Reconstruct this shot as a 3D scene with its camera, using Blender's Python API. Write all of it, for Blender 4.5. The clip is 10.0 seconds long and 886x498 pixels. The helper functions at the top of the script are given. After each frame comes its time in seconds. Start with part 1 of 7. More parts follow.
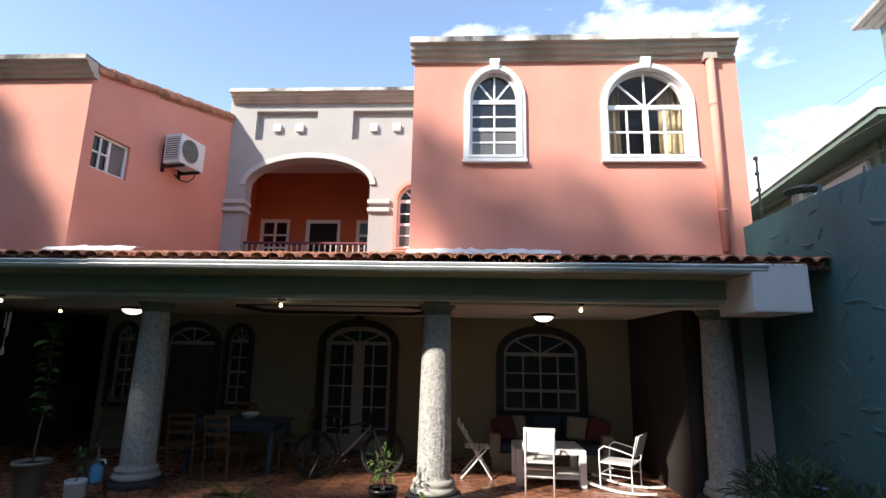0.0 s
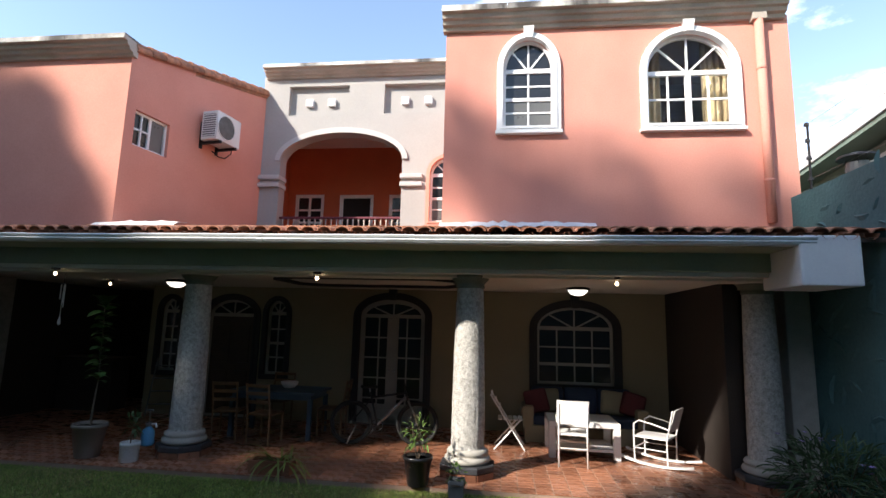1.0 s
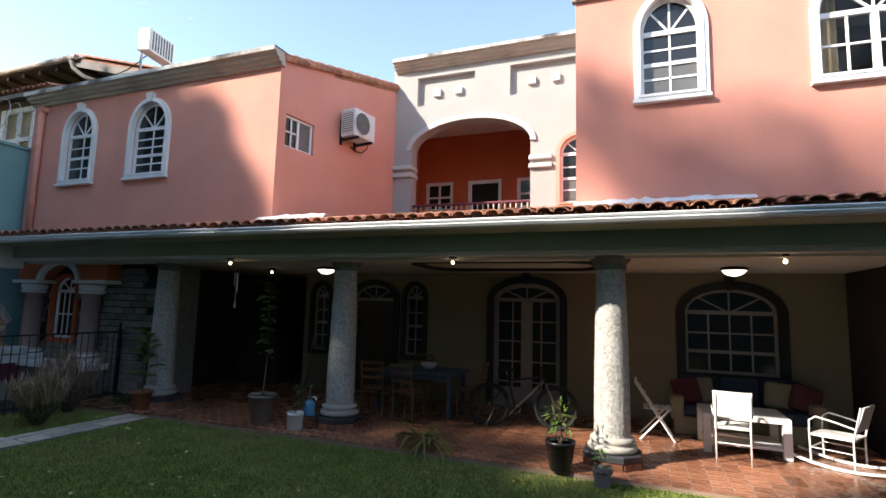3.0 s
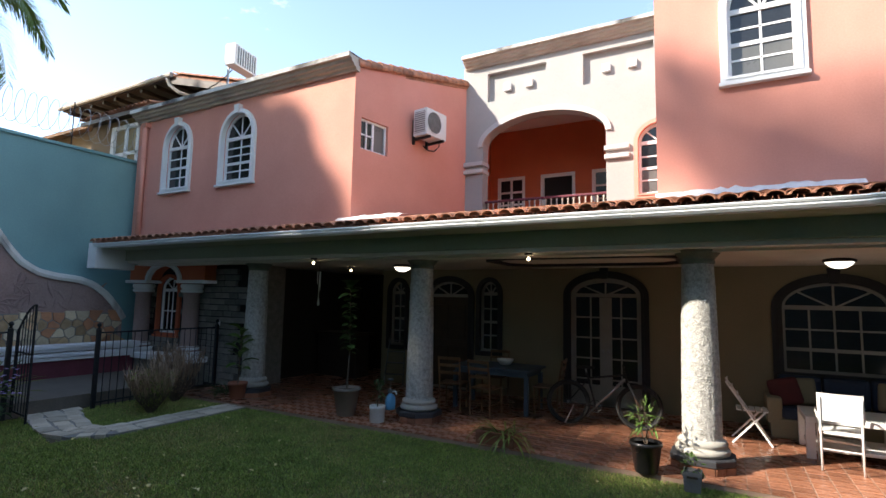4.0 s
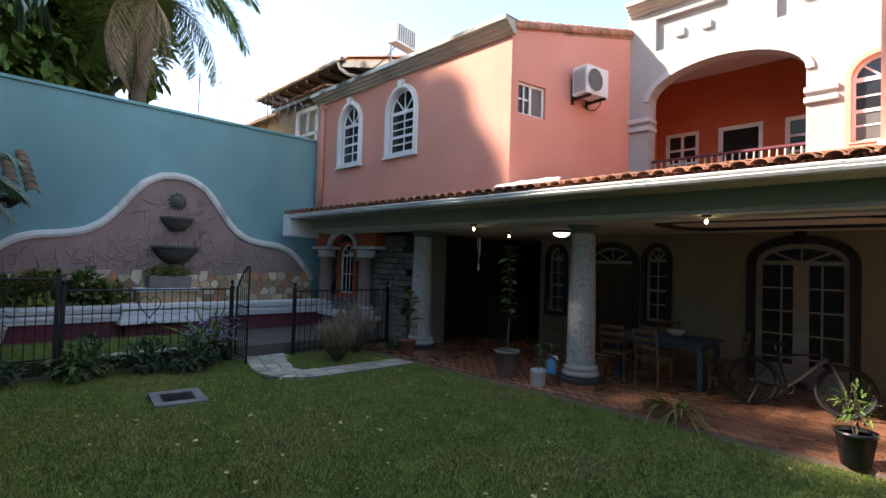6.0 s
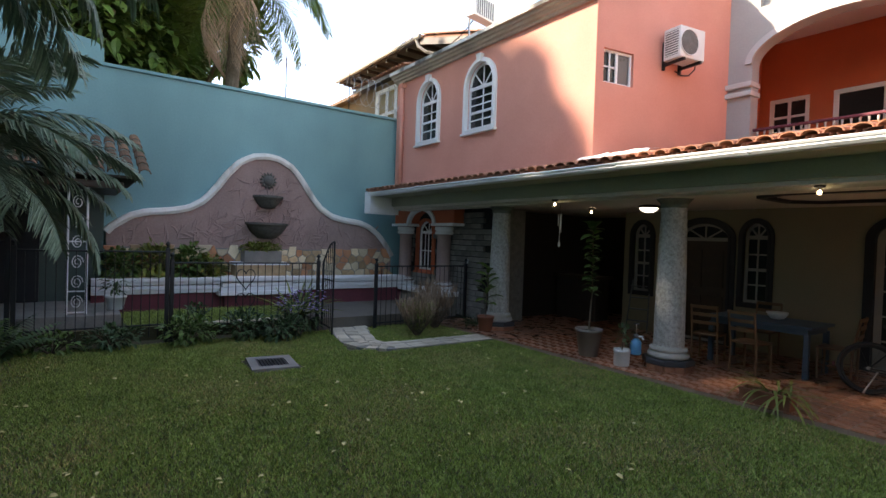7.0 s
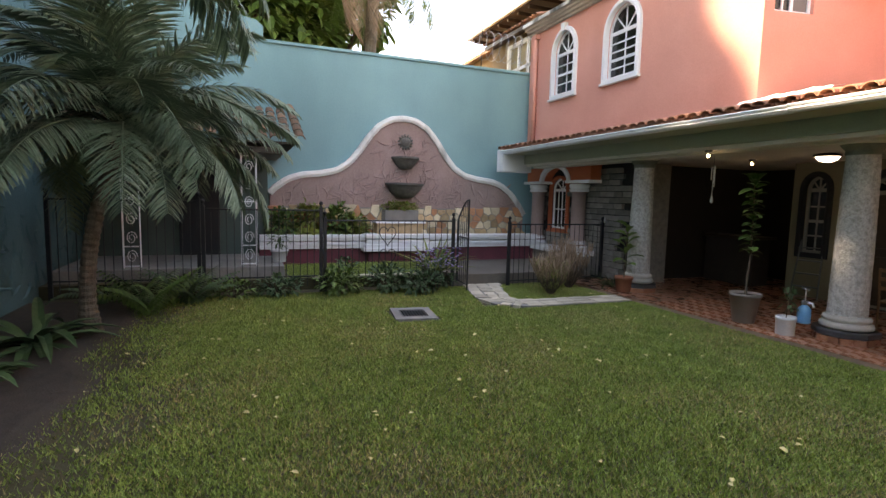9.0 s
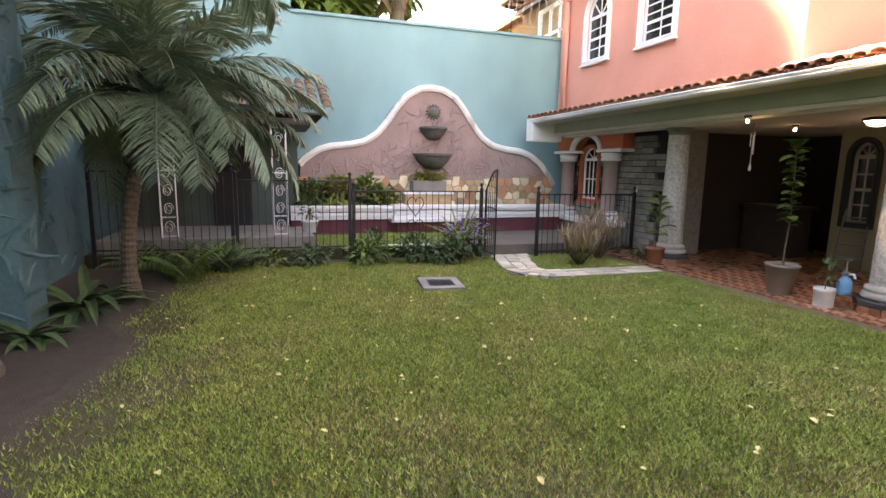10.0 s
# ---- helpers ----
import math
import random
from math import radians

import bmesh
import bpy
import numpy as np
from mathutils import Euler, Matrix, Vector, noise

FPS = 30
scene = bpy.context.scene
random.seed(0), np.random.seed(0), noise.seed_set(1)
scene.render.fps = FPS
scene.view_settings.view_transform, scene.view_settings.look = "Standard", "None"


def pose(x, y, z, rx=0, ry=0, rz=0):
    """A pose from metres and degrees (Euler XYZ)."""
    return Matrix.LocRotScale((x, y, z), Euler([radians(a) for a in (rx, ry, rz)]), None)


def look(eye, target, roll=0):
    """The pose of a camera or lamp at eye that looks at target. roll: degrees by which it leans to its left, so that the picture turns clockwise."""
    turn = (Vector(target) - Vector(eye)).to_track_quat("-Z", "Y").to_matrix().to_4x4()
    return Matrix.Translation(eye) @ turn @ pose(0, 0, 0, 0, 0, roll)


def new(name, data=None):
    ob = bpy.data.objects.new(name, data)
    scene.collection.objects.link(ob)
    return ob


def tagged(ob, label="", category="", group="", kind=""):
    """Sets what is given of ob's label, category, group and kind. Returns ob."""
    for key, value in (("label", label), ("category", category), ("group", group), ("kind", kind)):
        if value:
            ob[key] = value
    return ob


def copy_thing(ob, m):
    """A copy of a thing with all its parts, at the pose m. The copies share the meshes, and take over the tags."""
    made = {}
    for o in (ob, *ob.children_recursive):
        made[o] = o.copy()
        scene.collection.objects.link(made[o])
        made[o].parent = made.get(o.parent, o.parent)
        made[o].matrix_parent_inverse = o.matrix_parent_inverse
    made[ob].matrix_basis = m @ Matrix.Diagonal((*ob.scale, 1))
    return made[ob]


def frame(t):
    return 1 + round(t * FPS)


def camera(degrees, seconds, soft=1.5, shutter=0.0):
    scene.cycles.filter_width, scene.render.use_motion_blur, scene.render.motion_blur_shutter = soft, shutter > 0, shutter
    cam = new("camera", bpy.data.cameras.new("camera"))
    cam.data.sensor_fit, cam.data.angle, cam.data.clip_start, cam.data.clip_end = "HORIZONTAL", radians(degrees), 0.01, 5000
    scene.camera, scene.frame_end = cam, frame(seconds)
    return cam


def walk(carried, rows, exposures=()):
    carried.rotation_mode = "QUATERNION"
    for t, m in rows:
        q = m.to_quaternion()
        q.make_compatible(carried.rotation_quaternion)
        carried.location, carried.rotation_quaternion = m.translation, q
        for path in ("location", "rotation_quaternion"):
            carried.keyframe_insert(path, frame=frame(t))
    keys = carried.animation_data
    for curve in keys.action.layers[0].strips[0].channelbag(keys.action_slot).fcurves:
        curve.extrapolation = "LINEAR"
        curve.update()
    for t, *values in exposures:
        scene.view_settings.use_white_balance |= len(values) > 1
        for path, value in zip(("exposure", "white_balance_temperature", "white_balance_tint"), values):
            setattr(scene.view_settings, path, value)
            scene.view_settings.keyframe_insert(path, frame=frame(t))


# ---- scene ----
cam = camera(82.0, 10.0)
PATH = [
    (0, (0.46, -5.208, 1.971), (0.348, -3.25, 2.366), 1.1),
    (0.5, (0.455, -5.203, 1.968), (0.307, -3.239, 2.314), 1.2),
    (1, (0.448, -5.188, 1.95), (0.211, -3.224, 2.246), 1.5),
    (1.5, (0.429, -5.168, 1.938), (0.069, -3.218, 2.197), 1.5),
    (2, (0.395, -5.168, 1.942), (-0.086, -3.242, 2.183), 1.4),
    (2.5, (0.362, -5.156, 1.912), (-0.234, -3.261, 2.144), 1.5),
    (4, (0.28, -5.232, 1.951), (-0.682, -3.49, 2.15), 1.2),
    (4.5, (0.276, -5.255, 1.958), (-0.818, -3.59, 2.129), 0.9),
    (5, (0.255, -5.261, 1.927), (-0.956, -3.676, 2.076), 0.9),
    (5.5, (0.237, -5.292, 1.93), (-1.09, -3.799, 2.038), 1.4),
    (7, (0.148, -5.324, 1.85), (-1.476, -4.158, 1.816), 2.0),
    (7.5, (0.13, -5.339, 1.834), (-1.573, -4.293, 1.768), 2.1),
    (8, (0.118, -5.364, 1.81), (-1.643, -4.424, 1.695), 2.2),
    (8.5, (0.109, -5.416, 1.806), (-1.699, -4.577, 1.643), 1.9),
    (9, (0.116, -5.428, 1.793), (-1.735, -4.699, 1.591), 1.4),
    (9.5, (0.136, -5.398, 1.787), (-1.74, -4.752, 1.535), 1.2),
    (10, (0.148, -5.397, 1.759), (-1.729, -4.78, 1.447), 1.0),
]
SKY_STRENGTH, SUN_STRENGTH = 0.31, 6.8
EXPOSURES = [(0, 0.32, 6900, 12), (2.5, 0.52, 7200, 12), (5, 0.78, 7200, 11), (7.5, 1.28, 8700, 16), (9, 1.98, 10300, 22), (10, 2.85, 11600, 29)]
walk(cam, [(t, look(eye, target, roll)) for t, eye, target, roll in PATH], EXPOSURES)

# ---- world, sun, exposure ----
SUN_AZ, SUN_EL = radians(47), radians(34.5)      # light travels towards +x and +y
to_sun = Vector((-math.sin(SUN_AZ) * math.cos(SUN_EL), -math.cos(SUN_AZ) * math.cos(SUN_EL), math.sin(SUN_EL)))
world = bpy.data.worlds.new("sky_world")
scene.world = world
world.use_nodes = True
wn, wl = world.node_tree.nodes, world.node_tree.links
wn.clear()
w_out = wn.new("ShaderNodeOutputWorld")
w_bg = wn.new("ShaderNodeBackground")
w_sky = wn.new("ShaderNodeTexSky")
w_sky.sky_type = "NISHITA"
w_sky.sun_disc = False
w_sky.sun_elevation = SUN_EL
w_sky.sun_rotation = math.atan2(to_sun.x, to_sun.y)
w_sky.air_density, w_sky.dust_density, w_sky.ozone_density = 1.0, 0.3, 1.5
w_co = wn.new("ShaderNodeTexCoord")
w_map = wn.new("ShaderNodeMapping")
w_map.inputs["Scale"].default_value = (1.0, 1.0, 2.2)
w_map.inputs["Location"].default_value = (0.35, 0.2, 0.1)
w_noise = wn.new("ShaderNodeTexNoise")
w_noise.inputs["Scale"].default_value = 2.3
w_noise.inputs["Detail"].default_value = 9
w_noise.inputs["Roughness"].default_value = 0.58
w_ramp = wn.new("ShaderNodeValToRGB")
w_ramp.color_ramp.elements[0].position, w_ramp.color_ramp.elements[1].position = 0.565, 0.76
w_mix = wn.new("ShaderNodeMix")
w_mix.data_type = "RGBA"
w_mix.inputs[7].default_value = (9.5, 9.9, 10.5, 1)
wl.new(w_co.outputs["Generated"], w_map.inputs["Vector"])
wl.new(w_map.outputs["Vector"], w_noise.inputs["Vector"])
wl.new(w_noise.outputs["Fac"], w_ramp.inputs["Fac"])
wl.new(w_ramp.outputs["Color"], w_mix.inputs[0])
wl.new(w_sky.outputs["Color"], w_mix.inputs[6])
wl.new(w_mix.outputs[2], w_bg.inputs["Color"])
w_bg.inputs["Strength"].default_value = SKY_STRENGTH
wl.new(w_bg.outputs["Background"], w_out.inputs["Surface"])

sun_data = bpy.data.lights.new("sun", "SUN")
sun_data.energy, sun_data.angle, sun_data.color = SUN_STRENGTH, radians(1.5), (1.0, 0.965, 0.91)
sun = new("sun", sun_data)
sun.matrix_world = look((0, 0, 30), Vector((0, 0, 30)) - to_sun)


# ---- materials ----
def material(name, a, b=None, rough=0.8, scale=6.0, fine=60.0, bump=0.15, metal=0.0, stain=None, stain_amount=0.0, per_object=0.0, per_island=0.0, spec=0.5, bump_dist=0.01, stain_from=0.5):
    """A procedural surface: two tones mixed by broad and fine noise, optional stains, relief by the fine noise."""
    m = bpy.data.materials.new(name)
    m.use_nodes = True
    n, l = m.node_tree.nodes, m.node_tree.links
    bsdf = n["Principled BSDF"]
    co = n.new("ShaderNodeTexCoord")
    n1, n2 = n.new("ShaderNodeTexNoise"), n.new("ShaderNodeTexNoise")
    n1.inputs["Scale"].default_value, n1.inputs["Detail"].default_value = scale, 5
    n2.inputs["Scale"].default_value, n2.inputs["Detail"].default_value = fine, 4
    for k in (n1, n2):
        l.new(co.outputs["Object"], k.inputs["Vector"])
    add = n.new("ShaderNodeMath")
    add.operation = "MULTIPLY_ADD"
    add.inputs[1].default_value = 0.45
    l.new(n2.outputs["Fac"], add.inputs[0])
    half = n.new("ShaderNodeMath")
    half.operation = "MULTIPLY"
    half.inputs[1].default_value = 0.6
    l.new(n1.outputs["Fac"], half.inputs[0])
    l.new(half.outputs[0], add.inputs[2])
    ramp = n.new("ShaderNodeValToRGB")
    ramp.color_ramp.elements[0].position, ramp.color_ramp.elements[1].position = 0.36, 0.68
    b = b or tuple(c * 0.8 for c in a)
    ramp.color_ramp.elements[0].color, ramp.color_ramp.elements[1].color = (*b, 1), (*a, 1)
    l.new(add.outputs[0], ramp.inputs["Fac"])
    colour = ramp.outputs["Color"]
    if stain:
        n3 = n.new("ShaderNodeTexNoise")
        n3.inputs["Scale"].default_value, n3.inputs["Detail"].default_value = scale * 0.35, 8
        mp = n.new("ShaderNodeMapping")
        mp.inputs["Scale"].default_value = (1, 1, 0.3)
        l.new(co.outputs["Object"], mp.inputs["Vector"])
        l.new(mp.outputs["Vector"], n3.inputs["Vector"])
        r3 = n.new("ShaderNodeValToRGB")
        r3.color_ramp.elements[0].position, r3.color_ramp.elements[1].position = stain_from, stain_from + 0.22
        r3.color_ramp.elements[1].color = (stain_amount,) * 3 + (1,)
        l.new(n3.outputs["Fac"], r3.inputs["Fac"])
        mx = n.new("ShaderNodeMix")
        mx.data_type = "RGBA"
        l.new(r3.outputs["Color"], mx.inputs[0])
        l.new(colour, mx.inputs[6])
        mx.inputs[7].default_value = (*stain, 1)
        colour = mx.outputs[2]
    for amount, kind, socket in ((per_object, "ShaderNodeObjectInfo", "Random"), (per_island, "ShaderNodeNewGeometry", "Random Per Island")):
        if amount:
            info = n.new(kind)
            rng = n.new("ShaderNodeMapRange")
            rng.inputs["To Min"].default_value, rng.inputs["To Max"].default_value = 1 - amount, 1 + amount
            l.new(info.outputs[socket], rng.inputs["Value"])
            hsv = n.new("ShaderNodeHueSaturation")
            l.new(rng.outputs["Result"], hsv.inputs["Value"])
            l.new(colour, hsv.inputs["Color"])
            colour = hsv.outputs["Color"]
    l.new(colour, bsdf.inputs["Base Color"])
    rr = n.new("ShaderNodeMapRange")
    rr.inputs["To Min"].default_value, rr.inputs["To Max"].default_value = max(0.02, rough - 0.1), min(1, rough + 0.1)
    l.new(n1.outputs["Fac"], rr.inputs["Value"])
    l.new(rr.outputs["Result"], bsdf.inputs["Roughness"])
    bsdf.inputs["Metallic"].default_value = metal
    bsdf.inputs["Specular IOR Level"].default_value = spec
    if bump:
        bp = n.new("ShaderNodeBump")
        bp.inputs["Strength"].default_value, bp.inputs["Distance"].default_value = bump, bump_dist
        l.new(add.outputs[0], bp.inputs["Height"])
        l.new(bp.outputs["Normal"], bsdf.inputs["Normal"])
    return m


def leaf_material(name, a, b, vary=0.3):
    m = material(name, a, b, rough=0.5, scale=3, fine=25, bump=0.1, per_island=vary, spec=0.35)
    bs = m.node_tree.nodes["Principled BSDF"]
    bs.inputs["Transmission Weight"].default_value = 0.0
    bs.inputs["Subsurface Weight"].default_value = 0.0
    return m


def glowing(name, colour, strength):
    m = bpy.data.materials.new(name)
    m.use_nodes = True
    bs = m.node_tree.nodes["Principled BSDF"]
    bs.inputs["Base Color"].default_value = (*colour, 1)
    bs.inputs["Emission Color"].default_value = (*colour, 1)
    bs.inputs["Emission Strength"].default_value = strength
    return m


PINK = material("salmon_render", (0.74, 0.33, 0.255), (0.66, 0.275, 0.21), 0.9, 1.2, 45, 0.12, stain=(0.42, 0.14, 0.11), stain_amount=0.35)
RED = material("terracotta_render", (0.58, 0.145, 0.065), (0.49, 0.115, 0.05), 0.9, 1.5, 50, 0.12)
GREY = material("warm_grey_render", (0.42, 0.405, 0.39), (0.36, 0.35, 0.335), 0.9, 1.2, 45, 0.1, stain=(0.36, 0.33, 0.30), stain_amount=0.3)
TRIMGREY = material("pale_grey_trim", (0.56, 0.54, 0.525), (0.48, 0.465, 0.45), 0.85, 2, 45, 0.1)
CORNICE = material("weathered_cornice", (0.52, 0.46, 0.40), (0.42, 0.37, 0.31), 0.85, 3, 50, 0.15, stain=(0.14, 0.12, 0.10), stain_amount=0.5)
PARAPET = material("mouldy_white_coping", (0.78, 0.76, 0.72), (0.60, 0.57, 0.52), 0.85, 5, 60, 0.15, stain=(0.06, 0.055, 0.05), stain_amount=1.0, stain_from=0.43)
WHITE = material("white_paint", (0.82, 0.82, 0.82), (0.76, 0.76, 0.77), 0.5, 3, 40, 0.05)
WHITE_METAL = material("white_lacquer", (0.80, 0.80, 0.79), (0.72, 0.72, 0.71), 0.35, 4, 60, 0.04, spec=0.5)
GUTTER = material("white_gutter_paint", (0.80, 0.82, 0.83), (0.66, 0.69, 0.70), 0.4, 2, 30, 0.05, stain=(0.35, 0.36, 0.35), stain_amount=0.35)
FASCIA = material("grey_green_fascia", (0.38, 0.415, 0.31), (0.32, 0.35, 0.26), 0.8, 1.5, 40, 0.08, stain=(0.17, 0.20, 0.15), stain_amount=0.35)
CEIL = material("porch_ceiling_paint", (0.68, 0.65, 0.58), (0.60, 0.57, 0.51), 0.9, 1.5, 40, 0.06)
# cream set well below its own tone to carry the porch shade
SHADED_CREAM = material("cream_render_in_shade", (0.27, 0.24, 0.16), (0.23, 0.205, 0.135), 0.9, 1.2, 40, 0.1)
DARKTRIM = material("charcoal_moulding", (0.02, 0.02, 0.023), (0.012, 0.012, 0.014), 0.6, 5, 50, 0.1)
# dark brown wall, taken near black so the colour holds the shade
DARK_SHADED_WALL = material("dark_brick_in_shade", (0.04, 0.03, 0.025), (0.024, 0.018, 0.015), 0.8, 4, 50, 0.3, per_object=0.25)
TEAL = material("teal_render", (0.20, 0.385, 0.39), (0.16, 0.325, 0.335), 0.85, 0.9, 30, 0.2, stain=(0.08, 0.17, 0.18), stain_amount=0.5)
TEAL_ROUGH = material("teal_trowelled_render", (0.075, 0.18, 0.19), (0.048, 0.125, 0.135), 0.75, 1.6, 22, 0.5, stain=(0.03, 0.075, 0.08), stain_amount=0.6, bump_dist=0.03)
MAUVE = material("mauve_brown_render", (0.40, 0.275, 0.25), (0.29, 0.195, 0.175), 0.85, 1.4, 30, 0.35, stain=(0.08, 0.05, 0.045), stain_amount=0.4, bump_dist=0.02)
COLUMN = material("bush_hammered_stone", (0.60, 0.585, 0.55), (0.28, 0.27, 0.245), 0.92, 18, 48, 0.9, bump_dist=0.03)
COLBASE = material("smooth_column_stone", (0.46, 0.44, 0.39), (0.36, 0.34, 0.30), 0.85, 8, 60, 0.25)
CAPITAL = material("grey_green_capital", (0.20, 0.22, 0.18), (0.13, 0.145, 0.12), 0.85, 8, 50, 0.3)
PLINTH = material("charcoal_plinth_paint", (0.05, 0.052, 0.058), (0.03, 0.032, 0.036), 0.5, 6, 50, 0.1)
TERRA = material("terracotta_floor_tile", (0.38, 0.165, 0.095), (0.24, 0.1, 0.06), 0.28, 7, 40, 0.16, per_object=0.3, per_island=0.3)
GROUT = material("floor_grout", (0.40, 0.27, 0.2), (0.28, 0.19, 0.14), 0.9, 5, 60, 0.2)
ROOFTILE = material("clay_roof_tile", (0.50, 0.22, 0.125), (0.27, 0.12, 0.075), 0.85, 9, 60, 0.3, stain=(0.07, 0.05, 0.045), stain_amount=0.75, per_object=0.3)
MORTAR = material("white_roof_sealant", (0.82, 0.80, 0.78), (0.70, 0.68, 0.66), 0.8, 8, 60, 0.4)
SOIL = material("dark_brown_soil", (0.075, 0.055, 0.04), (0.04, 0.03, 0.022), 0.95, 8, 70, 0.6, bump_dist=0.03)
LAWN = material("lawn_soil", (0.075, 0.066, 0.028), (0.05, 0.038, 0.02), 0.95, 0.8, 40, 0.5, bump_dist=0.03)
GRASS = leaf_material("lawn_blades", (0.29, 0.37, 0.085), (0.155, 0.225, 0.045), 0.6)
GRASS_DRY = leaf_material("dry_lawn_blades", (0.50, 0.40, 0.16), (0.34, 0.27, 0.10), 0.45)
STONEBLOCK = material("grey_stone_block", (0.27, 0.255, 0.23), (0.17, 0.16, 0.145), 0.9, 9, 50, 0.5, per_object=0.3, per_island=0.3)
JOINT = material("dark_stone_joint", (0.03, 0.029, 0.027), (0.02, 0.019, 0.018), 0.95, 8, 50, 0.3)
FLAG_B = material("cream_flagstone", (0.72, 0.60, 0.42), (0.56, 0.45, 0.30), 0.85, 5, 40, 0.4, per_object=0.25)
FLAG_C = material("rust_flagstone", (0.55, 0.25, 0.13), (0.40, 0.18, 0.10), 0.85, 5, 40, 0.4, per_object=0.3)
FLAG = material("yellow_flagstone", (0.66, 0.46, 0.27), (0.44, 0.28, 0.15), 0.85, 9, 40, 0.4, per_object=0.45)
CASTSTONE = material("dark_cast_stone", (0.15, 0.145, 0.13), (0.075, 0.072, 0.065), 0.8, 12, 60, 0.4)
MAROON = material("maroon_render", (0.17, 0.04, 0.055), (0.12, 0.028, 0.04), 0.8, 3, 40, 0.2)
CONCRETE = material("worn_concrete", (0.27, 0.255, 0.23), (0.17, 0.16, 0.145), 0.9, 4, 50, 0.4, stain=(0.13, 0.12, 0.11), stain_amount=0.5)
# the white frame paint again, greyed to hold the porch shade
SHADED_WHITE = material("white_paint_in_shade", (0.34, 0.33, 0.30), (0.27, 0.265, 0.24), 0.5, 3, 40, 0.05)
PATHSTONE = material("pale_path_stone", (0.56, 0.49, 0.38), (0.38, 0.32, 0.24), 0.9, 5, 50, 0.5, per_object=0.2)
RIM = material("white_rim_plaster", (0.80, 0.79, 0.75), (0.68, 0.66, 0.61), 0.85, 6, 60, 0.15, stain=(0.14, 0.13, 0.11), stain_amount=0.85, stain_from=0.52)
OLDTILE = material("mossy_brown_roof_tile", (0.22, 0.105, 0.055), (0.10, 0.065, 0.035), 0.9, 9, 60, 0.3, stain=(0.05, 0.055, 0.03), stain_amount=0.8, per_object=0.3)
COURT = material("dark_damp_paving", (0.15, 0.125, 0.10), (0.085, 0.07, 0.058), 0.7, 3, 40, 0.3)
IRON = material("black_wrought_iron", (0.018, 0.018, 0.02), (0.01, 0.01, 0.012), 0.5, 8, 60, 0.1, spec=0.4)
WOODDARK = material("dark_wood", (0.06, 0.035, 0.02), (0.035, 0.02, 0.012), 0.5, 6, 50, 0.15)
WOOD = material("honey_wood", (0.19, 0.105, 0.05), (0.13, 0.07, 0.032), 0.5, 6, 50, 0.15)
BLUEWOOD = material("blue_painted_wood", (0.06, 0.10, 0.14), (0.045, 0.075, 0.11), 0.55, 6, 50, 0.1)
# opaque pane painted with the dark of the unlit room behind it
UNLIT_PANE = material("pane_with_unlit_room", (0.022, 0.024, 0.026), (0.014, 0.015, 0.017), 0.12, 2, 30, 0.0)
GLASS = material("window_glass", (0.9, 0.93, 0.92), (0.88, 0.9, 0.9), 0.1, 1, 4, 0.0)
GLASS.node_tree.nodes["Principled BSDF"].inputs["Transmission Weight"].default_value = 1.0
GLASS.node_tree.nodes["Principled BSDF"].inputs["IOR"].default_value = 1.22
FROST = material("screened_glass", (0.13, 0.13, 0.125), (0.105, 0.105, 0.10), 0.3, 3, 80, 0.0)
CURTAIN = material("beige_curtain", (0.42, 0.33, 0.20), (0.33, 0.25, 0.15), 0.9, 4, 40, 0.1)
# near-black colour that stands for rooms without light
UNLIT_ROOM = material("unlit_room_dark", (0.03, 0.027, 0.024), (0.02, 0.018, 0.016), 0.9, 2, 20, 0.0)
PLASTIC = material("white_plastic", (0.78, 0.79, 0.78), (0.70, 0.71, 0.70), 0.45, 4, 40, 0.03)
ACFIN = material("grey_condenser_fins", (0.16, 0.17, 0.17), (0.10, 0.105, 0.105), 0.5, 10, 80, 0.2, metal=0.3)
POT_TAUPE = material("taupe_plastic_pot", (0.24, 0.20, 0.165), (0.20, 0.165, 0.135), 0.5, 4, 40, 0.05)
POT_BLACK = material("black_plastic_pot", (0.015, 0.015, 0.016), (0.01, 0.01, 0.011), 0.3, 4, 40, 0.05)
POT_WHITE = material("white_ceramic_pot", (0.72, 0.72, 0.70), (0.62, 0.62, 0.60), 0.5, 40, 60, 0.5)
POT_GREY = material("grey_cement_pot", (0.16, 0.165, 0.17), (0.11, 0.115, 0.12), 0.85, 8, 60, 0.3)
POT_CLAY = material("clay_pot", (0.30, 0.11, 0.06), (0.22, 0.08, 0.045), 0.8, 6, 50, 0.2)
LEAF = leaf_material("green_leaf", (0.11, 0.18, 0.04), (0.06, 0.115, 0.025))
LEAF_DARK = leaf_material("dark_green_leaf", (0.07, 0.125, 0.05), (0.04, 0.08, 0.032))
LEAF_FIG = leaf_material("glossy_fig_leaf", (0.06, 0.13, 0.03), (0.03, 0.075, 0.018))
LEAF_PALM = leaf_material("palm_leaflet", (0.20, 0.27, 0.18), (0.09, 0.145, 0.085))
LEAF_YEL = leaf_material("yellow_green_leaf", (0.22, 0.24, 0.05), (0.13, 0.16, 0.03))
LEAF_DRY = leaf_material("dry_twig_leaf", (0.42, 0.28, 0.19), (0.26, 0.17, 0.11))
LEAF_FALLEN = leaf_material("fallen_yellow_leaf", (0.62, 0.50, 0.16), (0.50, 0.42, 0.22), 0.35)
BARK = material("palm_bark", (0.16, 0.12, 0.085), (0.08, 0.06, 0.042), 0.95, 14, 60, 0.7, bump_dist=0.03)
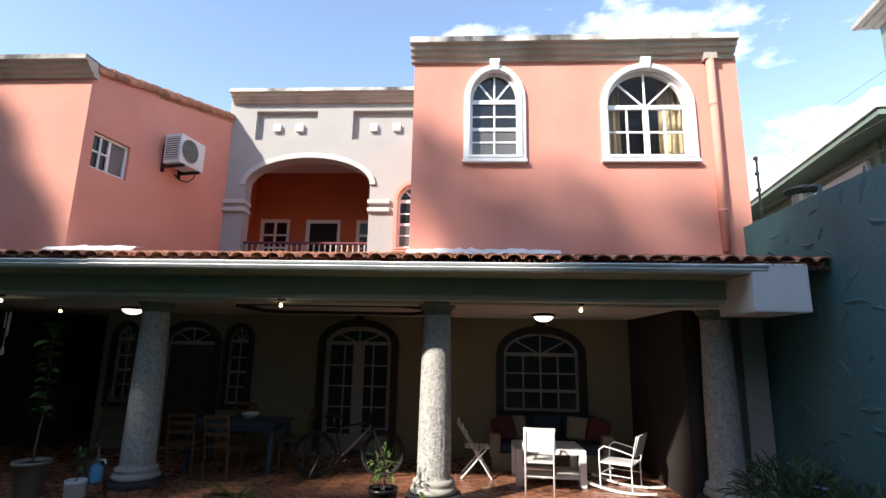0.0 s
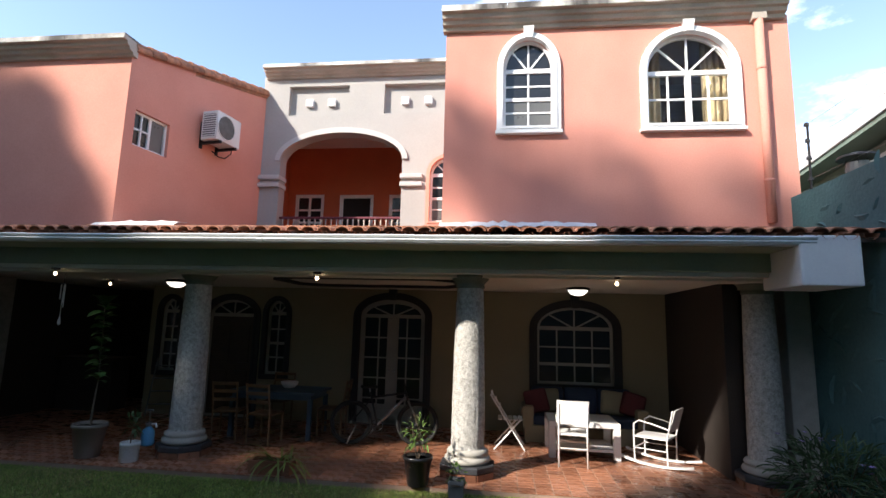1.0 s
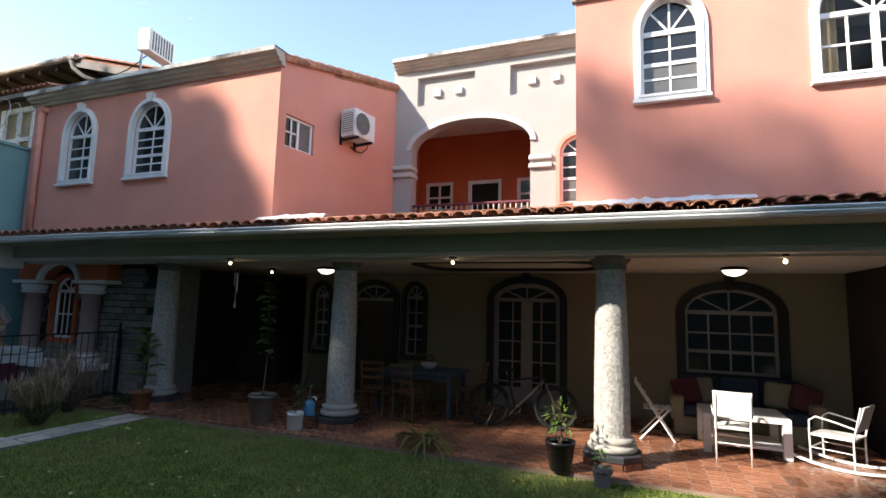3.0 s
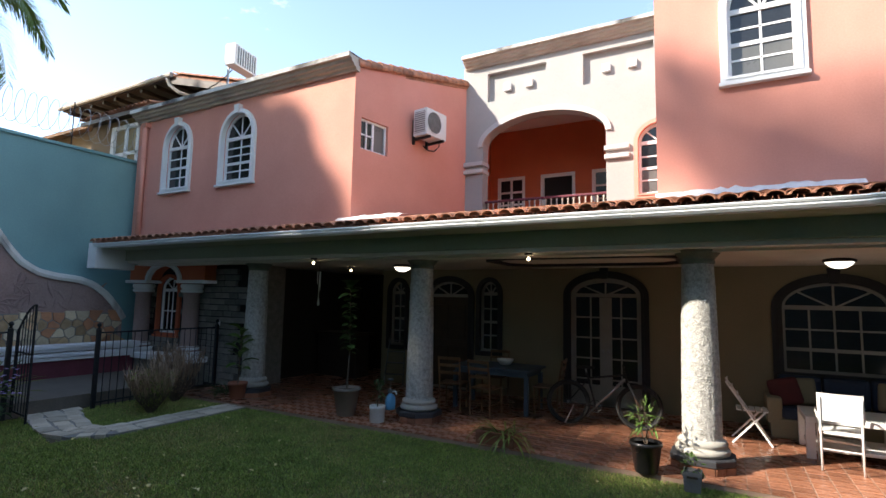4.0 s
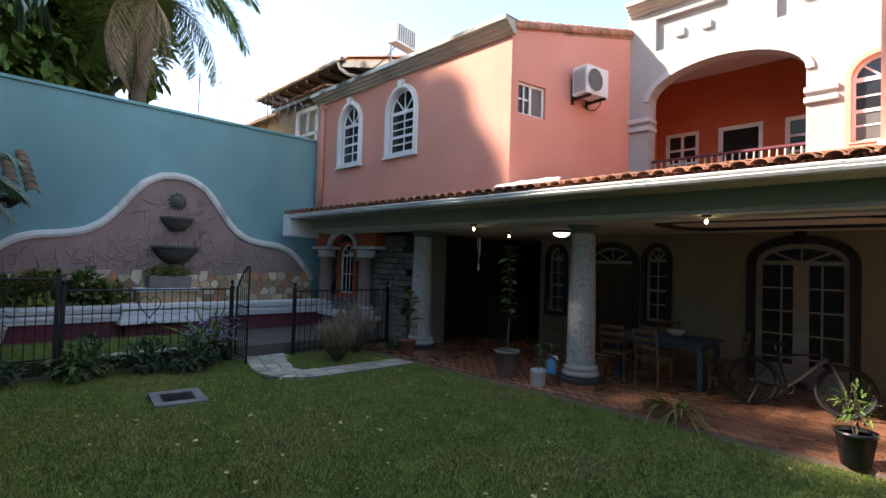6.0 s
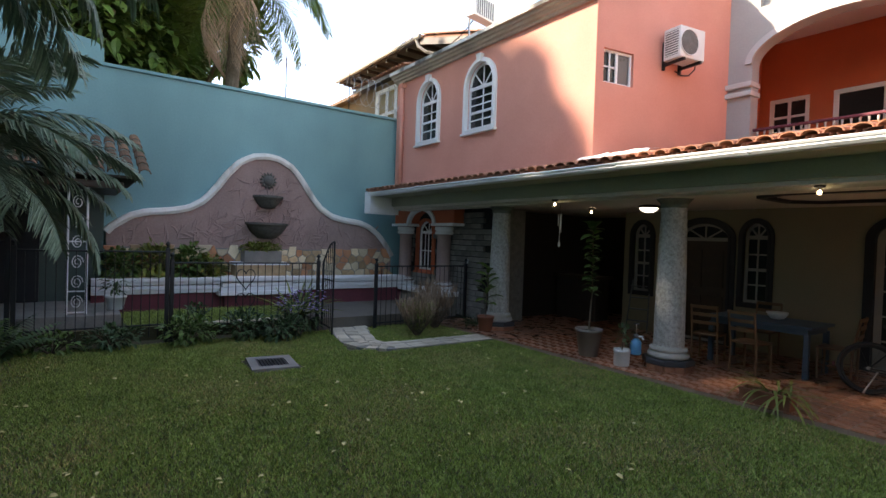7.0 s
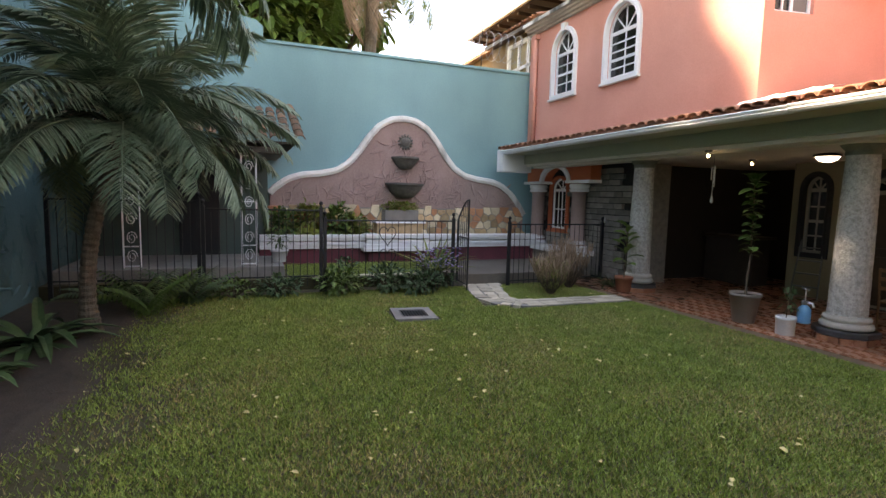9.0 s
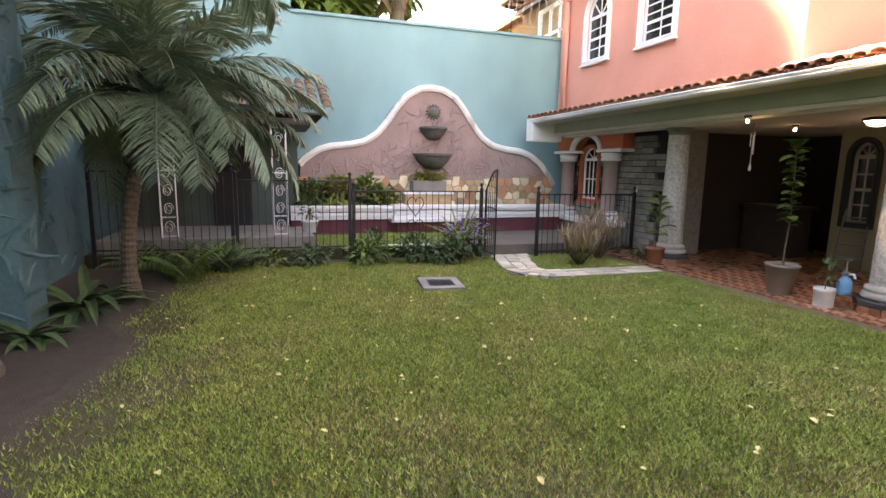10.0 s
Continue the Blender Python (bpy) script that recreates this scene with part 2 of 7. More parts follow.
PURPLE = leaf_material("purple_flower", (0.42, 0.30, 0.62), (0.30, 0.20, 0.48))
BLOSSOM = leaf_material("white_flower", (0.72, 0.68, 0.60), (0.60, 0.52, 0.46))
SPRAYBLUE = material("translucent_blue_plastic", (0.10, 0.38, 0.62), (0.08, 0.30, 0.52), 0.3, 4, 40, 0.02)
STEEL = material("grey_steel", (0.4, 0.4, 0.41), (0.3, 0.3, 0.31), 0.35, 6, 60, 0.05, metal=0.8)
RUBBER = material("black_rubber", (0.02, 0.02, 0.02), (0.012, 0.012, 0.012), 0.8, 10, 60, 0.2)
SOFA = material("navy_upholstery", (0.025, 0.045, 0.085), (0.018, 0.03, 0.06), 0.9, 8, 90, 0.3)
CUSHION = material("red_cushion", (0.11, 0.025, 0.028), (0.08, 0.018, 0.02), 0.9, 8, 90, 0.3)
NEIGH_GREEN = material("sage_green_render", (0.22, 0.29, 0.24), (0.17, 0.23, 0.19), 0.9, 1.5, 40, 0.1)
# green panel colour with the gazebo's deep shade put into it
GAZEBO_SHADE_GREEN = material("shaded_green_panel", (0.07, 0.105, 0.09), (0.05, 0.08, 0.068), 0.8, 2, 40, 0.1)
BUFF = material("buff_render", (0.34, 0.24, 0.15), (0.26, 0.18, 0.11), 0.9, 1.5, 40, 0.1)
LAMPGLASS = glowing("lit_lamp_bowl", (1.0, 0.97, 0.9), 1.8)
BULB = glowing("lit_spot_bulb", (1.0, 0.8, 0.55), 5.0)


# ---- mesh helpers ----
def part(name, bm, mat, parent=None, label="", smooth=False):
    me = bpy.data.meshes.new(name)
    bmesh.ops.recalc_face_normals(bm, faces=bm.faces)
    bm.to_mesh(me)
    bm.free()
    if smooth:
        me.polygons.foreach_set("use_smooth", [True] * len(me.polygons))
    me.materials.append(mat)
    ob = new(name, me)
    if parent:
        ob.parent = parent
    if label:
        ob["label"] = label
    return ob


def share(name, me, parent, m):
    ob = new(name, me)
    ob.parent = parent
    ob.matrix_basis = m
    return ob


def thing(name, label, category, m=None, group="", kind=""):
    ob = new(name)
    ob.empty_display_size = 0.1
    if m is not None:
        ob.matrix_basis = m
    return tagged(ob, label, category, group, kind)


def solid(name, bm, mat, label, category="", kind="", group="", smooth=False):
    return tagged(part(name, bm, mat, smooth=smooth), label, category, group, kind)


def box(bm, x0, x1, y0, y1, z0, z1, bevel=0.0, m=None):
    vs = [bm.verts.new(c) for c in ((x0, y0, z0), (x1, y0, z0), (x1, y1, z0), (x0, y1, z0), (x0, y0, z1), (x1, y0, z1), (x1, y1, z1), (x0, y1, z1))]
    fs = [bm.faces.new([vs[i] for i in f]) for f in ((3, 2, 1, 0), (4, 5, 6, 7), (0, 1, 5, 4), (1, 2, 6, 5), (2, 3, 7, 6), (3, 0, 4, 7))]
    if bevel:
        es = list({e for f in fs for e in f.edges})
        out = bmesh.ops.bevel(bm, geom=es, offset=bevel, segments=2, affect="EDGES", profile=0.6)
        vs = list({v for f in out["faces"] for v in f.verts} | {v for v in vs if v.is_valid})
    if m is not None:
        bmesh.ops.transform(bm, matrix=m, verts=[v for v in vs if v.is_valid])
    return bm


def boxm(*a, **k):
    return box(bmesh.new(), *a, **k)


def tube(bm, pts, r, n=8, closed=False, taper=None):
    """A round bar along points; r one radius or one a point."""
    pts = [Vector(p) for p in pts]
    rings, k = [], len(pts)
    side = None
    for i, p in enumerate(pts):
        a = pts[(i - 1) % k] if (closed or i) else pts[0]
        b = pts[(i + 1) % k] if (closed or i < k - 1) else pts[-1]
        d = (b - a).normalized()
        if side is None:
            side = d.orthogonal().normalized()
        side = (side - d * side.dot(d))
        side = side.normalized() if side.length > 1e-6 else d.orthogonal().normalized()
        up = d.cross(side)
        rad = r[i] if isinstance(r, (list, tuple)) else r
        rings.append([bm.verts.new(p + (side * math.cos(2 * math.pi * j / n) + up * math.sin(2 * math.pi * j / n)) * rad) for j in range(n)])
    for i in range(k if closed else k - 1):
        a, b = rings[i], rings[(i + 1) % k]
        for j in range(n):
            bm.faces.new((a[j], a[(j + 1) % n], b[(j + 1) % n], b[j]))
    if not closed:
        bm.faces.new(rings[0][::-1])
        bm.faces.new(rings[-1])
    return bm


def lathe(bm, profile, n=24, at=(0, 0, 0), wobble=0.0):
    rings = []
    for r, z in profile:
        rings.append([bm.verts.new((at[0] + (r + random.uniform(-wobble, wobble)) * math.cos(2 * math.pi * j / n), at[1] + (r + random.uniform(-wobble, wobble)) * math.sin(2 * math.pi * j / n), at[2] + z)) for j in range(n)])
    for a, b in zip(rings, rings[1:]):
        for j in range(n):
            bm.faces.new((a[j], a[(j + 1) % n], b[(j + 1) % n], b[j]))
    bm.faces.new(rings[0][::-1])
    bm.faces.new(rings[-1])
    return bm


def plate(outline, holes, depth, bm=None):
    """A wall in the x-z plane, its front at y = 0 and its back at y = depth, with openings right through it."""
    bm = bm or bmesh.new()
    edges = []
    for loop in (outline, *holes):
        vs = [bm.verts.new((x, 0, z)) for x, z in loop]
        edges += [bm.edges.new((vs[i], vs[(i + 1) % len(vs)])) for i in range(len(vs))]
    out = bmesh.ops.triangle_fill(bm, edges=edges, use_beauty=True, use_dissolve=False)
    faces = [g for g in out["geom"] if isinstance(g, bmesh.types.BMFace)]
    ext = bmesh.ops.extrude_face_region(bm, geom=faces)
    bmesh.ops.translate(bm, vec=(0, depth, 0), verts=[v for v in ext["geom"] if isinstance(v, bmesh.types.BMVert)])
    return bm


def rect(x0, x1, z0, z1):
    return [(x0, z0), (x1, z0), (x1, z1), (x0, z1)]


def arch(x0, x1, z0, zs, zt, n=18):
    """An opening with an elliptic head: sill z0, spring zs, crown zt."""
    c, a, b = (x0 + x1) / 2, (x1 - x0) / 2, zt - zs
    return [(x0, z0), (x1, z0)] + [(c + a * math.cos(math.pi * i / n), zs + b * math.sin(math.pi * i / n)) for i in range(n + 1)]


def ring(outer, inner, depth, bm=None):
    """A frame between two loops of equal length."""
    bm = bm or bmesh.new()
    k = len(outer)
    v = [[bm.verts.new((x, y, z)) for x, z in loop] for loop, y in ((outer, 0), (inner, 0), (inner, depth), (outer, depth))]
    for i in range(k):
        j = (i + 1) % k
        for p in range(4):
            q = (p + 1) % 4
            bm.faces.new((v[p][i], v[p][j], v[q][j], v[q][i]))
    return bm


def place(bm, m):
    bmesh.ops.transform(bm, matrix=m, verts=bm.verts)
    return bm


def sweep(bm, profile, x0, x1):
    """A moulding: a profile of (y, z) drawn along x."""
    a = [bm.verts.new((x0, y, z)) for y, z in profile]
    b = [bm.verts.new((x1, y, z)) for y, z in profile]
    k = len(profile)
    for i in range(k):
        bm.faces.new((a[i], a[(i + 1) % k], b[(i + 1) % k], b[i]))
    bm.faces.new(a[::-1])
    bm.faces.new(b)
    return bm


# ---- ground, patio, walls of the plot ----
bm = bmesh.new()
bmesh.ops.create_grid(bm, x_segments=60, y_segments=60, size=60)
for v in bm.verts:
    v.co.z = -0.02 + (0.02 * noise.noise(v.co * 0.4) if abs(v.co.x) < 30 else 0)
solid("ground", bm, LAWN, "lawn earth with worn brown patches", "ground", "structure")
# bare earth strip, its dark tone also stands for shade from overhead
bm = bmesh.new()
prev = None
for i in range(56):
    x = -9.3 + 13.7 * i / 55
    e = -6.75 + 0.35 * noise.noise(Vector((x * 0.7, 3.1, 0))) + 0.15 * noise.noise(Vector((x * 2.3, 7.7, 0)))
    sec = [bm.verts.new((x, -8.5, 0.03)), bm.verts.new((x, e - 0.3, 0.024)), bm.verts.new((x, e, -0.03))]
    if prev:
        for k in range(2):
            bm.faces.new((prev[k], sec[k], sec[k + 1], prev[k + 1]))
    prev = sec
solid("ground_bed", bm, SOIL, "bare brown earth along the boundary wall, its dark tone standing for shade too", "ground", "structure")

PZ = 0.05                                            # patio level
PX0, PX1, PY0, PY1 = -9.2, 4.5, 1.16, 6.4
bm = boxm(PX0, PX1, PY0 + 0.01, PY1, -0.05, PZ - 0.004)
floor = solid("floor", bm, GROUT, "terracotta tiled patio floor with sandy grout", "floor", "structure")

# main block: front wall with two arched windows
BX0, BX1, BY, BZ0, BZ1 = -0.5, 4.64, 2.4, 3.1, 6.7
W1 = (0.41, 1.21, 5.0, 5.96, 6.47)
W2 = (2.57, 3.84, 5.0, 5.85, 6.47)


def wall(name, outline, holes, depth, mat, m, label):
    ob = solid(name, place(plate(outline, holes, depth), m), mat, label, "wall", "structure")
    return ob


wall("wall_block_front", rect(BX0, BX1, BZ0, BZ1), [arch(*W1), arch(*W2)], 0.2, PINK, pose(0, BY, 0), "salmon pink rendered upper wall with soft stains")
solid("wall_block_left", boxm(BX0, BX0 + 0.2, BY + 0.2, 5.3, BZ0, BZ1), PINK, "salmon pink rendered side wall", "wall", "structure")
solid("wall_block_right", boxm(BX1 - 0.2, BX1, BY + 0.2, 9.0, BZ0, BZ1), PINK, "salmon pink rendered side wall", "wall", "structure")
# added sheet, its colour gives the darkness behind the upper windows
solid("wall_block_dark_sheet", boxm(BX0 + 0.2, BX1 - 0.2, 4.6, 4.7, BZ0, BZ1), UNLIT_ROOM, "near-black sheet standing for the unlit upper rooms", "wall", "structure")

CORN = [(0.05, 0.0), (0.05, 0.38), (-0.02, 0.40), (-0.26, 0.40), (-0.27, 0.30), (-0.21, 0.285), (-0.20, 0.20), (-0.15, 0.185), (-0.13, 0.10), (-0.07, 0.085), (-0.06, 0.0)]
COPE = [(0.10, 0.40), (0.10, 0.47), (-0.27, 0.455), (-0.28, 0.31), (-0.262, 0.31), (-0.262, 0.40)]


def cornice(name, x0, x1, m, label):
    ob = thing(name, label, "cornice", m, kind="structure")
    part("moulding", sweep(bmesh.new(), CORN, x0, x1), CORNICE, ob)
    bm = bmesh.new()
    n = max(1, int((x1 - x0) / 0.5))
    for i in range(n):
        a, b = x0 + (x1 - x0) * i / n, x0 + (x1 - x0) * (i + 1) / n - 0.006
        sweep(bm, COPE, a, b)
    part("coping", bm, PARAPET, ob, "white coping streaked with black mould")
    return ob


cornice("trim_block_cornice", BX0 - 0.05, BX1 - 0.06, pose(0, BY, BZ1 - 0.08) @ Matrix.Diagonal((1, 1, 0.7, 1)), "stepped cornice with mould-streaked white coping")
solid("roof_block", boxm(BX0, BX1, BY + 0.1, 9, BZ1 + 0.01, BZ1 + 0.1), CONCRETE, "flat concrete roof slab", "roof", "structure")

# grey centre with the balcony arch
GY, GX0, GX1 = 5.3, -5.05, -0.3
G_ARCH = (-4.53, -1.76, 3.3, 5.5, 6.12)
G_WIN = (-1.14, -0.34, 4.1, 5.15, 5.52)
wall("wall_centre_front", rect(GX0, GX1, 3.0, 7.5), [arch(*G_ARCH, n=24), arch(*G_WIN), rect(-4.43, -3.03, 6.56, 7.25), rect(-2.22, -0.82, 6.56, 7.25)], 0.3, GREY, pose(0, GY, 0), "pale warm grey rendered wall with an arched balcony")
for i, x in enumerate((-4.43, -2.22)):
    solid("trim_recess_back", boxm(x - 0.05, x + 1.4, GY + 0.12, GY + 0.29, 6.5, 7.32), GREY, "sunk grey rendered panel", "panel", "structure")
    for k in (0.38, 0.9):
        solid("trim_panel_boss", boxm(x + k, x + k + 0.17, GY + 0.04, GY + 0.125, 6.79, 6.96, 0.012), WHITE, "small square white raised boss", "boss", "structure", "bosses in the panels")
cornice("trim_centre_cornice", GX0 + 0.06, GX1, pose(0, GY, 7.43) @ Matrix.Diagonal((1, 1, 0.55, 1)), "pale stepped cornice with mould-streaked coping")
outer, inner = arch(G_ARCH[0] - 0.12, G_ARCH[1] + 0.12, 4.95, 5.5, 6.24, 24)[2:], arch(*G_ARCH, n=24)[2:]
bm = bmesh.new()
for i in range(len(outer) - 1):
    quad = [outer[i], outer[i + 1], inner[i + 1], inner[i]]
    f = [bm.verts.new((x, -0.05, z)) for x, z in quad]
    b = [bm.verts.new((x, 0.02, z)) for x, z in quad]
    bm.faces.new(f), bm.faces.new(b[::-1])
    for j in range(4):
        bm.faces.new((f[j], f[(j + 1) % 4], b[(j + 1) % 4], b[j]))
solid("trim_balcony_archivolt", place(bm, pose(0, GY, 0)), TRIMGREY, "pale grey raised band round the balcony arch", "trim", "structure")
for x0, x1 in ((GX0, G_ARCH[0] + 0.03), (G_ARCH[1] - 0.03, -1.3)):
    for z in (4.88, 5.06):
        solid("trim_impost", boxm(x0, x1, GY - 0.08, GY + 0.32, z, z + 0.1, 0.02), TRIMGREY, "pale grey moulded impost of the balcony arch", "trim", "structure")
# balcony room
solid("floor_balcony", boxm(-5.7, GX1, GY + 0.3, 8.6, 3.0, 3.25), CONCRETE, "balcony floor slab", "floor", "structure")
solid("ceiling_balcony", boxm(-5.7, GX1, GY + 0.3, 8.6, 6.75, 6.9), WHITE, "white balcony ceiling", "ceiling", "structure")
BW = [rect(-5.29, -4.47, 4.2, 5.43), rect(-4.03, -3.08, 3.3, 5.42), rect(-2.65, -1.75, 4.2, 5.42)]
wall("wall_balcony_back", rect(-5.7, GX1, 3.2, 6.75), BW, 0.2, RED, pose(0, 8.0, 0), "terracotta red balcony back wall")
solid("wall_balcony_left", boxm(-5.7, -5.5, GY + 0.3, 8.0, 3.2, 6.75), RED, "terracotta red balcony side wall", "wall", "structure")
solid("wall_balcony_right", boxm(-1.4, -1.2, GY + 0.3, 8.0, 3.2, 6.75), RED, "terracotta red balcony side wall", "wall", "structure")
# added sheet for the darkness behind the balcony openings
solid("wall_balcony_dark_sheet", boxm(-5.7, GX1, 9.2, 9.3, 3.2, 6.75), UNLIT_ROOM, "near-black sheet standing for the unlit room behind the balcony", "wall", "structure")
solid("roof_centre", boxm(GX0, GX1, GY + 0.3, 9.5, 7.45, 7.55), CONCRETE, "flat roof slab behind the parapet", "roof", "structure")

# left wing: front wall, oblique side wall
WX, WY, WL = -5.58, 1.9, -12.35
W3 = (-9.17, -8.22, 4.38, 5.32, 5.84)
W4 = (-11.18, -10.3, 4.38, 5.36, 5.87)
wall("wall_wing_front", rect(WL, WX, 3.0, 6.24), [arch(*W3), arch(*W4)], 0.2, PINK, pose(0, WY, 0), "salmon pink rendered wing wall with soft stains")
SIDE = Matrix.Translation((WX, WY, 0)) @ pose(0, 0, 0, 0, 0, math.degrees(math.atan2(3.4, 0.6)))
SW = rect(0.18, 0.88, 4.72, 5.32)
wall("wall_wing_side", [(0, 3.0), (3.46, 3.0), (3.46, 7.1), (0, 6.3)], [SW], 0.2, PINK, SIDE, "salmon pink rendered gable side wall")
# added sheet for the darkness behind the wing windows
solid("wall_wing_dark_sheet", boxm(WL, WX - 0.3, 4.4, 4.5, 3.0, 5.9), UNLIT_ROOM, "near-black sheet standing for the unlit wing rooms", "wall", "structure")
cornice("trim_wing_cornice", WL, WX + 0.06, pose(0, WY, 6.13) @ Matrix.Diagonal((1, 1, 0.6, 1)), "stepped wing cornice with weathered white coping")
bm = bmesh.new()
vs = [bm.verts.new(c) for c in ((WL, WY + 0.1, 6.28), (WX, WY + 0.1, 6.28), (-4.95, 5.3, 7.08), (WL, 5.3, 7.08))]
bm.faces.new(vs)
ext = bmesh.ops.extrude_face_region(bm, geom=list(bm.faces))
bmesh.ops.translate(bm, vec=(0, 0, -0.1), verts=[v for v in ext["geom"] if isinstance(v, bmesh.types.BMVert)])
solid("roof_wing", bm, ROOFTILE, "clay tiled sloping wing roof", "roof", "structure")

# porch: ceiling, beam, gutter, roof
GUT_Y, GUT_Z = 0.64, 3.0
LAY = Matrix(((1, 0, 0, 0), (0, 0, 1, 0), (0, 1, 0, 0), (0, 0, 0, 1)))      # lays an upright plate flat
HOLE = [(-2.3, 1.98), (-0.85, 1.98), (-0.65, 2.15), (-0.65, 2.45), (-0.85, 2.65), (-2.3, 2.65), (-2.5, 2.45), (-2.5, 2.15)]
bm = plate([(-11.5, 1.34), (4.5, 1.34), (4.5, 7.2), (-12.3, 7.2)], [HOLE], 0.12)
solid("ceiling", place(bm, pose(0, 0, 2.62) @ LAY), CEIL, "off-white plastered porch ceiling with a sunk panel", "ceiling", "structure")
solid("ceiling_recess", boxm(-2.6, -0.55, 1.95, 2.7, 2.745, 2.8), WOODDARK, "dark sunk ceiling panel", "ceiling", "structure")
bm = ring([(-2.62, 1.95), (-0.6, 1.95), (-0.2, 2.3), (-0.2, 3.25), (-0.5, 3.6), (-2.75, 3.6), (-3.08, 3.25), (-3.08, 2.3)],
          [(-2.62, 2.05), (-0.62, 2.05), (-0.3, 2.35), (-0.3, 3.2), (-0.56, 3.5), (-2.7, 3.5), (-2.98, 3.2), (-2.98, 2.35)], 0.05)
solid("trim_ceiling_moulding", place(bm, pose(0, 0, 2.575) @ LAY), DARKTRIM, "dark moulding round the sunk ceiling panel", "trim", "structure")
solid("porch_fascia_beam", boxm(-11.45, 3.8, 1.28, 1.46, 2.675, 2.97, 0.01), FASCIA, "grey-green painted fascia beam under the gutter", "beam", "structure")
solid("trim_eave_soffit", boxm(-11.45, 3.8, 0.75, 1.28, 2.9, 2.935), FASCIA, "grey-green painted soffit behind the gutter", "soffit", "structure")
solid("porch_beam", boxm(-11.4, 4.4, 1.56, 1.93, 2.585, 2.66, 0.01), CEIL, "pale beam over the columns", "beam", "structure")
gut = thing("gutter", "white ribbed metal rain gutter with joints", "gutter", pose(0, GUT_Y, GUT_Z), kind="structure")
GPROF = [(0.12, 0.0), (0.0, 0.0), (-0.012, -0.012), (0.0, -0.035), (0.012, -0.045), (0.006, -0.06), (0.03, -0.09), (0.05, -0.1), (0.12, -0.1)]
runs = [(-11.5, -9.3), (-9.3, -7.5), (-7.5, -5.75), (-5.75, -4.2), (-4.2, -2.52), (-2.52, -0.6), (-0.6, 1.5), (1.5, 3.8)]
for x0, x1 in runs:
    part("gutter_length", place(sweep(bmesh.new(), GPROF, x0 + 0.002, x1 - 0.002), pose(0, 0, 0.004 * math.sin(x0 * 1.3))), GUTTER, gut)
for x in (-5.75, -2.52, 1.5):
    part("joint", place(sweep(bmesh.new(), [(p[0] - 0.006, p[1] * 1.06 + 0.003) for p in GPROF], x - 0.03, x + 0.03), pose(0, 0, 0)), GUTTER, gut)
for x0, x1, lab in ((3.62, 4.24, "white boxed end of the porch eave against the teal wall"), (-11.72, -11.4, "white boxed end of the porch eave")):
    solid("trim_eave_box", boxm(x0, x1, 0.66, 1.5, 2.47, 3.02, 0.02), WHITE, lab, "trim", "structure")

ROOF = thing("roof_porch", "clay barrel-tile porch roof with dark weathered eaves", "roof", kind="structure")
SLOPE = 0.2
bm = bmesh.new()
vs = [bm.verts.new(c) for c in ((-11.6, 0.68, 2.995), (4.5, 0.68, 2.995), (4.5, 2.55, 2.995 + 1.87 * SLOPE), (BX0, 2.55, 2.995 + 1.87 * SLOPE), (BX0, 5.3, 3.4), (WX, 5.3, 3.4), (WX + 0.02, 2.05, 3.27), (-12.3, 2.05, 3.27))]
bm.faces.new(vs)
ext = bmesh.ops.extrude_face_region(bm, geom=list(bm.faces))
bmesh.ops.translate(bm, vec=(0, 0, -0.05), verts=[v for v in ext["geom"] if isinstance(v, bmesh.types.BMVert)])
part("roof_bed", bm, SOIL, ROOF, "dark roof bed under the tiles")


def barrel(length, r0, r1, up=1, n=6):
    bm = bmesh.new()
    rings = []
    for y, r, lift in ((0, r0, 0.012), (length, r1, 0.0)):
        for t in (0.0, 0.016):
            rings.append([bm.verts.new(((r - t) * math.cos(math.pi * j / n), y, up * (r - t) * 0.8 * math.sin(math.pi * j / n) + lift)) for j in range(n + 1)])
    for a, b in ((0, 2), (3, 1), (1, 0), (2, 3)):
        for j in range(n):
            bm.faces.new((rings[a][j], rings[a][j + 1], rings[b][j + 1], rings[b][j]))
    bmesh.ops.recalc_face_normals(bm, faces=bm.faces)
    me = bpy.data.meshes.new("roof_tile")
    bm.to_mesh(me)
    bm.free()
    me.materials.append(ROOFTILE)
    return me


tile_a = barrel(0.46, 0.095, 0.078)
rt = random.Random(4)
tilt = math.degrees(math.atan(SLOPE))
pan = bmesh.new()
x = -11.55
while x < 4.5:
    rows = 5 if BX0 - 0.1 < x else 4
    for k in range(rows):
        y = 0.66 + k * 0.4
        share("roof_tile", tile_a, ROOF, pose(x + rt.uniform(-0.012, 0.012), y + rt.uniform(-0.015, 0.015), 3.02 + (y - 0.66) * SLOPE + 0.012 + rt.uniform(0, 0.008), tilt + rt.uniform(-1.5, 1.5), 0, rt.uniform(-2, 2)) @ Matrix.Diagonal((1, 1, 0.8, 1)))
    x += 0.205
x = -11.55 + 0.1025
while x < 4.45:
    for k in range(4):
        y = 0.64 + k * 0.4
        place_m = pose(x, y, 3.035 + (y - 0.64) * SLOPE, tilt)
        n = 5
        rows_v = []
        for yy, r in ((0, 0.08), (0.46, 0.09)):
            rows_v.append([pan.verts.new(place_m @ Vector((r * math.cos(math.pi * j / n), yy, -0.07 * math.sin(math.pi * j / n)))) for j in range(n + 1)])
        for j in range(n):
            pan.faces.new((rows_v[0][j], rows_v[0][j + 1], rows_v[1][j + 1], rows_v[1][j]))
    x += 0.205
p = part("pan_tiles", pan, ROOFTILE, ROOF)
p["kind"] = "stuff"


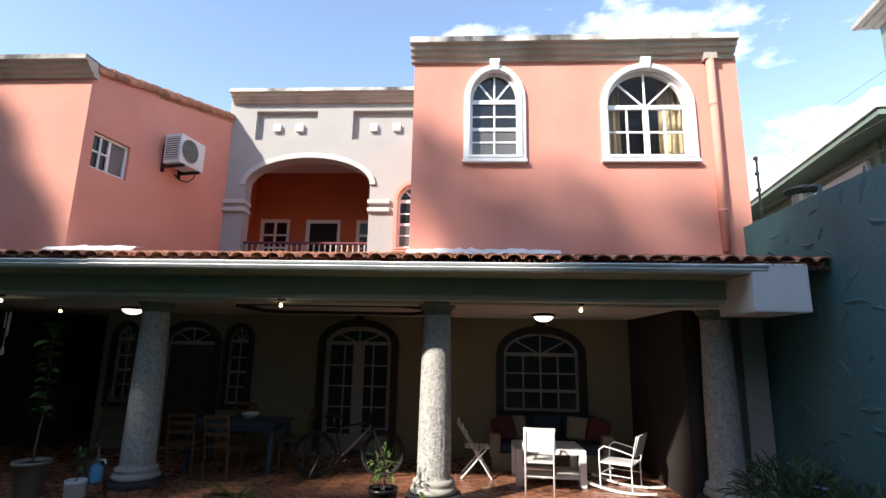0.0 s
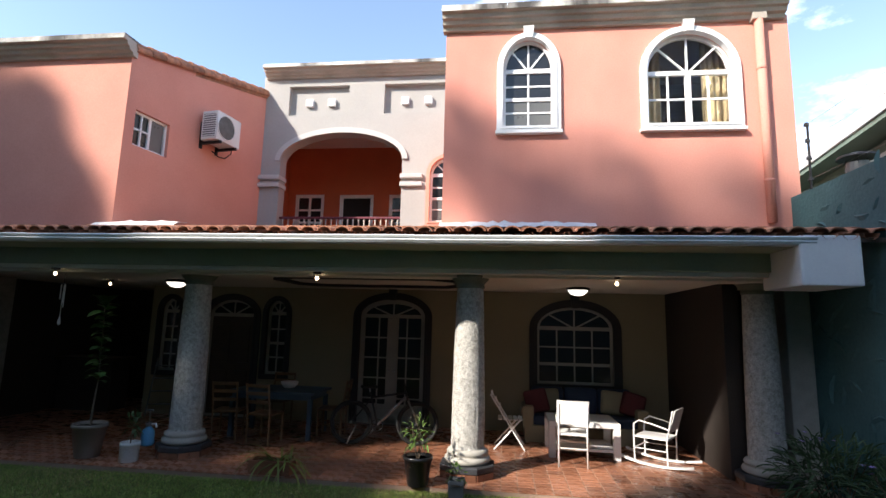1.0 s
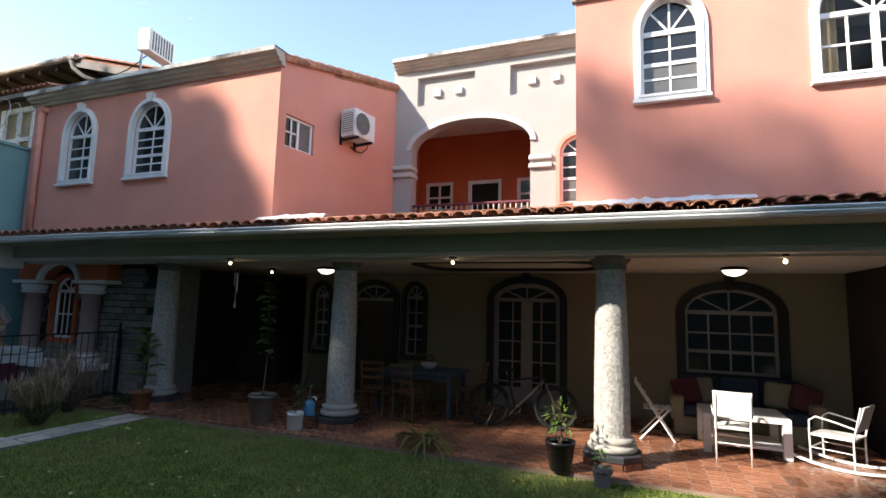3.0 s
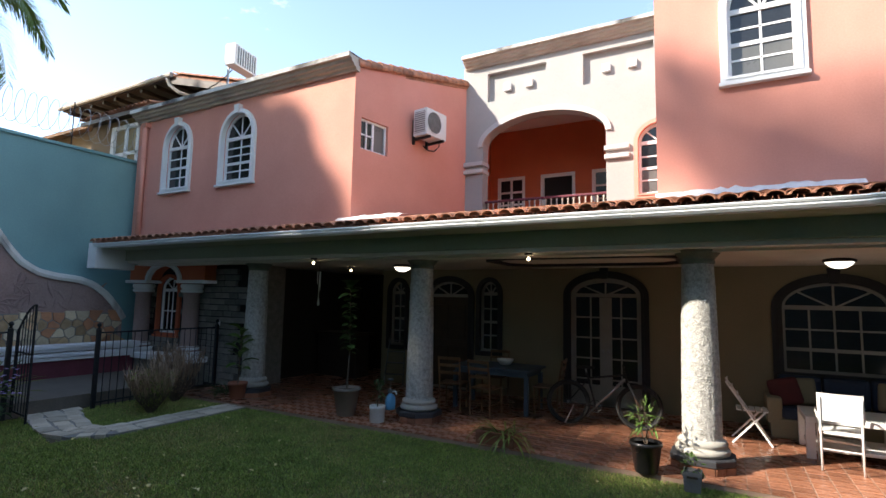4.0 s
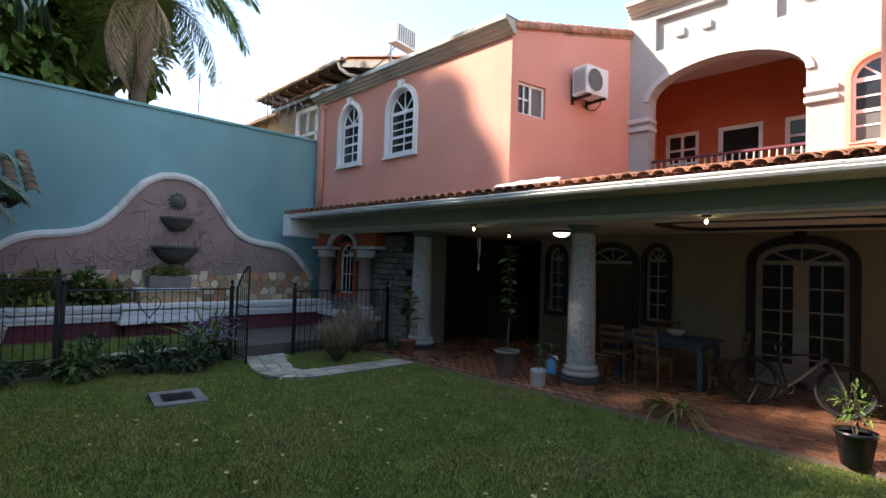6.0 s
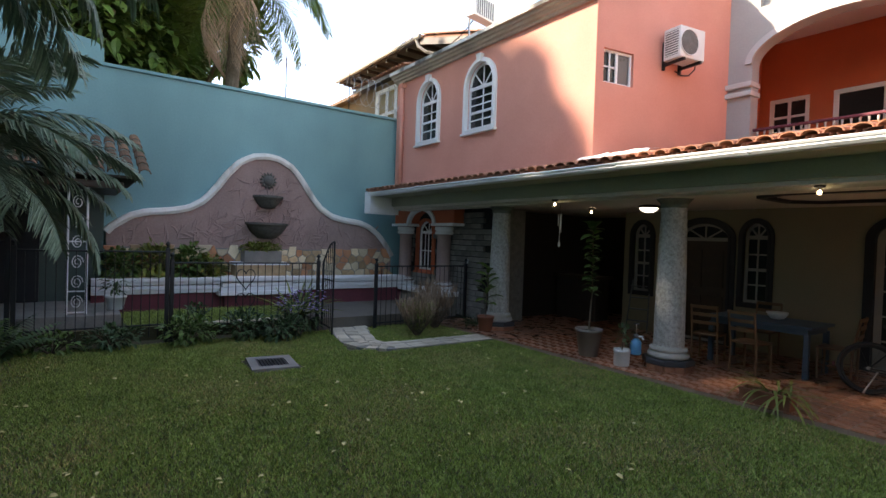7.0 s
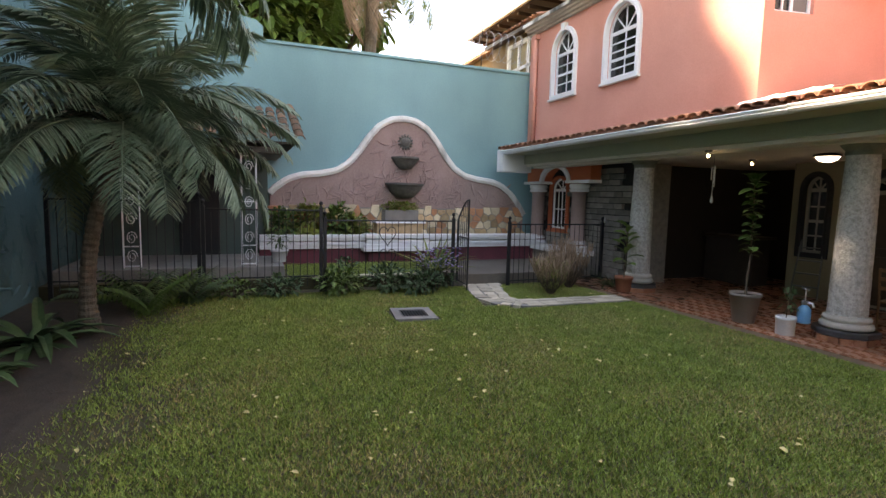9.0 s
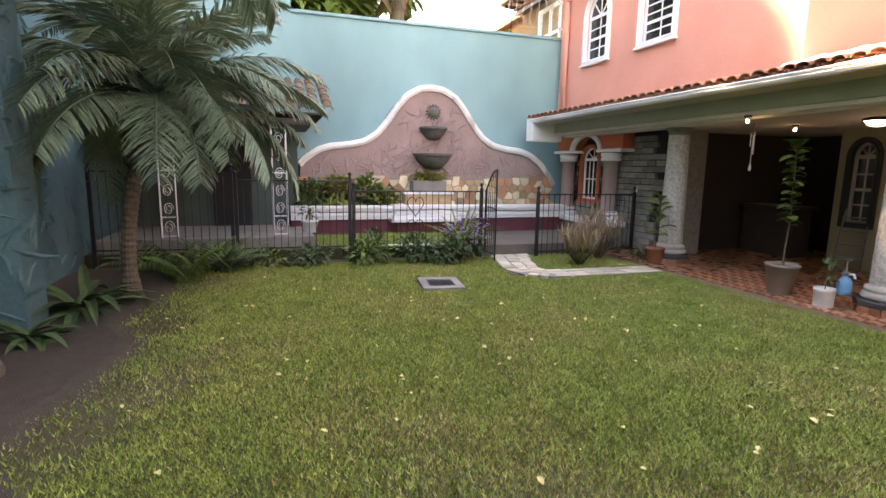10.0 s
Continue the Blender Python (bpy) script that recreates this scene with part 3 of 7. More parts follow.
def sealant(x0, x1, y, z, seed):
    r = random.Random(seed)
    bm = bmesh.new()
    n = 26
    a, b, c, d = [], [], [], []
    for i in range(n + 1):
        x = x0 + (x1 - x0) * i / n
        h = 0.05 + 0.05 * r.random() * math.sin(math.pi * i / n) + 0.02
        a.append(bm.verts.new((x, y - 0.32 - 0.05 * r.random(), z - 0.05)))
        b.append(bm.verts.new((x, y - 0.25, z + 0.03)))
        c.append(bm.verts.new((x, y - 0.03, z + h)))
        d.append(bm.verts.new((x, y, z + h)))
    for i in range(n):
        for p, q in ((a, b), (b, c), (c, d)):
            bm.faces.new((p[i], p[i + 1], q[i + 1], q[i]))
    return bm


solid("trim_roof_sealant", sealant(BX0, 1.75, BY, 3.42, 1), MORTAR, "rough white sealant along the wall foot on the tiles", "sealant", "structure")
solid("trim_roof_sealant", sealant(-5.75, -4.4, WY + 0.12, 3.34, 2), MORTAR, "rough white sealant over the tile ridge", "sealant", "structure")

# porch back wall with openings
FD = (-2.35, -1.05, 0.05, 2.1, 2.43)
RW = (1.08, 2.48, 0.92, 1.95, 2.35)
NW = (-4.27, -3.85, 0.9, 2.1, 2.36)
AD = (-5.52, -4.53, 0.05, 2.05, 2.36)
N2 = (-6.56, -6.14, 0.9, 2.1, 2.36)
KY = 4.7
wall("wall_porch_back", rect(-6.8, 3.5, 0.0, 2.74), [arch(*o) for o in (FD, RW, NW, AD, N2)], 0.2, SHADED_CREAM, pose(0, KY, 0), "cream rendered porch back wall")
# closes the bar corner where only shade shows, dark by its colour
solid("wall_porch_deep", boxm(-9.0, -6.6, 6.4, 6.6, 0, 2.74), DARK_SHADED_WALL, "near-black wall closing off the shaded bar corner", "wall", "structure")
solid("wall_porch_return", boxm(-6.8, -6.6, KY + 0.2, 6.4, 0, 2.74), SHADED_CREAM, "cream rendered return wall", "wall", "structure")
# added sheet for the darkness behind the porch windows
solid("wall_porch_dark_sheet", boxm(-6.6, 4.5, 6.4, 6.5, 0, 2.74), UNLIT_ROOM, "near-black sheet standing for the unlit rooms behind the porch", "wall", "structure")
solid("wall_porch_right", boxm(3.42, 3.62, 2.2, KY + 0.2, 0, 2.74), DARK_SHADED_WALL, "dark brown brick end wall of the porch", "wall", "structure")
solid("wall_porch_right_deep", boxm(3.62, 4.5, 3.4, 3.6, 0, 2.74), DARK_SHADED_WALL, "recess wall beside the porch, darkened for its shade", "wall", "structure")
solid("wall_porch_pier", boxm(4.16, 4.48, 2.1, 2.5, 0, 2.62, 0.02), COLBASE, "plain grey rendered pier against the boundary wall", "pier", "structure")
# second dark sheet round the unlit bar corner
solid("wall_bar", boxm(-9.0, -8.8, 2.5, 6.4, 0, 2.74), DARK_SHADED_WALL, "near-black side wall closing off the shaded bar corner", "wall", "structure")

# boundary walls
TX = -12.4
solid("wall_west", boxm(TX - 0.25, TX, -4.95, 2.2, 0, 5.15), TEAL, "tall teal rendered boundary wall with vertical streaks", "wall", "structure")
solid("trim_wall_west_cap", boxm(TX - 0.3, TX + 0.05, -4.95, 2.0, 5.15, 5.22, 0.01), TEAL, "teal wall coping", "trim", "structure")
bm = plate([(-14, 0), (-4.95, 0), (-4.95, 5.5), (-5.1, 5.62), (-5.35, 5.66), (-5.7, 5.72), (-5.95, 5.9), (-6.1, 6.1), (-14, 6.1)], [], 0.25)
solid("wall_west_tall", place(bm, pose(TX, 0, 0, 0, 0, 90)), TEAL, "higher teal boundary wall with a scrolled end", "wall", "structure")
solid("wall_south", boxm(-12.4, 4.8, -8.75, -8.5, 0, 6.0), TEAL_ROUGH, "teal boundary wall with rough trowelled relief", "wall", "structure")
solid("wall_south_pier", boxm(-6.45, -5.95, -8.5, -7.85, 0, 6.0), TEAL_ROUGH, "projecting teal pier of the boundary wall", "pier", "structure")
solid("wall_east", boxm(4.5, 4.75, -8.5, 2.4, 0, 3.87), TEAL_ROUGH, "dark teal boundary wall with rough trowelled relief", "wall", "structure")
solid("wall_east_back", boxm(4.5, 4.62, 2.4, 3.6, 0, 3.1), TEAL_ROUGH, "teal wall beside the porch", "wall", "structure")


# ---- windows and doors ----
def bars(parent, name, segs, w, d, mat, y=0.0):
    for (x0, z0), (x1, z1) in segs:
        a, b = Vector((x0, 0, z0)), Vector((x1, 0, z1))
        ln = (b - a).length
        ang = math.degrees(math.atan2(z1 - z0, x1 - x0))
        part(name, box(bmesh.new(), 0, ln, y - d / 2, y + d / 2, -w / 2, w / 2, m=Matrix.Translation(a) @ pose(0, 0, 0, 0, -ang)), mat, parent)


def inset(o, d):
    x0, x1, z0, zs, zt = o
    return (x0 + d, x1 - d, z0 + d, zs, zt - d)


win_count = [0]


def arched_window(label, m, o, trim=WHITE, trim_w=0.09, proud=0.05, key=True, sill=True, cols=2, rows=4, fan=True, frame_mat=WHITE, door=False, lower=UNLIT_PANE, upper=UNLIT_PANE, fw=0.05, bar=0.028):
    """An arched sash window or glazed door in an opening o = x0, x1, sill, spring, crown of the local wall plane."""
    win_count[0] += 1
    w = thing(("door_%d" if door else "window_%d") % win_count[0], label, "door" if door else "window", m, kind="structure")
    x0, x1, z0, zs, zt = o
    c = (x0 + x1) / 2
    low = 0.0 if door else trim_w
    part("surround", ring([(x, z) for x, z in arch(x0 - trim_w, x1 + trim_w, z0 - low, zs, zt + trim_w)], arch(*o), proud + 0.02, None), trim, w).location.y = -proud
    part("surround_bead", ring(arch(x0 - trim_w * 0.35, x1 + trim_w * 0.35, z0 - low * 0.35, zs, zt + trim_w * 0.35), arch(x0 + 0.004, x1 - 0.004, z0 + 0.004, zs, zt - 0.004), proud + 0.06), trim, w).location.y = -proud - 0.02
    if key:
        bm = bmesh.new()
        v = [bm.verts.new(p) for p in ((c - 0.055, -proud - 0.05, zt - 0.02), (c + 0.055, -proud - 0.05, zt - 0.02), (c + 0.085, -proud - 0.05, zt + trim_w + 0.08), (c - 0.085, -proud - 0.05, zt + trim_w + 0.08))]
        bm.faces.new(v)
        ext = bmesh.ops.extrude_face_region(bm, geom=list(bm.faces))
        bmesh.ops.translate(bm, vec=(0, proud + 0.06, 0), verts=[q for q in ext["geom"] if isinstance(q, bmesh.types.BMVert)])
        part("keystone", bm, trim, w)
    if sill:
        part("window_sill", boxm(x0 - trim_w - 0.02, x1 + trim_w + 0.02, -proud - 0.04, 0.02, z0 - trim_w - 0.03, z0 - trim_w + 0.02, 0.008), trim, w)
    part("window_frame", ring(arch(x0 - 0.01, x1 + 0.01, z0 - 0.01, zs, zt + 0.01), arch(*inset(o, fw)), 0.07), frame_mat, w).location.y = 0.06
    y = 0.095
    bars(w, "transom", [((x0 + 0.01, zs), (x1 - 0.01, zs))], 0.07, 0.06, frame_mat, y)
    a, b = (x1 - x0) / 2 - fw, zt - zs - fw
    if fan:
        bars(w, "fan_bar", [((c, zs), (c + a * math.cos(t), zs + b * math.sin(t))) for t in (radians(45), radians(90), radians(135))], bar, 0.03, frame_mat, y)
    xs = [x0 + fw + (x1 - x0 - 2 * fw) * i / cols for i in range(cols + 1)]
    zr = [z0 + fw + (zs - 0.035 - z0 - fw) * i / rows for i in range(rows + 1)]
    bars(w, "muntin", [((x, zr[0]), (x, zr[-1])) for x in xs[1:-1]], bar, 0.03, frame_mat, y)
    for i in range(1, rows):
        mid = rows > 2 and i == rows // 2 and not door
        bars(w, "meeting_rail" if mid else "muntin", [((xs[0], zr[i]), (xs[-1], zr[i]))], 0.055 if mid else bar, 0.045 if mid else 0.03, frame_mat, y)
    p = part("pane", plate([(x, z) for x, z in arch(x0 + fw * 0.7, x1 - fw * 0.7, zs, zs + 0.001, zt - fw * 0.7)], [], 0.006), upper, w)
    p.location.y = y
    p.visible_shadow = False
    for i in range(rows):
        g = lower if i < rows // 2 else upper
        for j in range(cols):
            p = part("pane", boxm(xs[j], xs[j + 1], y, y + 0.006, zr[i], zr[i + 1]), g, w)
            p.visible_shadow = False
    return w


F = pose(0, BY, 0)
arched_window("white arched sash window with a keystone and screened lower sash", F, W1, lower=FROST)
w2 = arched_window("wide white arched window with fan bars and a keystone", F, W2, cols=4, rows=2, lower=GLASS, upper=GLASS)
for k in (3,):
    part("sliding_screen", boxm(3.25, 3.77, 0.07, 0.078, 5.05, 5.8), GLASS, w2, "sliding glass sash").visible_shadow = False
    part("mullion", boxm(3.17, 3.24, 0.05, 0.13, 5.02, 5.85), WHITE, w2)


def curtain(x0, x1, z0, z1, y, label):
    bm = bmesh.new()
    n = int((x1 - x0) * 60)
    a = [(x0 + (x1 - x0) * i / n, y + 0.025 * math.sin(i * 1.1) + 0.01 * math.sin(i * 0.37)) for i in range(n + 1)]
    lo = [bm.verts.new((x, yy, z0)) for x, yy in a]
    hi = [bm.verts.new((x, yy, z1)) for x, yy in a]
    for i in range(n):
        bm.faces.new((lo[i], lo[i + 1], hi[i + 1], hi[i]))
    ext = bmesh.ops.extrude_face_region(bm, geom=list(bm.faces))
    bmesh.ops.translate(bm, vec=(0, 0.004, 0), verts=[v for v in ext["geom"] if isinstance(v, bmesh.types.BMVert)])
    return solid("curtain", bm, CURTAIN, label, "curtain", smooth=True)


curtain(2.5, 2.88, 3.1, 6.6, BY + 0.35, "beige pleated curtain drawn aside behind the wide window")
curtain(3.5, 4.0, 3.1, 6.6, BY + 0.35, "beige pleated curtain drawn aside behind the wide window")
G = pose(0, WY, 0)
arched_window("white arched sash window with a keystone, half open", G, W3, rows=5)
arched_window("white arched sash window with a keystone", G, W4, rows=4)
arched_window("pale arched window beside the balcony with venetian panes", pose(0, GY, 0), G_WIN, trim=PINK, trim_w=0.08, key=False, sill=False, lower=FROST)


def square_window(label, m, r, cols, rows, trim=0.05, screen=None, y=0.05, glazed=True, wide=0.03, glass=UNLIT_PANE):
    win_count[0] += 1
    w = thing("window_%d" % win_count[0], label, "window", m, kind="structure")
    (x0, z0), (x1, z1) = r[0], r[2]
    part("window_frame", ring(rect(x0 - 0.01, x1 + 0.01, z0 - 0.01, z1 + 0.01), rect(x0 + trim, x1 - trim, z0 + trim, z1 - trim), 0.06), WHITE, w).location.y = y - 0.03
    xs = [x0 + trim + (x1 - x0 - 2 * trim) * i / cols for i in range(cols + 1)]
    zr = [z0 + trim + (z1 - z0 - 2 * trim) * i / rows for i in range(rows + 1)]
    bars(w, "muntin", [((x, zr[0]), (x, zr[-1])) for x in xs[1:-1]], wide, 0.03, WHITE, y - 0.02)
    bars(w, "muntin", [((xs[0], z), (xs[-1], z)) for z in zr[1:-1]], wide * 0.85, 0.03, WHITE, y - 0.02)
    for i in range(cols if glazed else 0):
        for j in range(rows):
            p = part("pane", boxm(xs[i], xs[i + 1], y, y + 0.005, zr[j], zr[j + 1]), FROST if screen == i else glass, w)
            p.visible_shadow = False
    return w


sw_ = square_window("small white sliding window with a plain screened half", SIDE, SW, 2, 1, 0.04, 1, 0.09, wide=0.05)
bars(sw_, "muntin", [((0.365, 4.76), (0.365, 5.28)), ((0.22, 5.02), (0.53, 5.02))], 0.028, 0.03, WHITE, 0.07)
square_window("white four-pane balcony window", pose(0, 8.0, 0), BW[0], 2, 3, 0.09, wide=0.06)
square_window("open dark balcony doorway with a white frame", pose(0, 8.0, 0), BW[1], 1, 1, 0.09, glazed=False)
square_window("white balcony window with blue reflections", pose(0, 8.0, 0), BW[2], 2, 3, 0.09, wide=0.06)

K = pose(0, KY, 0)
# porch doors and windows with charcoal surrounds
fd = arched_window("white french doors under a fanlight with a charcoal surround", K, FD, trim=DARKTRIM, trim_w=0.13, proud=0.04, sill=False, cols=4, rows=5, door=True, fw=0.09, frame_mat=SHADED_WHITE)
part("door_stile", boxm(-1.81, -1.59, 0.06, 0.13, 0.07, 2.06), SHADED_WHITE, fd)
part("door_rail", boxm(-2.28, -1.12, 0.062, 0.13, 0.07, 0.42), SHADED_WHITE, fd)
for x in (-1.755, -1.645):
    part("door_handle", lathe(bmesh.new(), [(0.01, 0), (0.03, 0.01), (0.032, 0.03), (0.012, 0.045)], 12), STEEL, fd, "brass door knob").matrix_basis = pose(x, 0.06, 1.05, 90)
arched_window("wide white arched porch window with a charcoal surround", K, RW, trim=DARKTRIM, trim_w=0.14, proud=0.04, sill=False, cols=4, rows=3, frame_mat=SHADED_WHITE)
arched_window("narrow white arched porch window with a charcoal surround", K, NW, trim=DARKTRIM, trim_w=0.09, proud=0.04, key=False, sill=False, cols=2, rows=4, frame_mat=SHADED_WHITE)
arched_window("narrow white arched porch window with a charcoal surround", K, N2, trim=DARKTRIM, trim_w=0.09, proud=0.04, key=False, sill=False, cols=2, rows=4, frame_mat=SHADED_WHITE)
ad = arched_window("dark wooden entrance door under a white fanlight", K, AD, trim=DARKTRIM, trim_w=0.12, proud=0.04, sill=False, cols=1, rows=1, door=True, key=False, frame_mat=SHADED_WHITE)
part("door_leaf", boxm(-5.47, -4.58, 0.07, 0.12, 0.06, 2.02, 0.01), WOODDARK, ad, "dark panelled wooden leaf")
for x in (-5.4, -4.98):
    for z in (0.2, 1.1):
        part("door_panel", boxm(x, x + 0.33, 0.055, 0.08, z, z + 0.75, 0.015), WOODDARK, ad)


# ---- columns ----
def column(x, y, label):
    c = thing("column", label, "column", pose(x, y, PZ) @ Matrix.Diagonal((0.87, 0.87, 1, 1)), "porch columns", kind="structure")
    eighth = pose(0, 0, 0, 0, 0, 22.5)
    bm = lathe(bmesh.new(), [(0.4, 0), (0.4, 0.078)], 8)
    for i in range(8):
        for k in (-1, 1):
            box(bm, -0.148 + 0.151 * (k > 0), -0.003 + 0.151 * (k > 0), -0.395, -0.365, 0, 0.08, m=pose(0, 0, 0, 0, 0, 45 * i + 22.5))
    part("tiled_footing", place(bm, eighth), TERRA, c, "footing faced with terracotta tiles")
    part("plinth", place(lathe(bmesh.new(), [(0.4, 0.08), (0.43, 0.09), (0.43, 0.15), (0.41, 0.165)], 8), eighth), PLINTH, c, "dark painted eight-sided plinth slab")
    part("base", lathe(bmesh.new(), [(0.3, 0.165), (0.335, 0.18), (0.345, 0.21), (0.33, 0.24), (0.3, 0.25), (0.295, 0.265), (0.31, 0.28), (0.312, 0.3), (0.295, 0.325), (0.26, 0.34)], 36), COLBASE, c, smooth=True)
    prof = [(0.255, 0.335)]
    n = 46
    for i in range(n + 1):
        t = i / n
        prof.append((0.25 - 0.045 * t ** 1.6, 0.34 + 2.11 * t))
    bm = lathe(bmesh.new(), prof, 60)
    for v in bm.verts:
        d = Vector((v.co.x, v.co.y, 0))
        if d.length > 0.01:
            k = noise.noise(v.co * 26 + Vector((x * 7, 0, 0))) * 0.006 + noise.noise(v.co * 55) * 0.004
            v.co += d.normalized() * k
    part("shaft", bm, COLUMN, c, "pitted bush-hammered stone shaft", smooth=True)
    part("capital", lathe(bmesh.new(), [(0.207, 2.40), (0.225, 2.41), (0.225, 2.44), (0.215, 2.45), (0.23, 2.47), (0.29, 2.53), (0.305, 2.55), (0.305, 2.585)], 36), CAPITAL, c, "dark grey-green capital", smooth=True)
    return c


column(0.0, 1.76, "round pitted stone column, sunlit, on a dark plinth")
for x, y in ((-4.06, 1.94), (3.77, 1.98), (-7.8, 1.86)):
    column(x, y, "round pitted stone column on a dark plinth")


# ---- fountain wall ----
FX, FC = -12.18, -1.7
HP = [(0, 3.68), (0.3, 3.64), (0.6, 3.48), (0.85, 3.2), (1.1, 2.83), (1.35, 2.54), (1.65, 2.35), (2.0, 2.27), (2.45, 2.22), (2.75, 2.12), (3.05, 1.9), (3.3, 1.6), (3.45, 1.36)]


def crest(d):
    d = abs(d)
    for (a, ha), (b, hb) in zip(HP, HP[1:]):
        if d <= b:
            return ha + (hb - ha) * (d - a) / (b - a)
    return HP[-1][1]


fw_ = thing("fountain_wall", "mauve-brown curved fountain wall with a white rim", "fountain wall", kind="structure")
ds = [-3.15 + 6.6 * i / 60 for i in range(61)]
top = [(d, crest(d)) for d in ds]
M = pose(FX, FC, 0, 0, 0, 90)
part("wall_body", place(plate([(ds[0], 0.2), (ds[-1], 0.2)] + top[::-1], [], 0.21), M), MAUVE, fw_)
bm = bmesh.new()
prev = None
for i, (d, z) in enumerate(top):
    a, b = top[max(0, i - 1)], top[min(60, i + 1)]
    t = Vector((b[0] - a[0], 0, b[1] - a[1])).normalized()
    nrm = Vector((-t.z, 0, t.x))
    p = Vector((d, 0, z))
    sec = [bm.verts.new(q) for q in (p + nrm * 0.07 + Vector((0, -0.06, 0)), p + nrm * 0.09 + Vector((0, 0.0, 0)), p + nrm * 0.07 + Vector((0, 0.22, 0)), p - nrm * 0.06 + Vector((0, 0.2, 0)), p - nrm * 0.06 + Vector((0, -0.05, 0)), p + Vector((0, -0.08, 0)))]
    if prev:
        for j in range(6):
            bm.faces.new((prev[j], prev[(j + 1) % 6], sec[(j + 1) % 6], sec[j]))
    else:
        bm.faces.new(sec)
    prev = sec
bm.faces.new(prev[::-1])
part("rim", place(bm, M), RIM, fw_, "white rounded rim with dark stains")
# stone cladding: broken flagstones of uneven outline
rs = random.Random(11)
sites = []
for j in range(4):
    for i in range(31):
        sites.append(Vector((-3.2 + (i + 0.5 * (j % 2)) * 0.218 + rs.uniform(-0.075, 0.075), 0.9 + 0.17 * j + rs.uniform(-0.06, 0.06))))


def cell(k, lo, hi):
    """The outline of the stone round site k: what lies nearer to it than to the others."""
    p = sites[k]
    poly = [Vector(q) for q in ((p.x - 0.3, lo), (p.x + 0.3, lo), (p.x + 0.3, hi), (p.x - 0.3, hi))]
    for m, q in enumerate(sites):
        if m == k or (q - p).length > 0.7:
            continue
        n, mid_ = (q - p).normalized(), (p + q) / 2
        out = []
        for a, b in zip(poly, poly[1:] + poly[:1]):
            da, db = (a - mid_).dot(n), (b - mid_).dot(n)
            if da <= 0:
                out.append(a)
            if (da < 0) != (db < 0) and abs(da - db) > 1e-9:
                out.append(a.lerp(b, da / (da - db)))
        poly = out
    return poly


for k, p in enumerate(sites):
    poly = cell(k, 0.82, 1.5 + rs.uniform(-0.05, 0.08))
    if len(poly) < 3 or not -3.12 < p.x < 3.3 or max((a - p).length for a in poly) < 0.05:
        continue
    c = sum(poly, Vector((0, 0))) / len(poly)
    dep = rs.uniform(0.025, 0.05)
    bm = bmesh.new()
    bot = [bm.verts.new((c.x + (a.x - c.x) * 0.96, 0.0, c.y + (a.y - c.y) * 0.96)) for a in poly]
    topv = [bm.verts.new((c.x + (a.x - c.x) * 0.88, -dep + rs.uniform(-0.006, 0.006), c.y + (a.y - c.y) * 0.88)) for a in poly]
    bm.faces.new(topv)
    for m in range(len(poly)):
        n = (m + 1) % len(poly)
        bm.faces.new((bot[m], bot[n], topv[n], topv[m]))
    part("stone", place(bm, M), rs.choice((FLAG, FLAG, FLAG_B, FLAG_B, FLAG_C)), fw_)
part("stone_backing", place(plate(rect(-3.14, 3.36, 0.3, 1.5), [], 0.02), Matrix.Translation((0.02, 0, 0)) @ M), CONCRETE, fw_, "grey mortar between the stones")
# planter and podium in front
pl = thing("fountain_planter", "maroon planter wall with white moulded coping", "planter", kind="structure")
part("planter_wall", boxm(-11.8, -11.66, -5.1, 1.85, 0.1, 0.58), MAROON, pl)
bm = bmesh.new()
for z, e in ((0.56, 0.0), (0.64, 0.04), (0.74, 0.02), (0.8, 0.06)):
    box(bm, -11.86 - e, -11.6 + e, -5.1, 1.85, z, z + 0.075, 0.012)
part("coping", bm, WHITE, pl, "white stepped coping")
part("soil", boxm(-12.2, -11.8, -5.1, 1.85, 0.2, 0.74), SOIL, pl)
pod = thing("fountain_podium", "white stepped fountain podium", "podium", kind="structure")
bm = bmesh.new()
box(bm, -12.2, -11.5, -2.72, -1.3, 0.1, 0.5, 0.02)
part("podium_foot", bm, MAROON, pod)
bm = bmesh.new()
for z, e in ((0.5, 0.1), (0.58, 0.06), (0.68, 0.02), (0.8, 0.05)):
    box(bm, -12.2, -11.46 + e, -2.76 - e, -1.26 + e, z, z + 0.09, 0.015)
part("podium_steps", bm, WHITE, pod)
part("podium_block", boxm(-12.2, -11.75, -2.45, -1.3, 0.88, 1.14, 0.015), FLAG, pod)
part("podium_top", boxm(-12.2, -11.68, -2.5, -1.25, 1.14, 1.2, 0.01), WHITE, pod)


def basin(y, z, r, h, label):
    b = thing("fountain_basin", label, "fountain basin", pose(-12.16, y, z), "fountain basins")
    prof = [(0.06, -h), (r * 0.45, -h * 0.95), (r * 0.72, -h * 0.6), (r * 0.9, -h * 0.25), (r * 0.93, -0.05), (r, -0.045), (r, 0.0), (r * 0.88, 0.0), (r * 0.8, -0.06), (0.05, -0.09)]
    bm = lathe(bmesh.new(), prof, 28)
    for v in bm.verts:
        if v.co.x < 0:
            v.co.x = 0
        ang = math.atan2(v.co.y, v.co.x)
        if -h * 0.95 < v.co.z < -0.06:
            v.co.xy *= 1 + 0.04 * math.cos(ang * 16)
    part("bowl", bm, CASTSTONE, b, smooth=True)
    part("bowl_rim", place(lathe(bmesh.new(), [(r * 0.9, -0.03), (r * 1.03, -0.03), (r * 1.03, 0.015), (r * 0.9, 0.015)], 28), Matrix.Identity(4)), CASTSTONE, b)
    return b


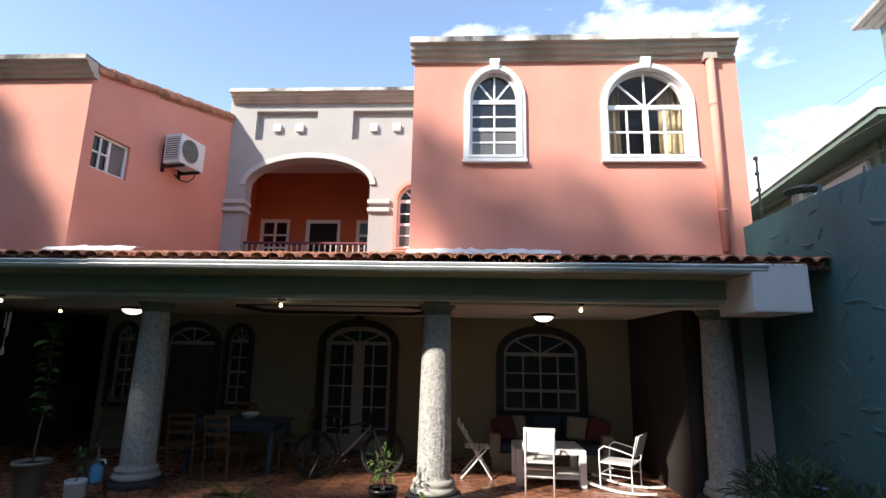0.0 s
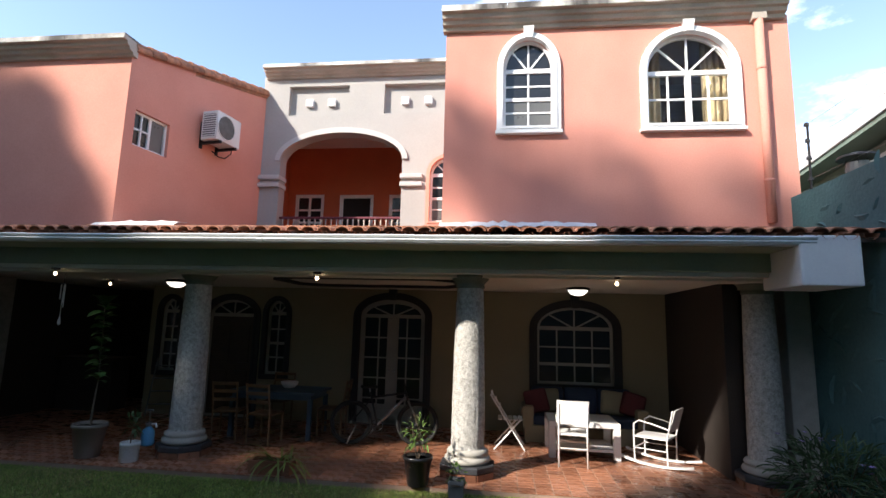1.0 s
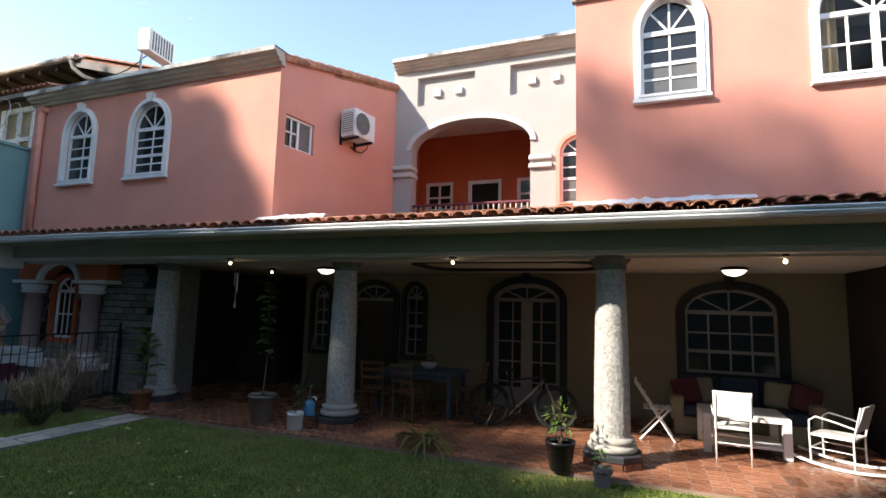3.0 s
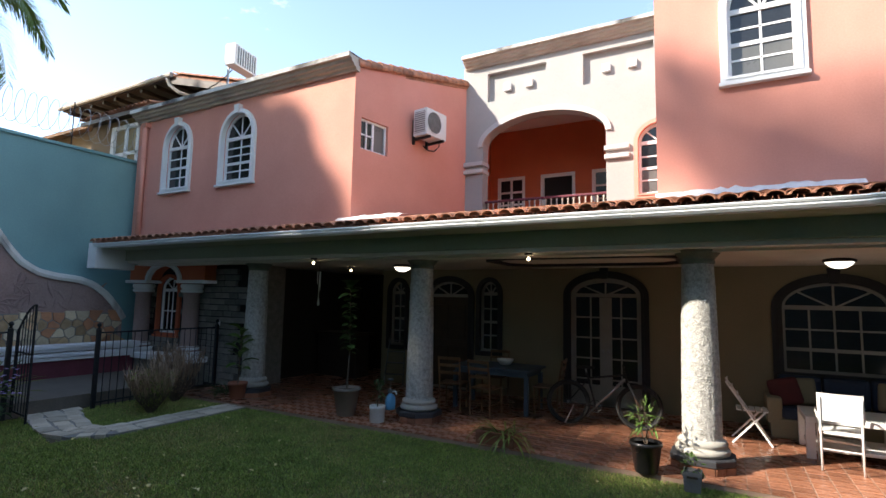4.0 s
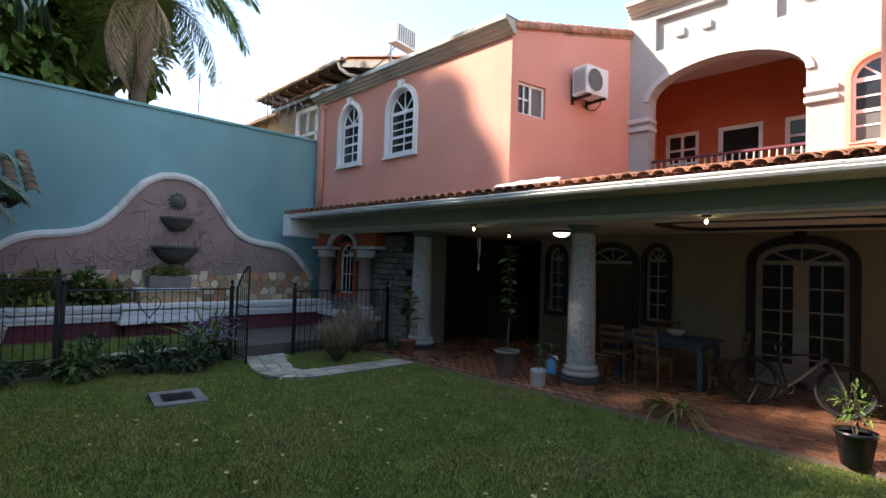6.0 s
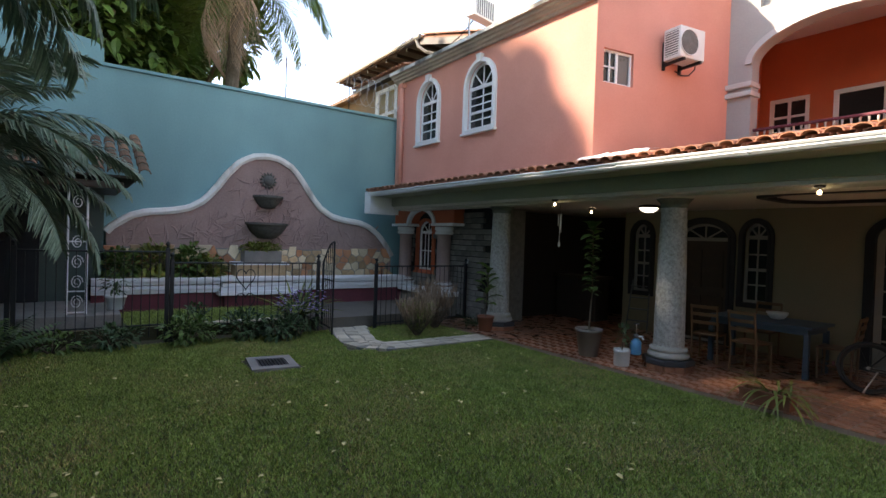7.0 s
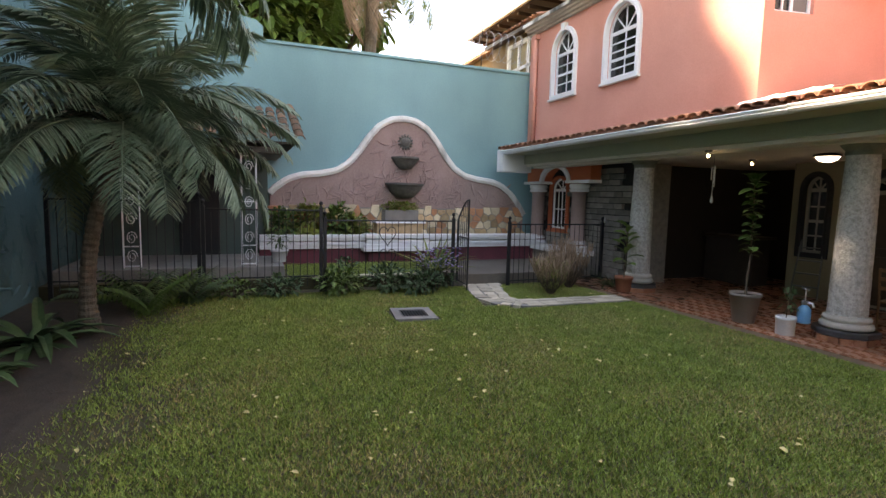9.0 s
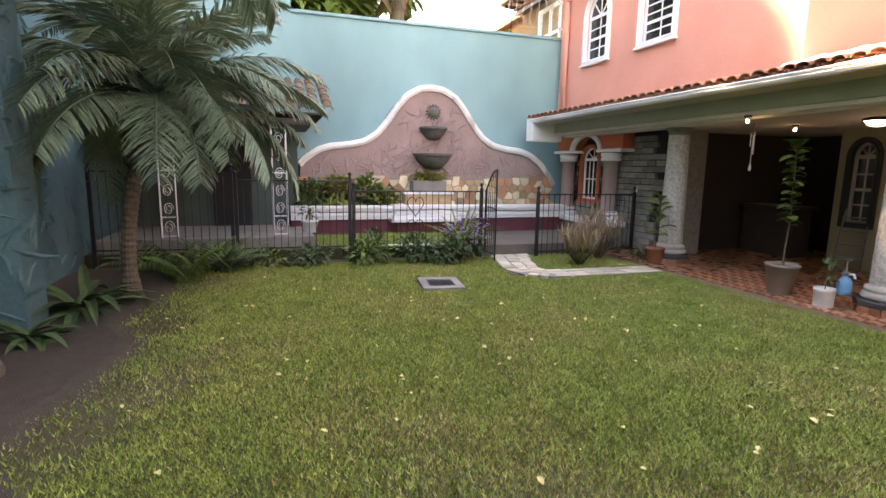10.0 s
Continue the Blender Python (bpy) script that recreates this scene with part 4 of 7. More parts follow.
basin(-1.66, 2.74, 0.34, 0.28, "small dark fluted cast-stone wall basin")
basin(-1.67, 2.1, 0.48, 0.36, "larger dark fluted cast-stone wall basin")
# carved spout: a plain rosette
sp = bmesh.new()
lathe(sp, [(0.02, 0.0), (0.14, 0.0), (0.13, 0.05), (0.08, 0.09), (0.02, 0.1)], 20)
for i in range(14):
    a = 2 * math.pi * i / 14
    tube(sp, [(0.12 * math.cos(a), 0.12 * math.sin(a), 0.03), (0.2 * math.cos(a + 0.12), 0.2 * math.sin(a + 0.12), 0.02)], [0.035, 0.012], 6)
solid("fountain_spout", place(sp, pose(-12.18, -1.66, 3.12, 0, 90, 0)), CASTSTONE, "dark cast-stone rosette spout on the fountain wall", "spout", smooth=True)


def ridges(name, count, us, vs_, m, mat, seed, label, parent=None):
    """Raised trowel strokes on a rough wall face; the face is the local x-z plane, strokes stand out to -y."""
    r = random.Random(seed)
    bm = bmesh.new()
    for _ in range(count):
        u, v = r.uniform(*us), r.uniform(*vs_)
        a = r.choice((r.uniform(-0.5, 0.9), r.uniform(0.9, 2.0)))
        ln, w, h = r.uniform(0.12, 0.42), r.uniform(0.014, 0.032), r.uniform(0.01, 0.026)
        pts = []
        for k in range(4):
            pts.append((u, v))
            a += r.uniform(-0.5, 0.5)
            u += math.cos(a) * ln / 3
            v += math.sin(a) * ln / 3
        prev = None
        for k, (x, z) in enumerate(pts):
            tx, tz = pts[min(3, k + 1)][0] - pts[max(0, k - 1)][0], pts[min(3, k + 1)][1] - pts[max(0, k - 1)][1]
            d = math.hypot(tx, tz) or 1
            nx, nz = -tz / d, tx / d
            s = (0.4, 1, 1, 0.3)[k]
            sec = [bm.verts.new((x + nx * w * s, 0.002, z + nz * w * s)), bm.verts.new((x + nx * w * 0.2, -h * s, z + nz * w * 0.2)), bm.verts.new((x - nx * w * 1.6 * s, 0.002, z - nz * w * 1.6 * s))]
            if prev:
                for j in range(2):
                    bm.faces.new((prev[j], prev[j + 1], sec[j + 1], sec[j]))
            prev = sec
    place(bm, m)
    ob = part(name, bm, mat, parent)
    tagged(ob, label, kind="stuff")
    return ob


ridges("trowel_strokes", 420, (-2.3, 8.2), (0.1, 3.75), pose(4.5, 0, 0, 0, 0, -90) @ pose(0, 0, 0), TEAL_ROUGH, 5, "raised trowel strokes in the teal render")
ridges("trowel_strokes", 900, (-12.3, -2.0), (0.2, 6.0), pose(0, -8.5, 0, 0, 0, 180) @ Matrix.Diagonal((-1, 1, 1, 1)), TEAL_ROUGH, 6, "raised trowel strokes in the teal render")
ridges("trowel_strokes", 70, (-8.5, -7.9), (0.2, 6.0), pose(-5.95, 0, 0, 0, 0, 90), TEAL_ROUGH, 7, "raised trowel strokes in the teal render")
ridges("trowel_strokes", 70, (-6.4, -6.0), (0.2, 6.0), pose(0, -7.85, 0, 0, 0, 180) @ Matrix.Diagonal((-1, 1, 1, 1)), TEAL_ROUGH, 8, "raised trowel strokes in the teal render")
ridges("trowel_strokes", 150, (-1.6, 1.5), (1.55, 2.2), M, MAUVE, 9, "raised trowel strokes in the mauve render")
ridges("trowel_strokes", 60, (-0.9, 0.8), (2.2, 3.2), M, MAUVE, 10, "raised trowel strokes in the mauve render")
ridges("trowel_strokes", 70, (-2.9, 3.0), (1.5, 1.9), M, MAUVE, 12, "raised trowel strokes in the mauve render")

# ---- stone house corner with the small portico ----
SWY = 2.22
wall("wall_stone", rect(-12.4, -8.45, 0.0, 2.62), [arch(-11.55, -10.8, 1.05, 2.05, 2.36)], 0.28, JOINT, pose(0, SWY + 0.03, 0), "grey stacked stone block wall")
arched_window("small white barred arched window in a terracotta surround", pose(0, SWY + 0.02, 0), (-11.55, -10.8, 1.05, 2.05, 2.36), trim=RED, trim_w=0.06, key=False, sill=True, cols=4, rows=2, lower=UNLIT_PANE)
stone_parent = bpy.data.objects["wall_stone"]
rb = random.Random(21)
meshes = []
for wd in (0.28, 0.36, 0.46):
    bm = boxm(-wd / 2 + 0.009, wd / 2 - 0.009, -0.035, 0.035, 0.009, 0.121)
    for v in bm.verts:
        v.co += Vector((rb.uniform(-0.006, 0.006), rb.uniform(-0.01, 0.008), rb.uniform(-0.005, 0.005)))
    bmesh.ops.recalc_face_normals(bm, faces=bm.faces)
    me = bpy.data.meshes.new("stone_block")
    bm.to_mesh(me)
    bm.free()
    me.materials.append(STONEBLOCK)
    meshes.append((wd, me))
z = 0.06
while z < 2.5:
    x = -12.4 + rb.uniform(0, 0.2)
    while x < -8.5:
        wd, me = rb.choice(meshes)
        cx = x + wd / 2
        if not (-11.75 < cx < -10.6 and 0.95 < z < 2.5) and cx + wd / 2 < -8.44:
            share("stone_block", me, stone_parent, pose(cx, SWY, z + rb.uniform(-0.003, 0.003)))
        x += wd
    z += 0.13
solid("wall_stone_end", boxm(-8.75, -8.45, SWY + 0.32, 3.2, 0, 2.62), STONEBLOCK, "grey stone return wall", "wall", "structure")
po = thing("window_portico", "terracotta window portico with white arch and stub columns", "portico", kind="structure")
bm = plate([(-12.25, 2.25), (-11.5, 2.25)] + [(-10.92 - 0.58 * math.cos(math.pi * i / 16), 2.25 + 0.36 * math.sin(math.pi * i / 16)) for i in range(1, 16)] + [(-10.34, 2.25), (-9.5, 2.25), (-9.5, 2.62), (-12.25, 2.62)], [], 0.3)
part("entablature", place(bm, pose(0, 1.9, 0)), RED, po, "terracotta rendered head")
o2 = [(-10.92 - 0.66 * math.cos(math.pi * i / 16), 2.25 + 0.44 * math.sin(math.pi * i / 16)) for i in range(17)]
i2 = [(-10.92 - 0.56 * math.cos(math.pi * i / 16), 2.25 + 0.34 * math.sin(math.pi * i / 16)) for i in range(17)]
bm = bmesh.new()
for i in range(16):
    box_v = [o2[i], o2[i + 1], i2[i + 1], i2[i]]
    f = [bm.verts.new((x, -0.05, z)) for x, z in box_v]
    b = [bm.verts.new((x, 0.05, z)) for x, z in box_v]
    bm.faces.new(f)
    for j in range(4):
        bm.faces.new((f[j], f[(j + 1) % 4], b[(j + 1) % 4], b[j]))
part("archivolt", place(bm, pose(0, 1.9, 0)), WHITE, po, "white arch band")
for x0, x1 in ((-12.3, -11.46), (-10.38, -9.45)):
    part("impost", boxm(x0, x1, 1.82, 2.2, 2.2, 2.27, 0.012), WHITE, po)
for x in (-11.85, -10.05):
    part("stub_column", lathe(bmesh.new(), [(0.25, 0.66), (0.25, 0.74), (0.2, 0.76), (0.22, 0.82), (0.17, 0.86), (0.165, 1.95), (0.2, 1.98), (0.2, 2.02), (0.17, 2.04), (0.22, 2.1), (0.22, 2.2)], 20, at=(x, 2.02, 0)), MAUVE, po, smooth=True)
    part("column_collar", lathe(bmesh.new(), [(0.17, 1.99), (0.225, 2.0), (0.235, 2.05), (0.2, 2.07), (0.235, 2.1), (0.24, 2.16), (0.2, 2.2)], 20, at=(x, 2.02, 0)), WHITE, po, smooth=True)
    part("column_foot", lathe(bmesh.new(), [(0.28, 0.62), (0.28, 0.72), (0.2, 0.74), (0.24, 0.78), (0.2, 0.84)], 20, at=(x, 2.02, 0)), WHITE, po, smooth=True)
part("ledge", boxm(-12.3, -9.6, 1.7, 2.2, 0.5, 0.62, 0.02), WHITE, po, "white ledge under the stub columns")
part("ledge_wall", boxm(-12.3, -9.7, 1.8, 2.2, 0.0, 0.5), STONEBLOCK, po)
part("light_switch", boxm(-9.35, -9.27, 2.17, 2.2, 1.3, 1.42, 0.005), WHITE, po)


# ---- garden ground: terrace, path, drain ----
bm = bmesh.new()
box(bm, -12.4, -9.75, -8.5, 1.8, -0.05, 0.2)
solid("ground_terrace", bm, LAWN, "raised grassy terrace behind the railing", "ground", "structure")
solid("floor_gazebo", boxm(-12.2, -9.95, -8.4, -4.7, 0.0, 0.42, 0.02), CONCRETE, "raised concrete slab of the gazebo", "floor", "structure")
solid("floor_court", boxm(-11.6, -9.35, -1.5, 1.75, 0.0, 0.225), COURT, "dark worn paving before the fountain", "paving", "structure")
kb = solid("trim_terrace_kerb", boxm(-9.84, -9.66, -4.2, -1.62, 0.19, 0.235, 0.01), PATHSTONE, "pale stone kerb along the terrace", "kerb", "structure")
path_ = thing("path", "narrow cracked flagstone garden path", "path", kind="structure")
rp = random.Random(31)
line = [((-10.0, -0.7), 0.42), ((-9.2, -0.88), 0.37), ((-8.5, -1.1), 0.34), ((-7.95, -1.24), 0.32), ((-7.62, -1.2), 0.3), ((-7.43, -0.95), 0.28), ((-7.38, -0.3), 0.27), ((-7.37, 0.4), 0.27), ((-7.36, 1.12), 0.27)]
bed = bmesh.new()
prev = None
for i, ((x, y), w) in enumerate(line):
    a, b = Vector(line[max(0, i - 1)][0]), Vector(line[min(len(line) - 1, i + 1)][0])
    d = (b - a).normalized()
    sec = [bed.verts.new((x + s * d.y * w, y - s * d.x * w, z)) for s, z in ((-1, -0.03), (-1, 0.016), (1, 0.016), (1, -0.03))]
    if prev:
        for k in range(3):
            bed.faces.new((prev[k], sec[k], sec[k + 1], prev[k + 1]))
    prev = sec
part("path_bed", bed, CONCRETE, path_, "grey mortar bed")
for (p0, w0), (p1, w1) in zip(line, line[1:]):
    a, b = Vector(p0), Vector(p1)
    d = (b - a).normalized()
    nrm = Vector((-d.y, d.x))
    n = max(2, round((b - a).length / 0.34))
    for i in range(n):
        for s in (-1, 0, 1):
            t0, t1 = i / n, (i + 1) / n
            w = w0 + (w1 - w0) * t0
            lo, hi = (-1 + 2 * (s + 1) / 3) * w, (-1 + 2 * (s + 2) / 3) * w
            q = [a.lerp(b, t0 + 0.01) + nrm * (lo + 0.012), a.lerp(b, t1 - 0.01) + nrm * (lo + 0.012), a.lerp(b, t1 - 0.01) + nrm * (hi - 0.012), a.lerp(b, t0 + 0.01) + nrm * (hi - 0.012)]
            q = [c + Vector((rp.uniform(-0.03, 0.03), rp.uniform(-0.03, 0.03))) for c in q]
            bm = bmesh.new()
            h = 0.025 + rp.uniform(-0.003, 0.003)
            tp = [bm.verts.new((c.x, c.y, h)) for c in q]
            bt = [bm.verts.new((c.x, c.y, -0.04)) for c in q]
            bm.faces.new(tp)
            for k in range(4):
                bm.faces.new((bt[k], bt[(k + 1) % 4], tp[(k + 1) % 4], tp[k]))
            part("flagstone", bm, PATHSTONE, path_)
dr = thing("floor_drain", "black slotted drain grate in a concrete frame set in the lawn", "drain", pose(-7.15, -3.03, 0.0, 0, 0, -8) @ Matrix.Diagonal((0.82, 0.82, 0.7, 1)))
part("drain_frame", place(ring([(-0.46, -0.38), (0.46, -0.38), (0.46, 0.38), (-0.46, 0.38)], [(-0.27, -0.24), (0.27, -0.24), (0.27, 0.24), (-0.27, 0.24)], 0.1), pose(0, 0, -0.06) @ LAY), CONCRETE, dr)
part("drain_pit", boxm(-0.3, 0.3, -0.27, 0.27, -0.05, -0.015), IRON, dr)
for i in range(9):
    part("grate_bar", boxm(-0.27, 0.27, -0.235 + i * 0.054, -0.205 + i * 0.054, 0.0, 0.03), IRON, dr)


# ---- railing and gate ----
def post(x, y, z0, z1, parent, r=0.03):
    bm = bmesh.new()
    box(bm, x - r, x + r, y - r, y + r, z0, z1, 0.005)
    p = part("post", bm, IRON, parent)
    part("finial", lathe(bmesh.new(), [(0.01, 0), (0.03, 0.012), (0.012, 0.03), (0.03, 0.05), (0.038, 0.07), (0.03, 0.09), (0.008, 0.11)], 10, at=(x, y, z1)), IRON, parent, smooth=True)
    return p


def railing(a, b, z0, z1, label, step=0.125):
    f = thing("metal_railing", label, "railing", group="garden railings")
    a, b = Vector(a), Vector(b)
    n = max(1, round((b - a).length / step))
    for z in (z0 + 0.1, z1):
        bm = tube(bmesh.new(), [(a.x, a.y, z), (b.x, b.y, z)], 0.014, 6)
        part("rail", bm, IRON, f)
    for i in range(1, n):
        p = a.lerp(b, i / n)
        part("baluster", tube(bmesh.new(), [(p.x, p.y, z0 - 0.1), (p.x, p.y, z1)], 0.007, 5), IRON, f)
    post(a.x, a.y, z0 - 0.2, z1 + 0.06, f)
    post(b.x, b.y, z0 - 0.2, z1 + 0.06, f)
    return f


BLK = "black wrought-iron garden railing with thin balusters"
railing((-9.62, -8.3), (-9.42, -6.13), 0.2, 1.62, BLK)
railing((-9.4, -6.06), (-9.36, -4.1), 0.2, 1.5, BLK)
mid = railing((-9.36, -4.03), (-9.31, -1.5), 0.15, 1.32, "black wrought-iron garden railing with heart scrolls")
for z in (1.05, 0.62):
    for s in (-1, 1):
        pts = [(-9.33, -2.85 + s * (0.16 * math.sin(t) ** 3 + 0.0), z + 0.013 * (13 * math.cos(t) - 5 * math.cos(2 * t) - 2 * math.cos(3 * t) - math.cos(4 * t))) for t in [math.pi * i / 16 for i in range(17)]]
        part("heart_scroll", tube(bmesh.new(), pts, 0.009, 5), IRON, mid)
railing((-9.12, -0.33), (-9.25, 2.1), 0.0, 1.27, BLK)
gate = thing("metal_gate", "open black iron gate leaf with an arched top", "gate", pose(-9.3, -1.42, 0.03))
GL = 0.72
gd = Vector((0.93, -0.1)).normalized() * GL
part("gate_stile", tube(bmesh.new(), [(0.03, 0, 0.08), (0.03, 0, 1.3)], 0.018, 6), IRON, gate)
part("gate_stile", tube(bmesh.new(), [(gd.x, gd.y, 0.02), (gd.x, gd.y, 1.72)], 0.018, 6), IRON, gate)
part("gate_head", tube(bmesh.new(), [(0.03 + (gd.x - 0.03) * t, gd.y * t, 1.3 + 0.42 * math.sin(t * math.pi / 2)) for t in [i / 10 for i in range(11)]], 0.016, 6), IRON, gate)
for z in (0.12, 1.0):
    part("gate_rail", tube(bmesh.new(), [(0.03, 0, z), (gd.x, gd.y, z)], 0.014, 6), IRON, gate)
for i in range(1, 6):
    t = i / 6
    part("gate_bar", tube(bmesh.new(), [(gd.x * t, gd.y * t, 0.12), (gd.x * t, gd.y * t, 1.3 + 0.42 * math.sin(t * math.pi / 2))], 0.007, 5), IRON, gate)

# ---- gazebo in the corner ----
gz = thing("gazebo", "corner gazebo with clay tile roof and white scrolled posts", "gazebo", pose(0, 0, 0.42))
for (x, y) in ((-10.15, -5.32), (-10.15, -7.25)):
    sup = part("lattice_post", tube(bmesh.new(), [(x, y - 0.13, 0), (x, y - 0.13, 2.1)], 0.017, 6), WHITE_METAL, gz, "white scrolled iron post")
    part("post_bar", tube(bmesh.new(), [(x, y + 0.13, 0), (x, y + 0.13, 2.1)], 0.017, 6), WHITE_METAL, sup)
    for z in (0.03, 0.38, 1.2, 2.05):
        part("cross_bar", tube(bmesh.new(), [(x, y - 0.13, z), (x, y + 0.13, z)], 0.012, 6), WHITE_METAL, sup)
    for k in range(6):
        zc = 0.2 + 0.33 * k
        pts = [(x, y + 0.085 * (1 - j / 30) * math.cos(j * 0.5 * (-1) ** k), zc + 0.12 * (1 - j / 30) * math.sin(j * 0.5)) for j in range(24)]
        part("scroll", tube(bmesh.new(), pts, 0.008, 5), WHITE_METAL, sup)
part("roof_frame", boxm(-12.1, -10.0, -8.4, -4.7, 2.1, 2.22, 0.02), WOODDARK, gz, "dark timber roof frame")
part("back_panel", boxm(-12.2, -12.12, -8.4, -4.9, 0, 2.1), GAZEBO_SHADE_GREEN, gz, "green back panel darkened for the shade under the roof")
part("dark_door", boxm(-12.1, -12.05, -6.7, -5.9, 0, 2.0), IRON, gz)
grf = part("tile_roof", box(bmesh.new(), -12.3, -9.85, -8.4, -4.5, 2.28, 2.32), SOIL, gz, "clay tile roof")
old_tile = tile_a.copy()
old_tile.materials.clear()
old_tile.materials.append(OLDTILE)
for k in range(18):
    y = -8.3 + 0.215 * k
    for j in range(5):
        x = -9.8 - j * 0.42
        share("roof_tile", old_tile, grf, pose(x, y, 2.34 + j * 0.17, 0, 22, 0) @ pose(0, 0, 0, 0, 0, 90))
for j in range(6):
    share("roof_tile", old_tile, grf, pose(-9.75 - j * 0.4, -4.42, 2.36 + j * 0.16, 0, 22, 0) @ pose(0, 0, 0, 0, 0, 90))


# ---- plants ----
def blade(bm, root, way, up, length, width, droop, n=5, fold=0.0):
    """A long leaf that bends over under its weight."""
    way, up = Vector(way).normalized(), Vector((0, 0, 1))
    side = way.cross(up)
    side = side.normalized() if side.length > 1e-3 else Vector((1, 0, 0))
    p, d = Vector(root), way.copy()
    prev = None
    for i in range(n + 1):
        t = i / n
        w = width * (math.sin(math.pi * (0.12 + 0.88 * t)) ** 0.7 if t < 1 else 0.03)
        sec = (bm.verts.new(p - side * w), bm.verts.new(p + Vector((0, 0, -fold * w))), bm.verts.new(p + side * w))
        if prev:
            bm.faces.new((prev[0], prev[1], sec[1], sec[0]))
            bm.faces.new((prev[1], prev[2], sec[2], sec[1]))
        prev = sec
        d = (d + Vector((0, 0, -droop / n))).normalized()
        p = p + d * (length / n)
    return bm


def oval_leaf(bm, root, way, length, width, r):
    way = Vector(way).normalized()
    side = way.cross(Vector((r.uniform(-0.4, 0.4), r.uniform(-0.4, 0.4), 1))).normalized()
    nrm = side.cross(way)
    pts = [(0, 0), (0.3, 0.85), (0.62, 1), (0.88, 0.6), (1, 0)]
    c = [bm.verts.new(Vector(root) + way * length * t - nrm * (0.10 * length * math.sin(t * 3.1)) * -1 + Vector((0, 0, -0.15 * length * t * t))) for t, _ in pts]
    for s in (-1, 1):
        e = [c[0]] + [bm.verts.new(c[i].co + side * s * width * pts[i][1] / 2 + nrm * 0.06 * length) for i in (1, 2, 3)] + [c[4]]
        for i in range(4):
            if i == 0:
                bm.faces.new((c[0], e[1], c[1]) if s > 0 else (c[0], c[1], e[1]))
            elif i == 3:
                bm.faces.new((c[3], e[3], c[4]) if s > 0 else (c[3], c[4], e[3]))
            else:
                bm.faces.new((c[i], e[i], e[i + 1], c[i + 1]) if s > 0 else (c[i], c[i + 1], e[i + 1], e[i]))


def bush_leaves(r, centre, radii, count, length, width, bm=None):
    bm = bm or bmesh.new()
    for _ in range(count):
        v = Vector((r.gauss(0, 1), r.gauss(0, 1), r.gauss(0, 1))).normalized() * r.random() ** 0.4
        p = Vector(centre) + Vector((v.x * radii[0], v.y * radii[1], v.z * radii[2]))
        w = v + Vector((r.uniform(-0.6, 0.6), r.uniform(-0.6, 0.6), r.uniform(-0.3, 0.5)))
        oval_leaf(bm, p, w, length * r.uniform(0.6, 1.2), width * r.uniform(0.7, 1.1), r)
    return bm


def pot(parent, r0, r1, h, mat, label, lip=0.015, square=False):
    n = 4 if square else 26
    prof = [(r0 * 0.96, 0), (r0, 0.01), (r1, h - 0.05), (r1 + lip, h - 0.045), (r1 + lip, h), (r1 - 0.012, h), (r1 - 0.02, h - 0.04)]
    bm = lathe(bmesh.new(), prof, n)
    if square:
        place(bm, pose(0, 0, 0, 0, 0, 45))
    part("pot", bm, mat, parent, label, smooth=not square)
    part("soil", lathe(bmesh.new(), [(r1 - 0.02, h - 0.06), (r1 - 0.02, h - 0.04)], 16), SOIL, parent)


def potted(name, label, x, y, z=PZ):
    return thing(name, label, "potted plant", pose(x, y, z))


# fiddle-leaf fig
p_ = potted("fiddle_leaf_fig", "tall thin fiddle-leaf fig in a tapered taupe pot", -5.2, 1.52)
pot(p_, 0.15, 0.21, 0.44, POT_TAUPE, "tapered taupe plastic pot")
part("trunk", tube(bmesh.new(), [(0, 0, 0.38), (0.0, 0.01, 0.7), (0.03, 0.0, 1.0), (0.02, 0.0, 1.6), (0.0, 0, 2.1)], [0.016, 0.014, 0.012, 0.01, 0.006], 8), BARK, p_)
r = random.Random(41)
bm = bmesh.new()
for i in range(46):
    z = 1.0 + 1.08 * i / 46
    a = i * 2.4
    oval_leaf(bm, (0.02, 0, z), (math.cos(a), math.sin(a), r.uniform(-0.3, 0.6)), r.uniform(0.15, 0.24) if z > 1.95 else r.uniform(0.12, 0.19), r.uniform(0.1, 0.15), r)
for i in range(5):
    oval_leaf(bm, (0.0, 0, 2.05), (math.cos(i * 1.25) * 0.8, math.sin(i * 1.25) * 0.8, 0.8), 0.26, 0.16, r)
part("leaves", bm, LEAF_FIG, p_)
# small white pot
p_ = potted("small_shrub_pot", "small leafy shrub in a ribbed white ceramic pot", -4.5, 1.42)
pot(p_, 0.115, 0.12, 0.25, POT_WHITE, "ribbed white ceramic pot", 0.005)
r = random.Random(42)
part("stem", tube(bmesh.new(), [(0, 0, 0.2), (0.01, 0, 0.42), (0.04, 0.02, 0.6)], [0.008, 0.006, 0.003], 6), BARK, p_)
part("leaves", bush_leaves(r, (0.02, 0, 0.47), (0.1, 0.1, 0.15), 40, 0.1, 0.045), LEAF_DARK, p_)
# black pot
p_ = potted("shrub_in_black_pot", "bushy green shrub in a glossy black pot", -0.56, 1.2)
p_.matrix_basis = p_.matrix_basis @ Matrix.Scale(0.84, 4)
pot(p_, 0.15, 0.2, 0.4, POT_BLACK, "glossy black plastic pot")
r = random.Random(43)
bm = bmesh.new()
for i in range(5):
    tube(bm, [(0, 0, 0.3), (r.uniform(-0.08, 0.08), r.uniform(-0.08, 0.08), 0.6), (r.uniform(-0.18, 0.18), r.uniform(-0.15, 0.15), 0.95)], [0.007, 0.005, 0.003], 5)
part("twigs", bm, BARK, p_)
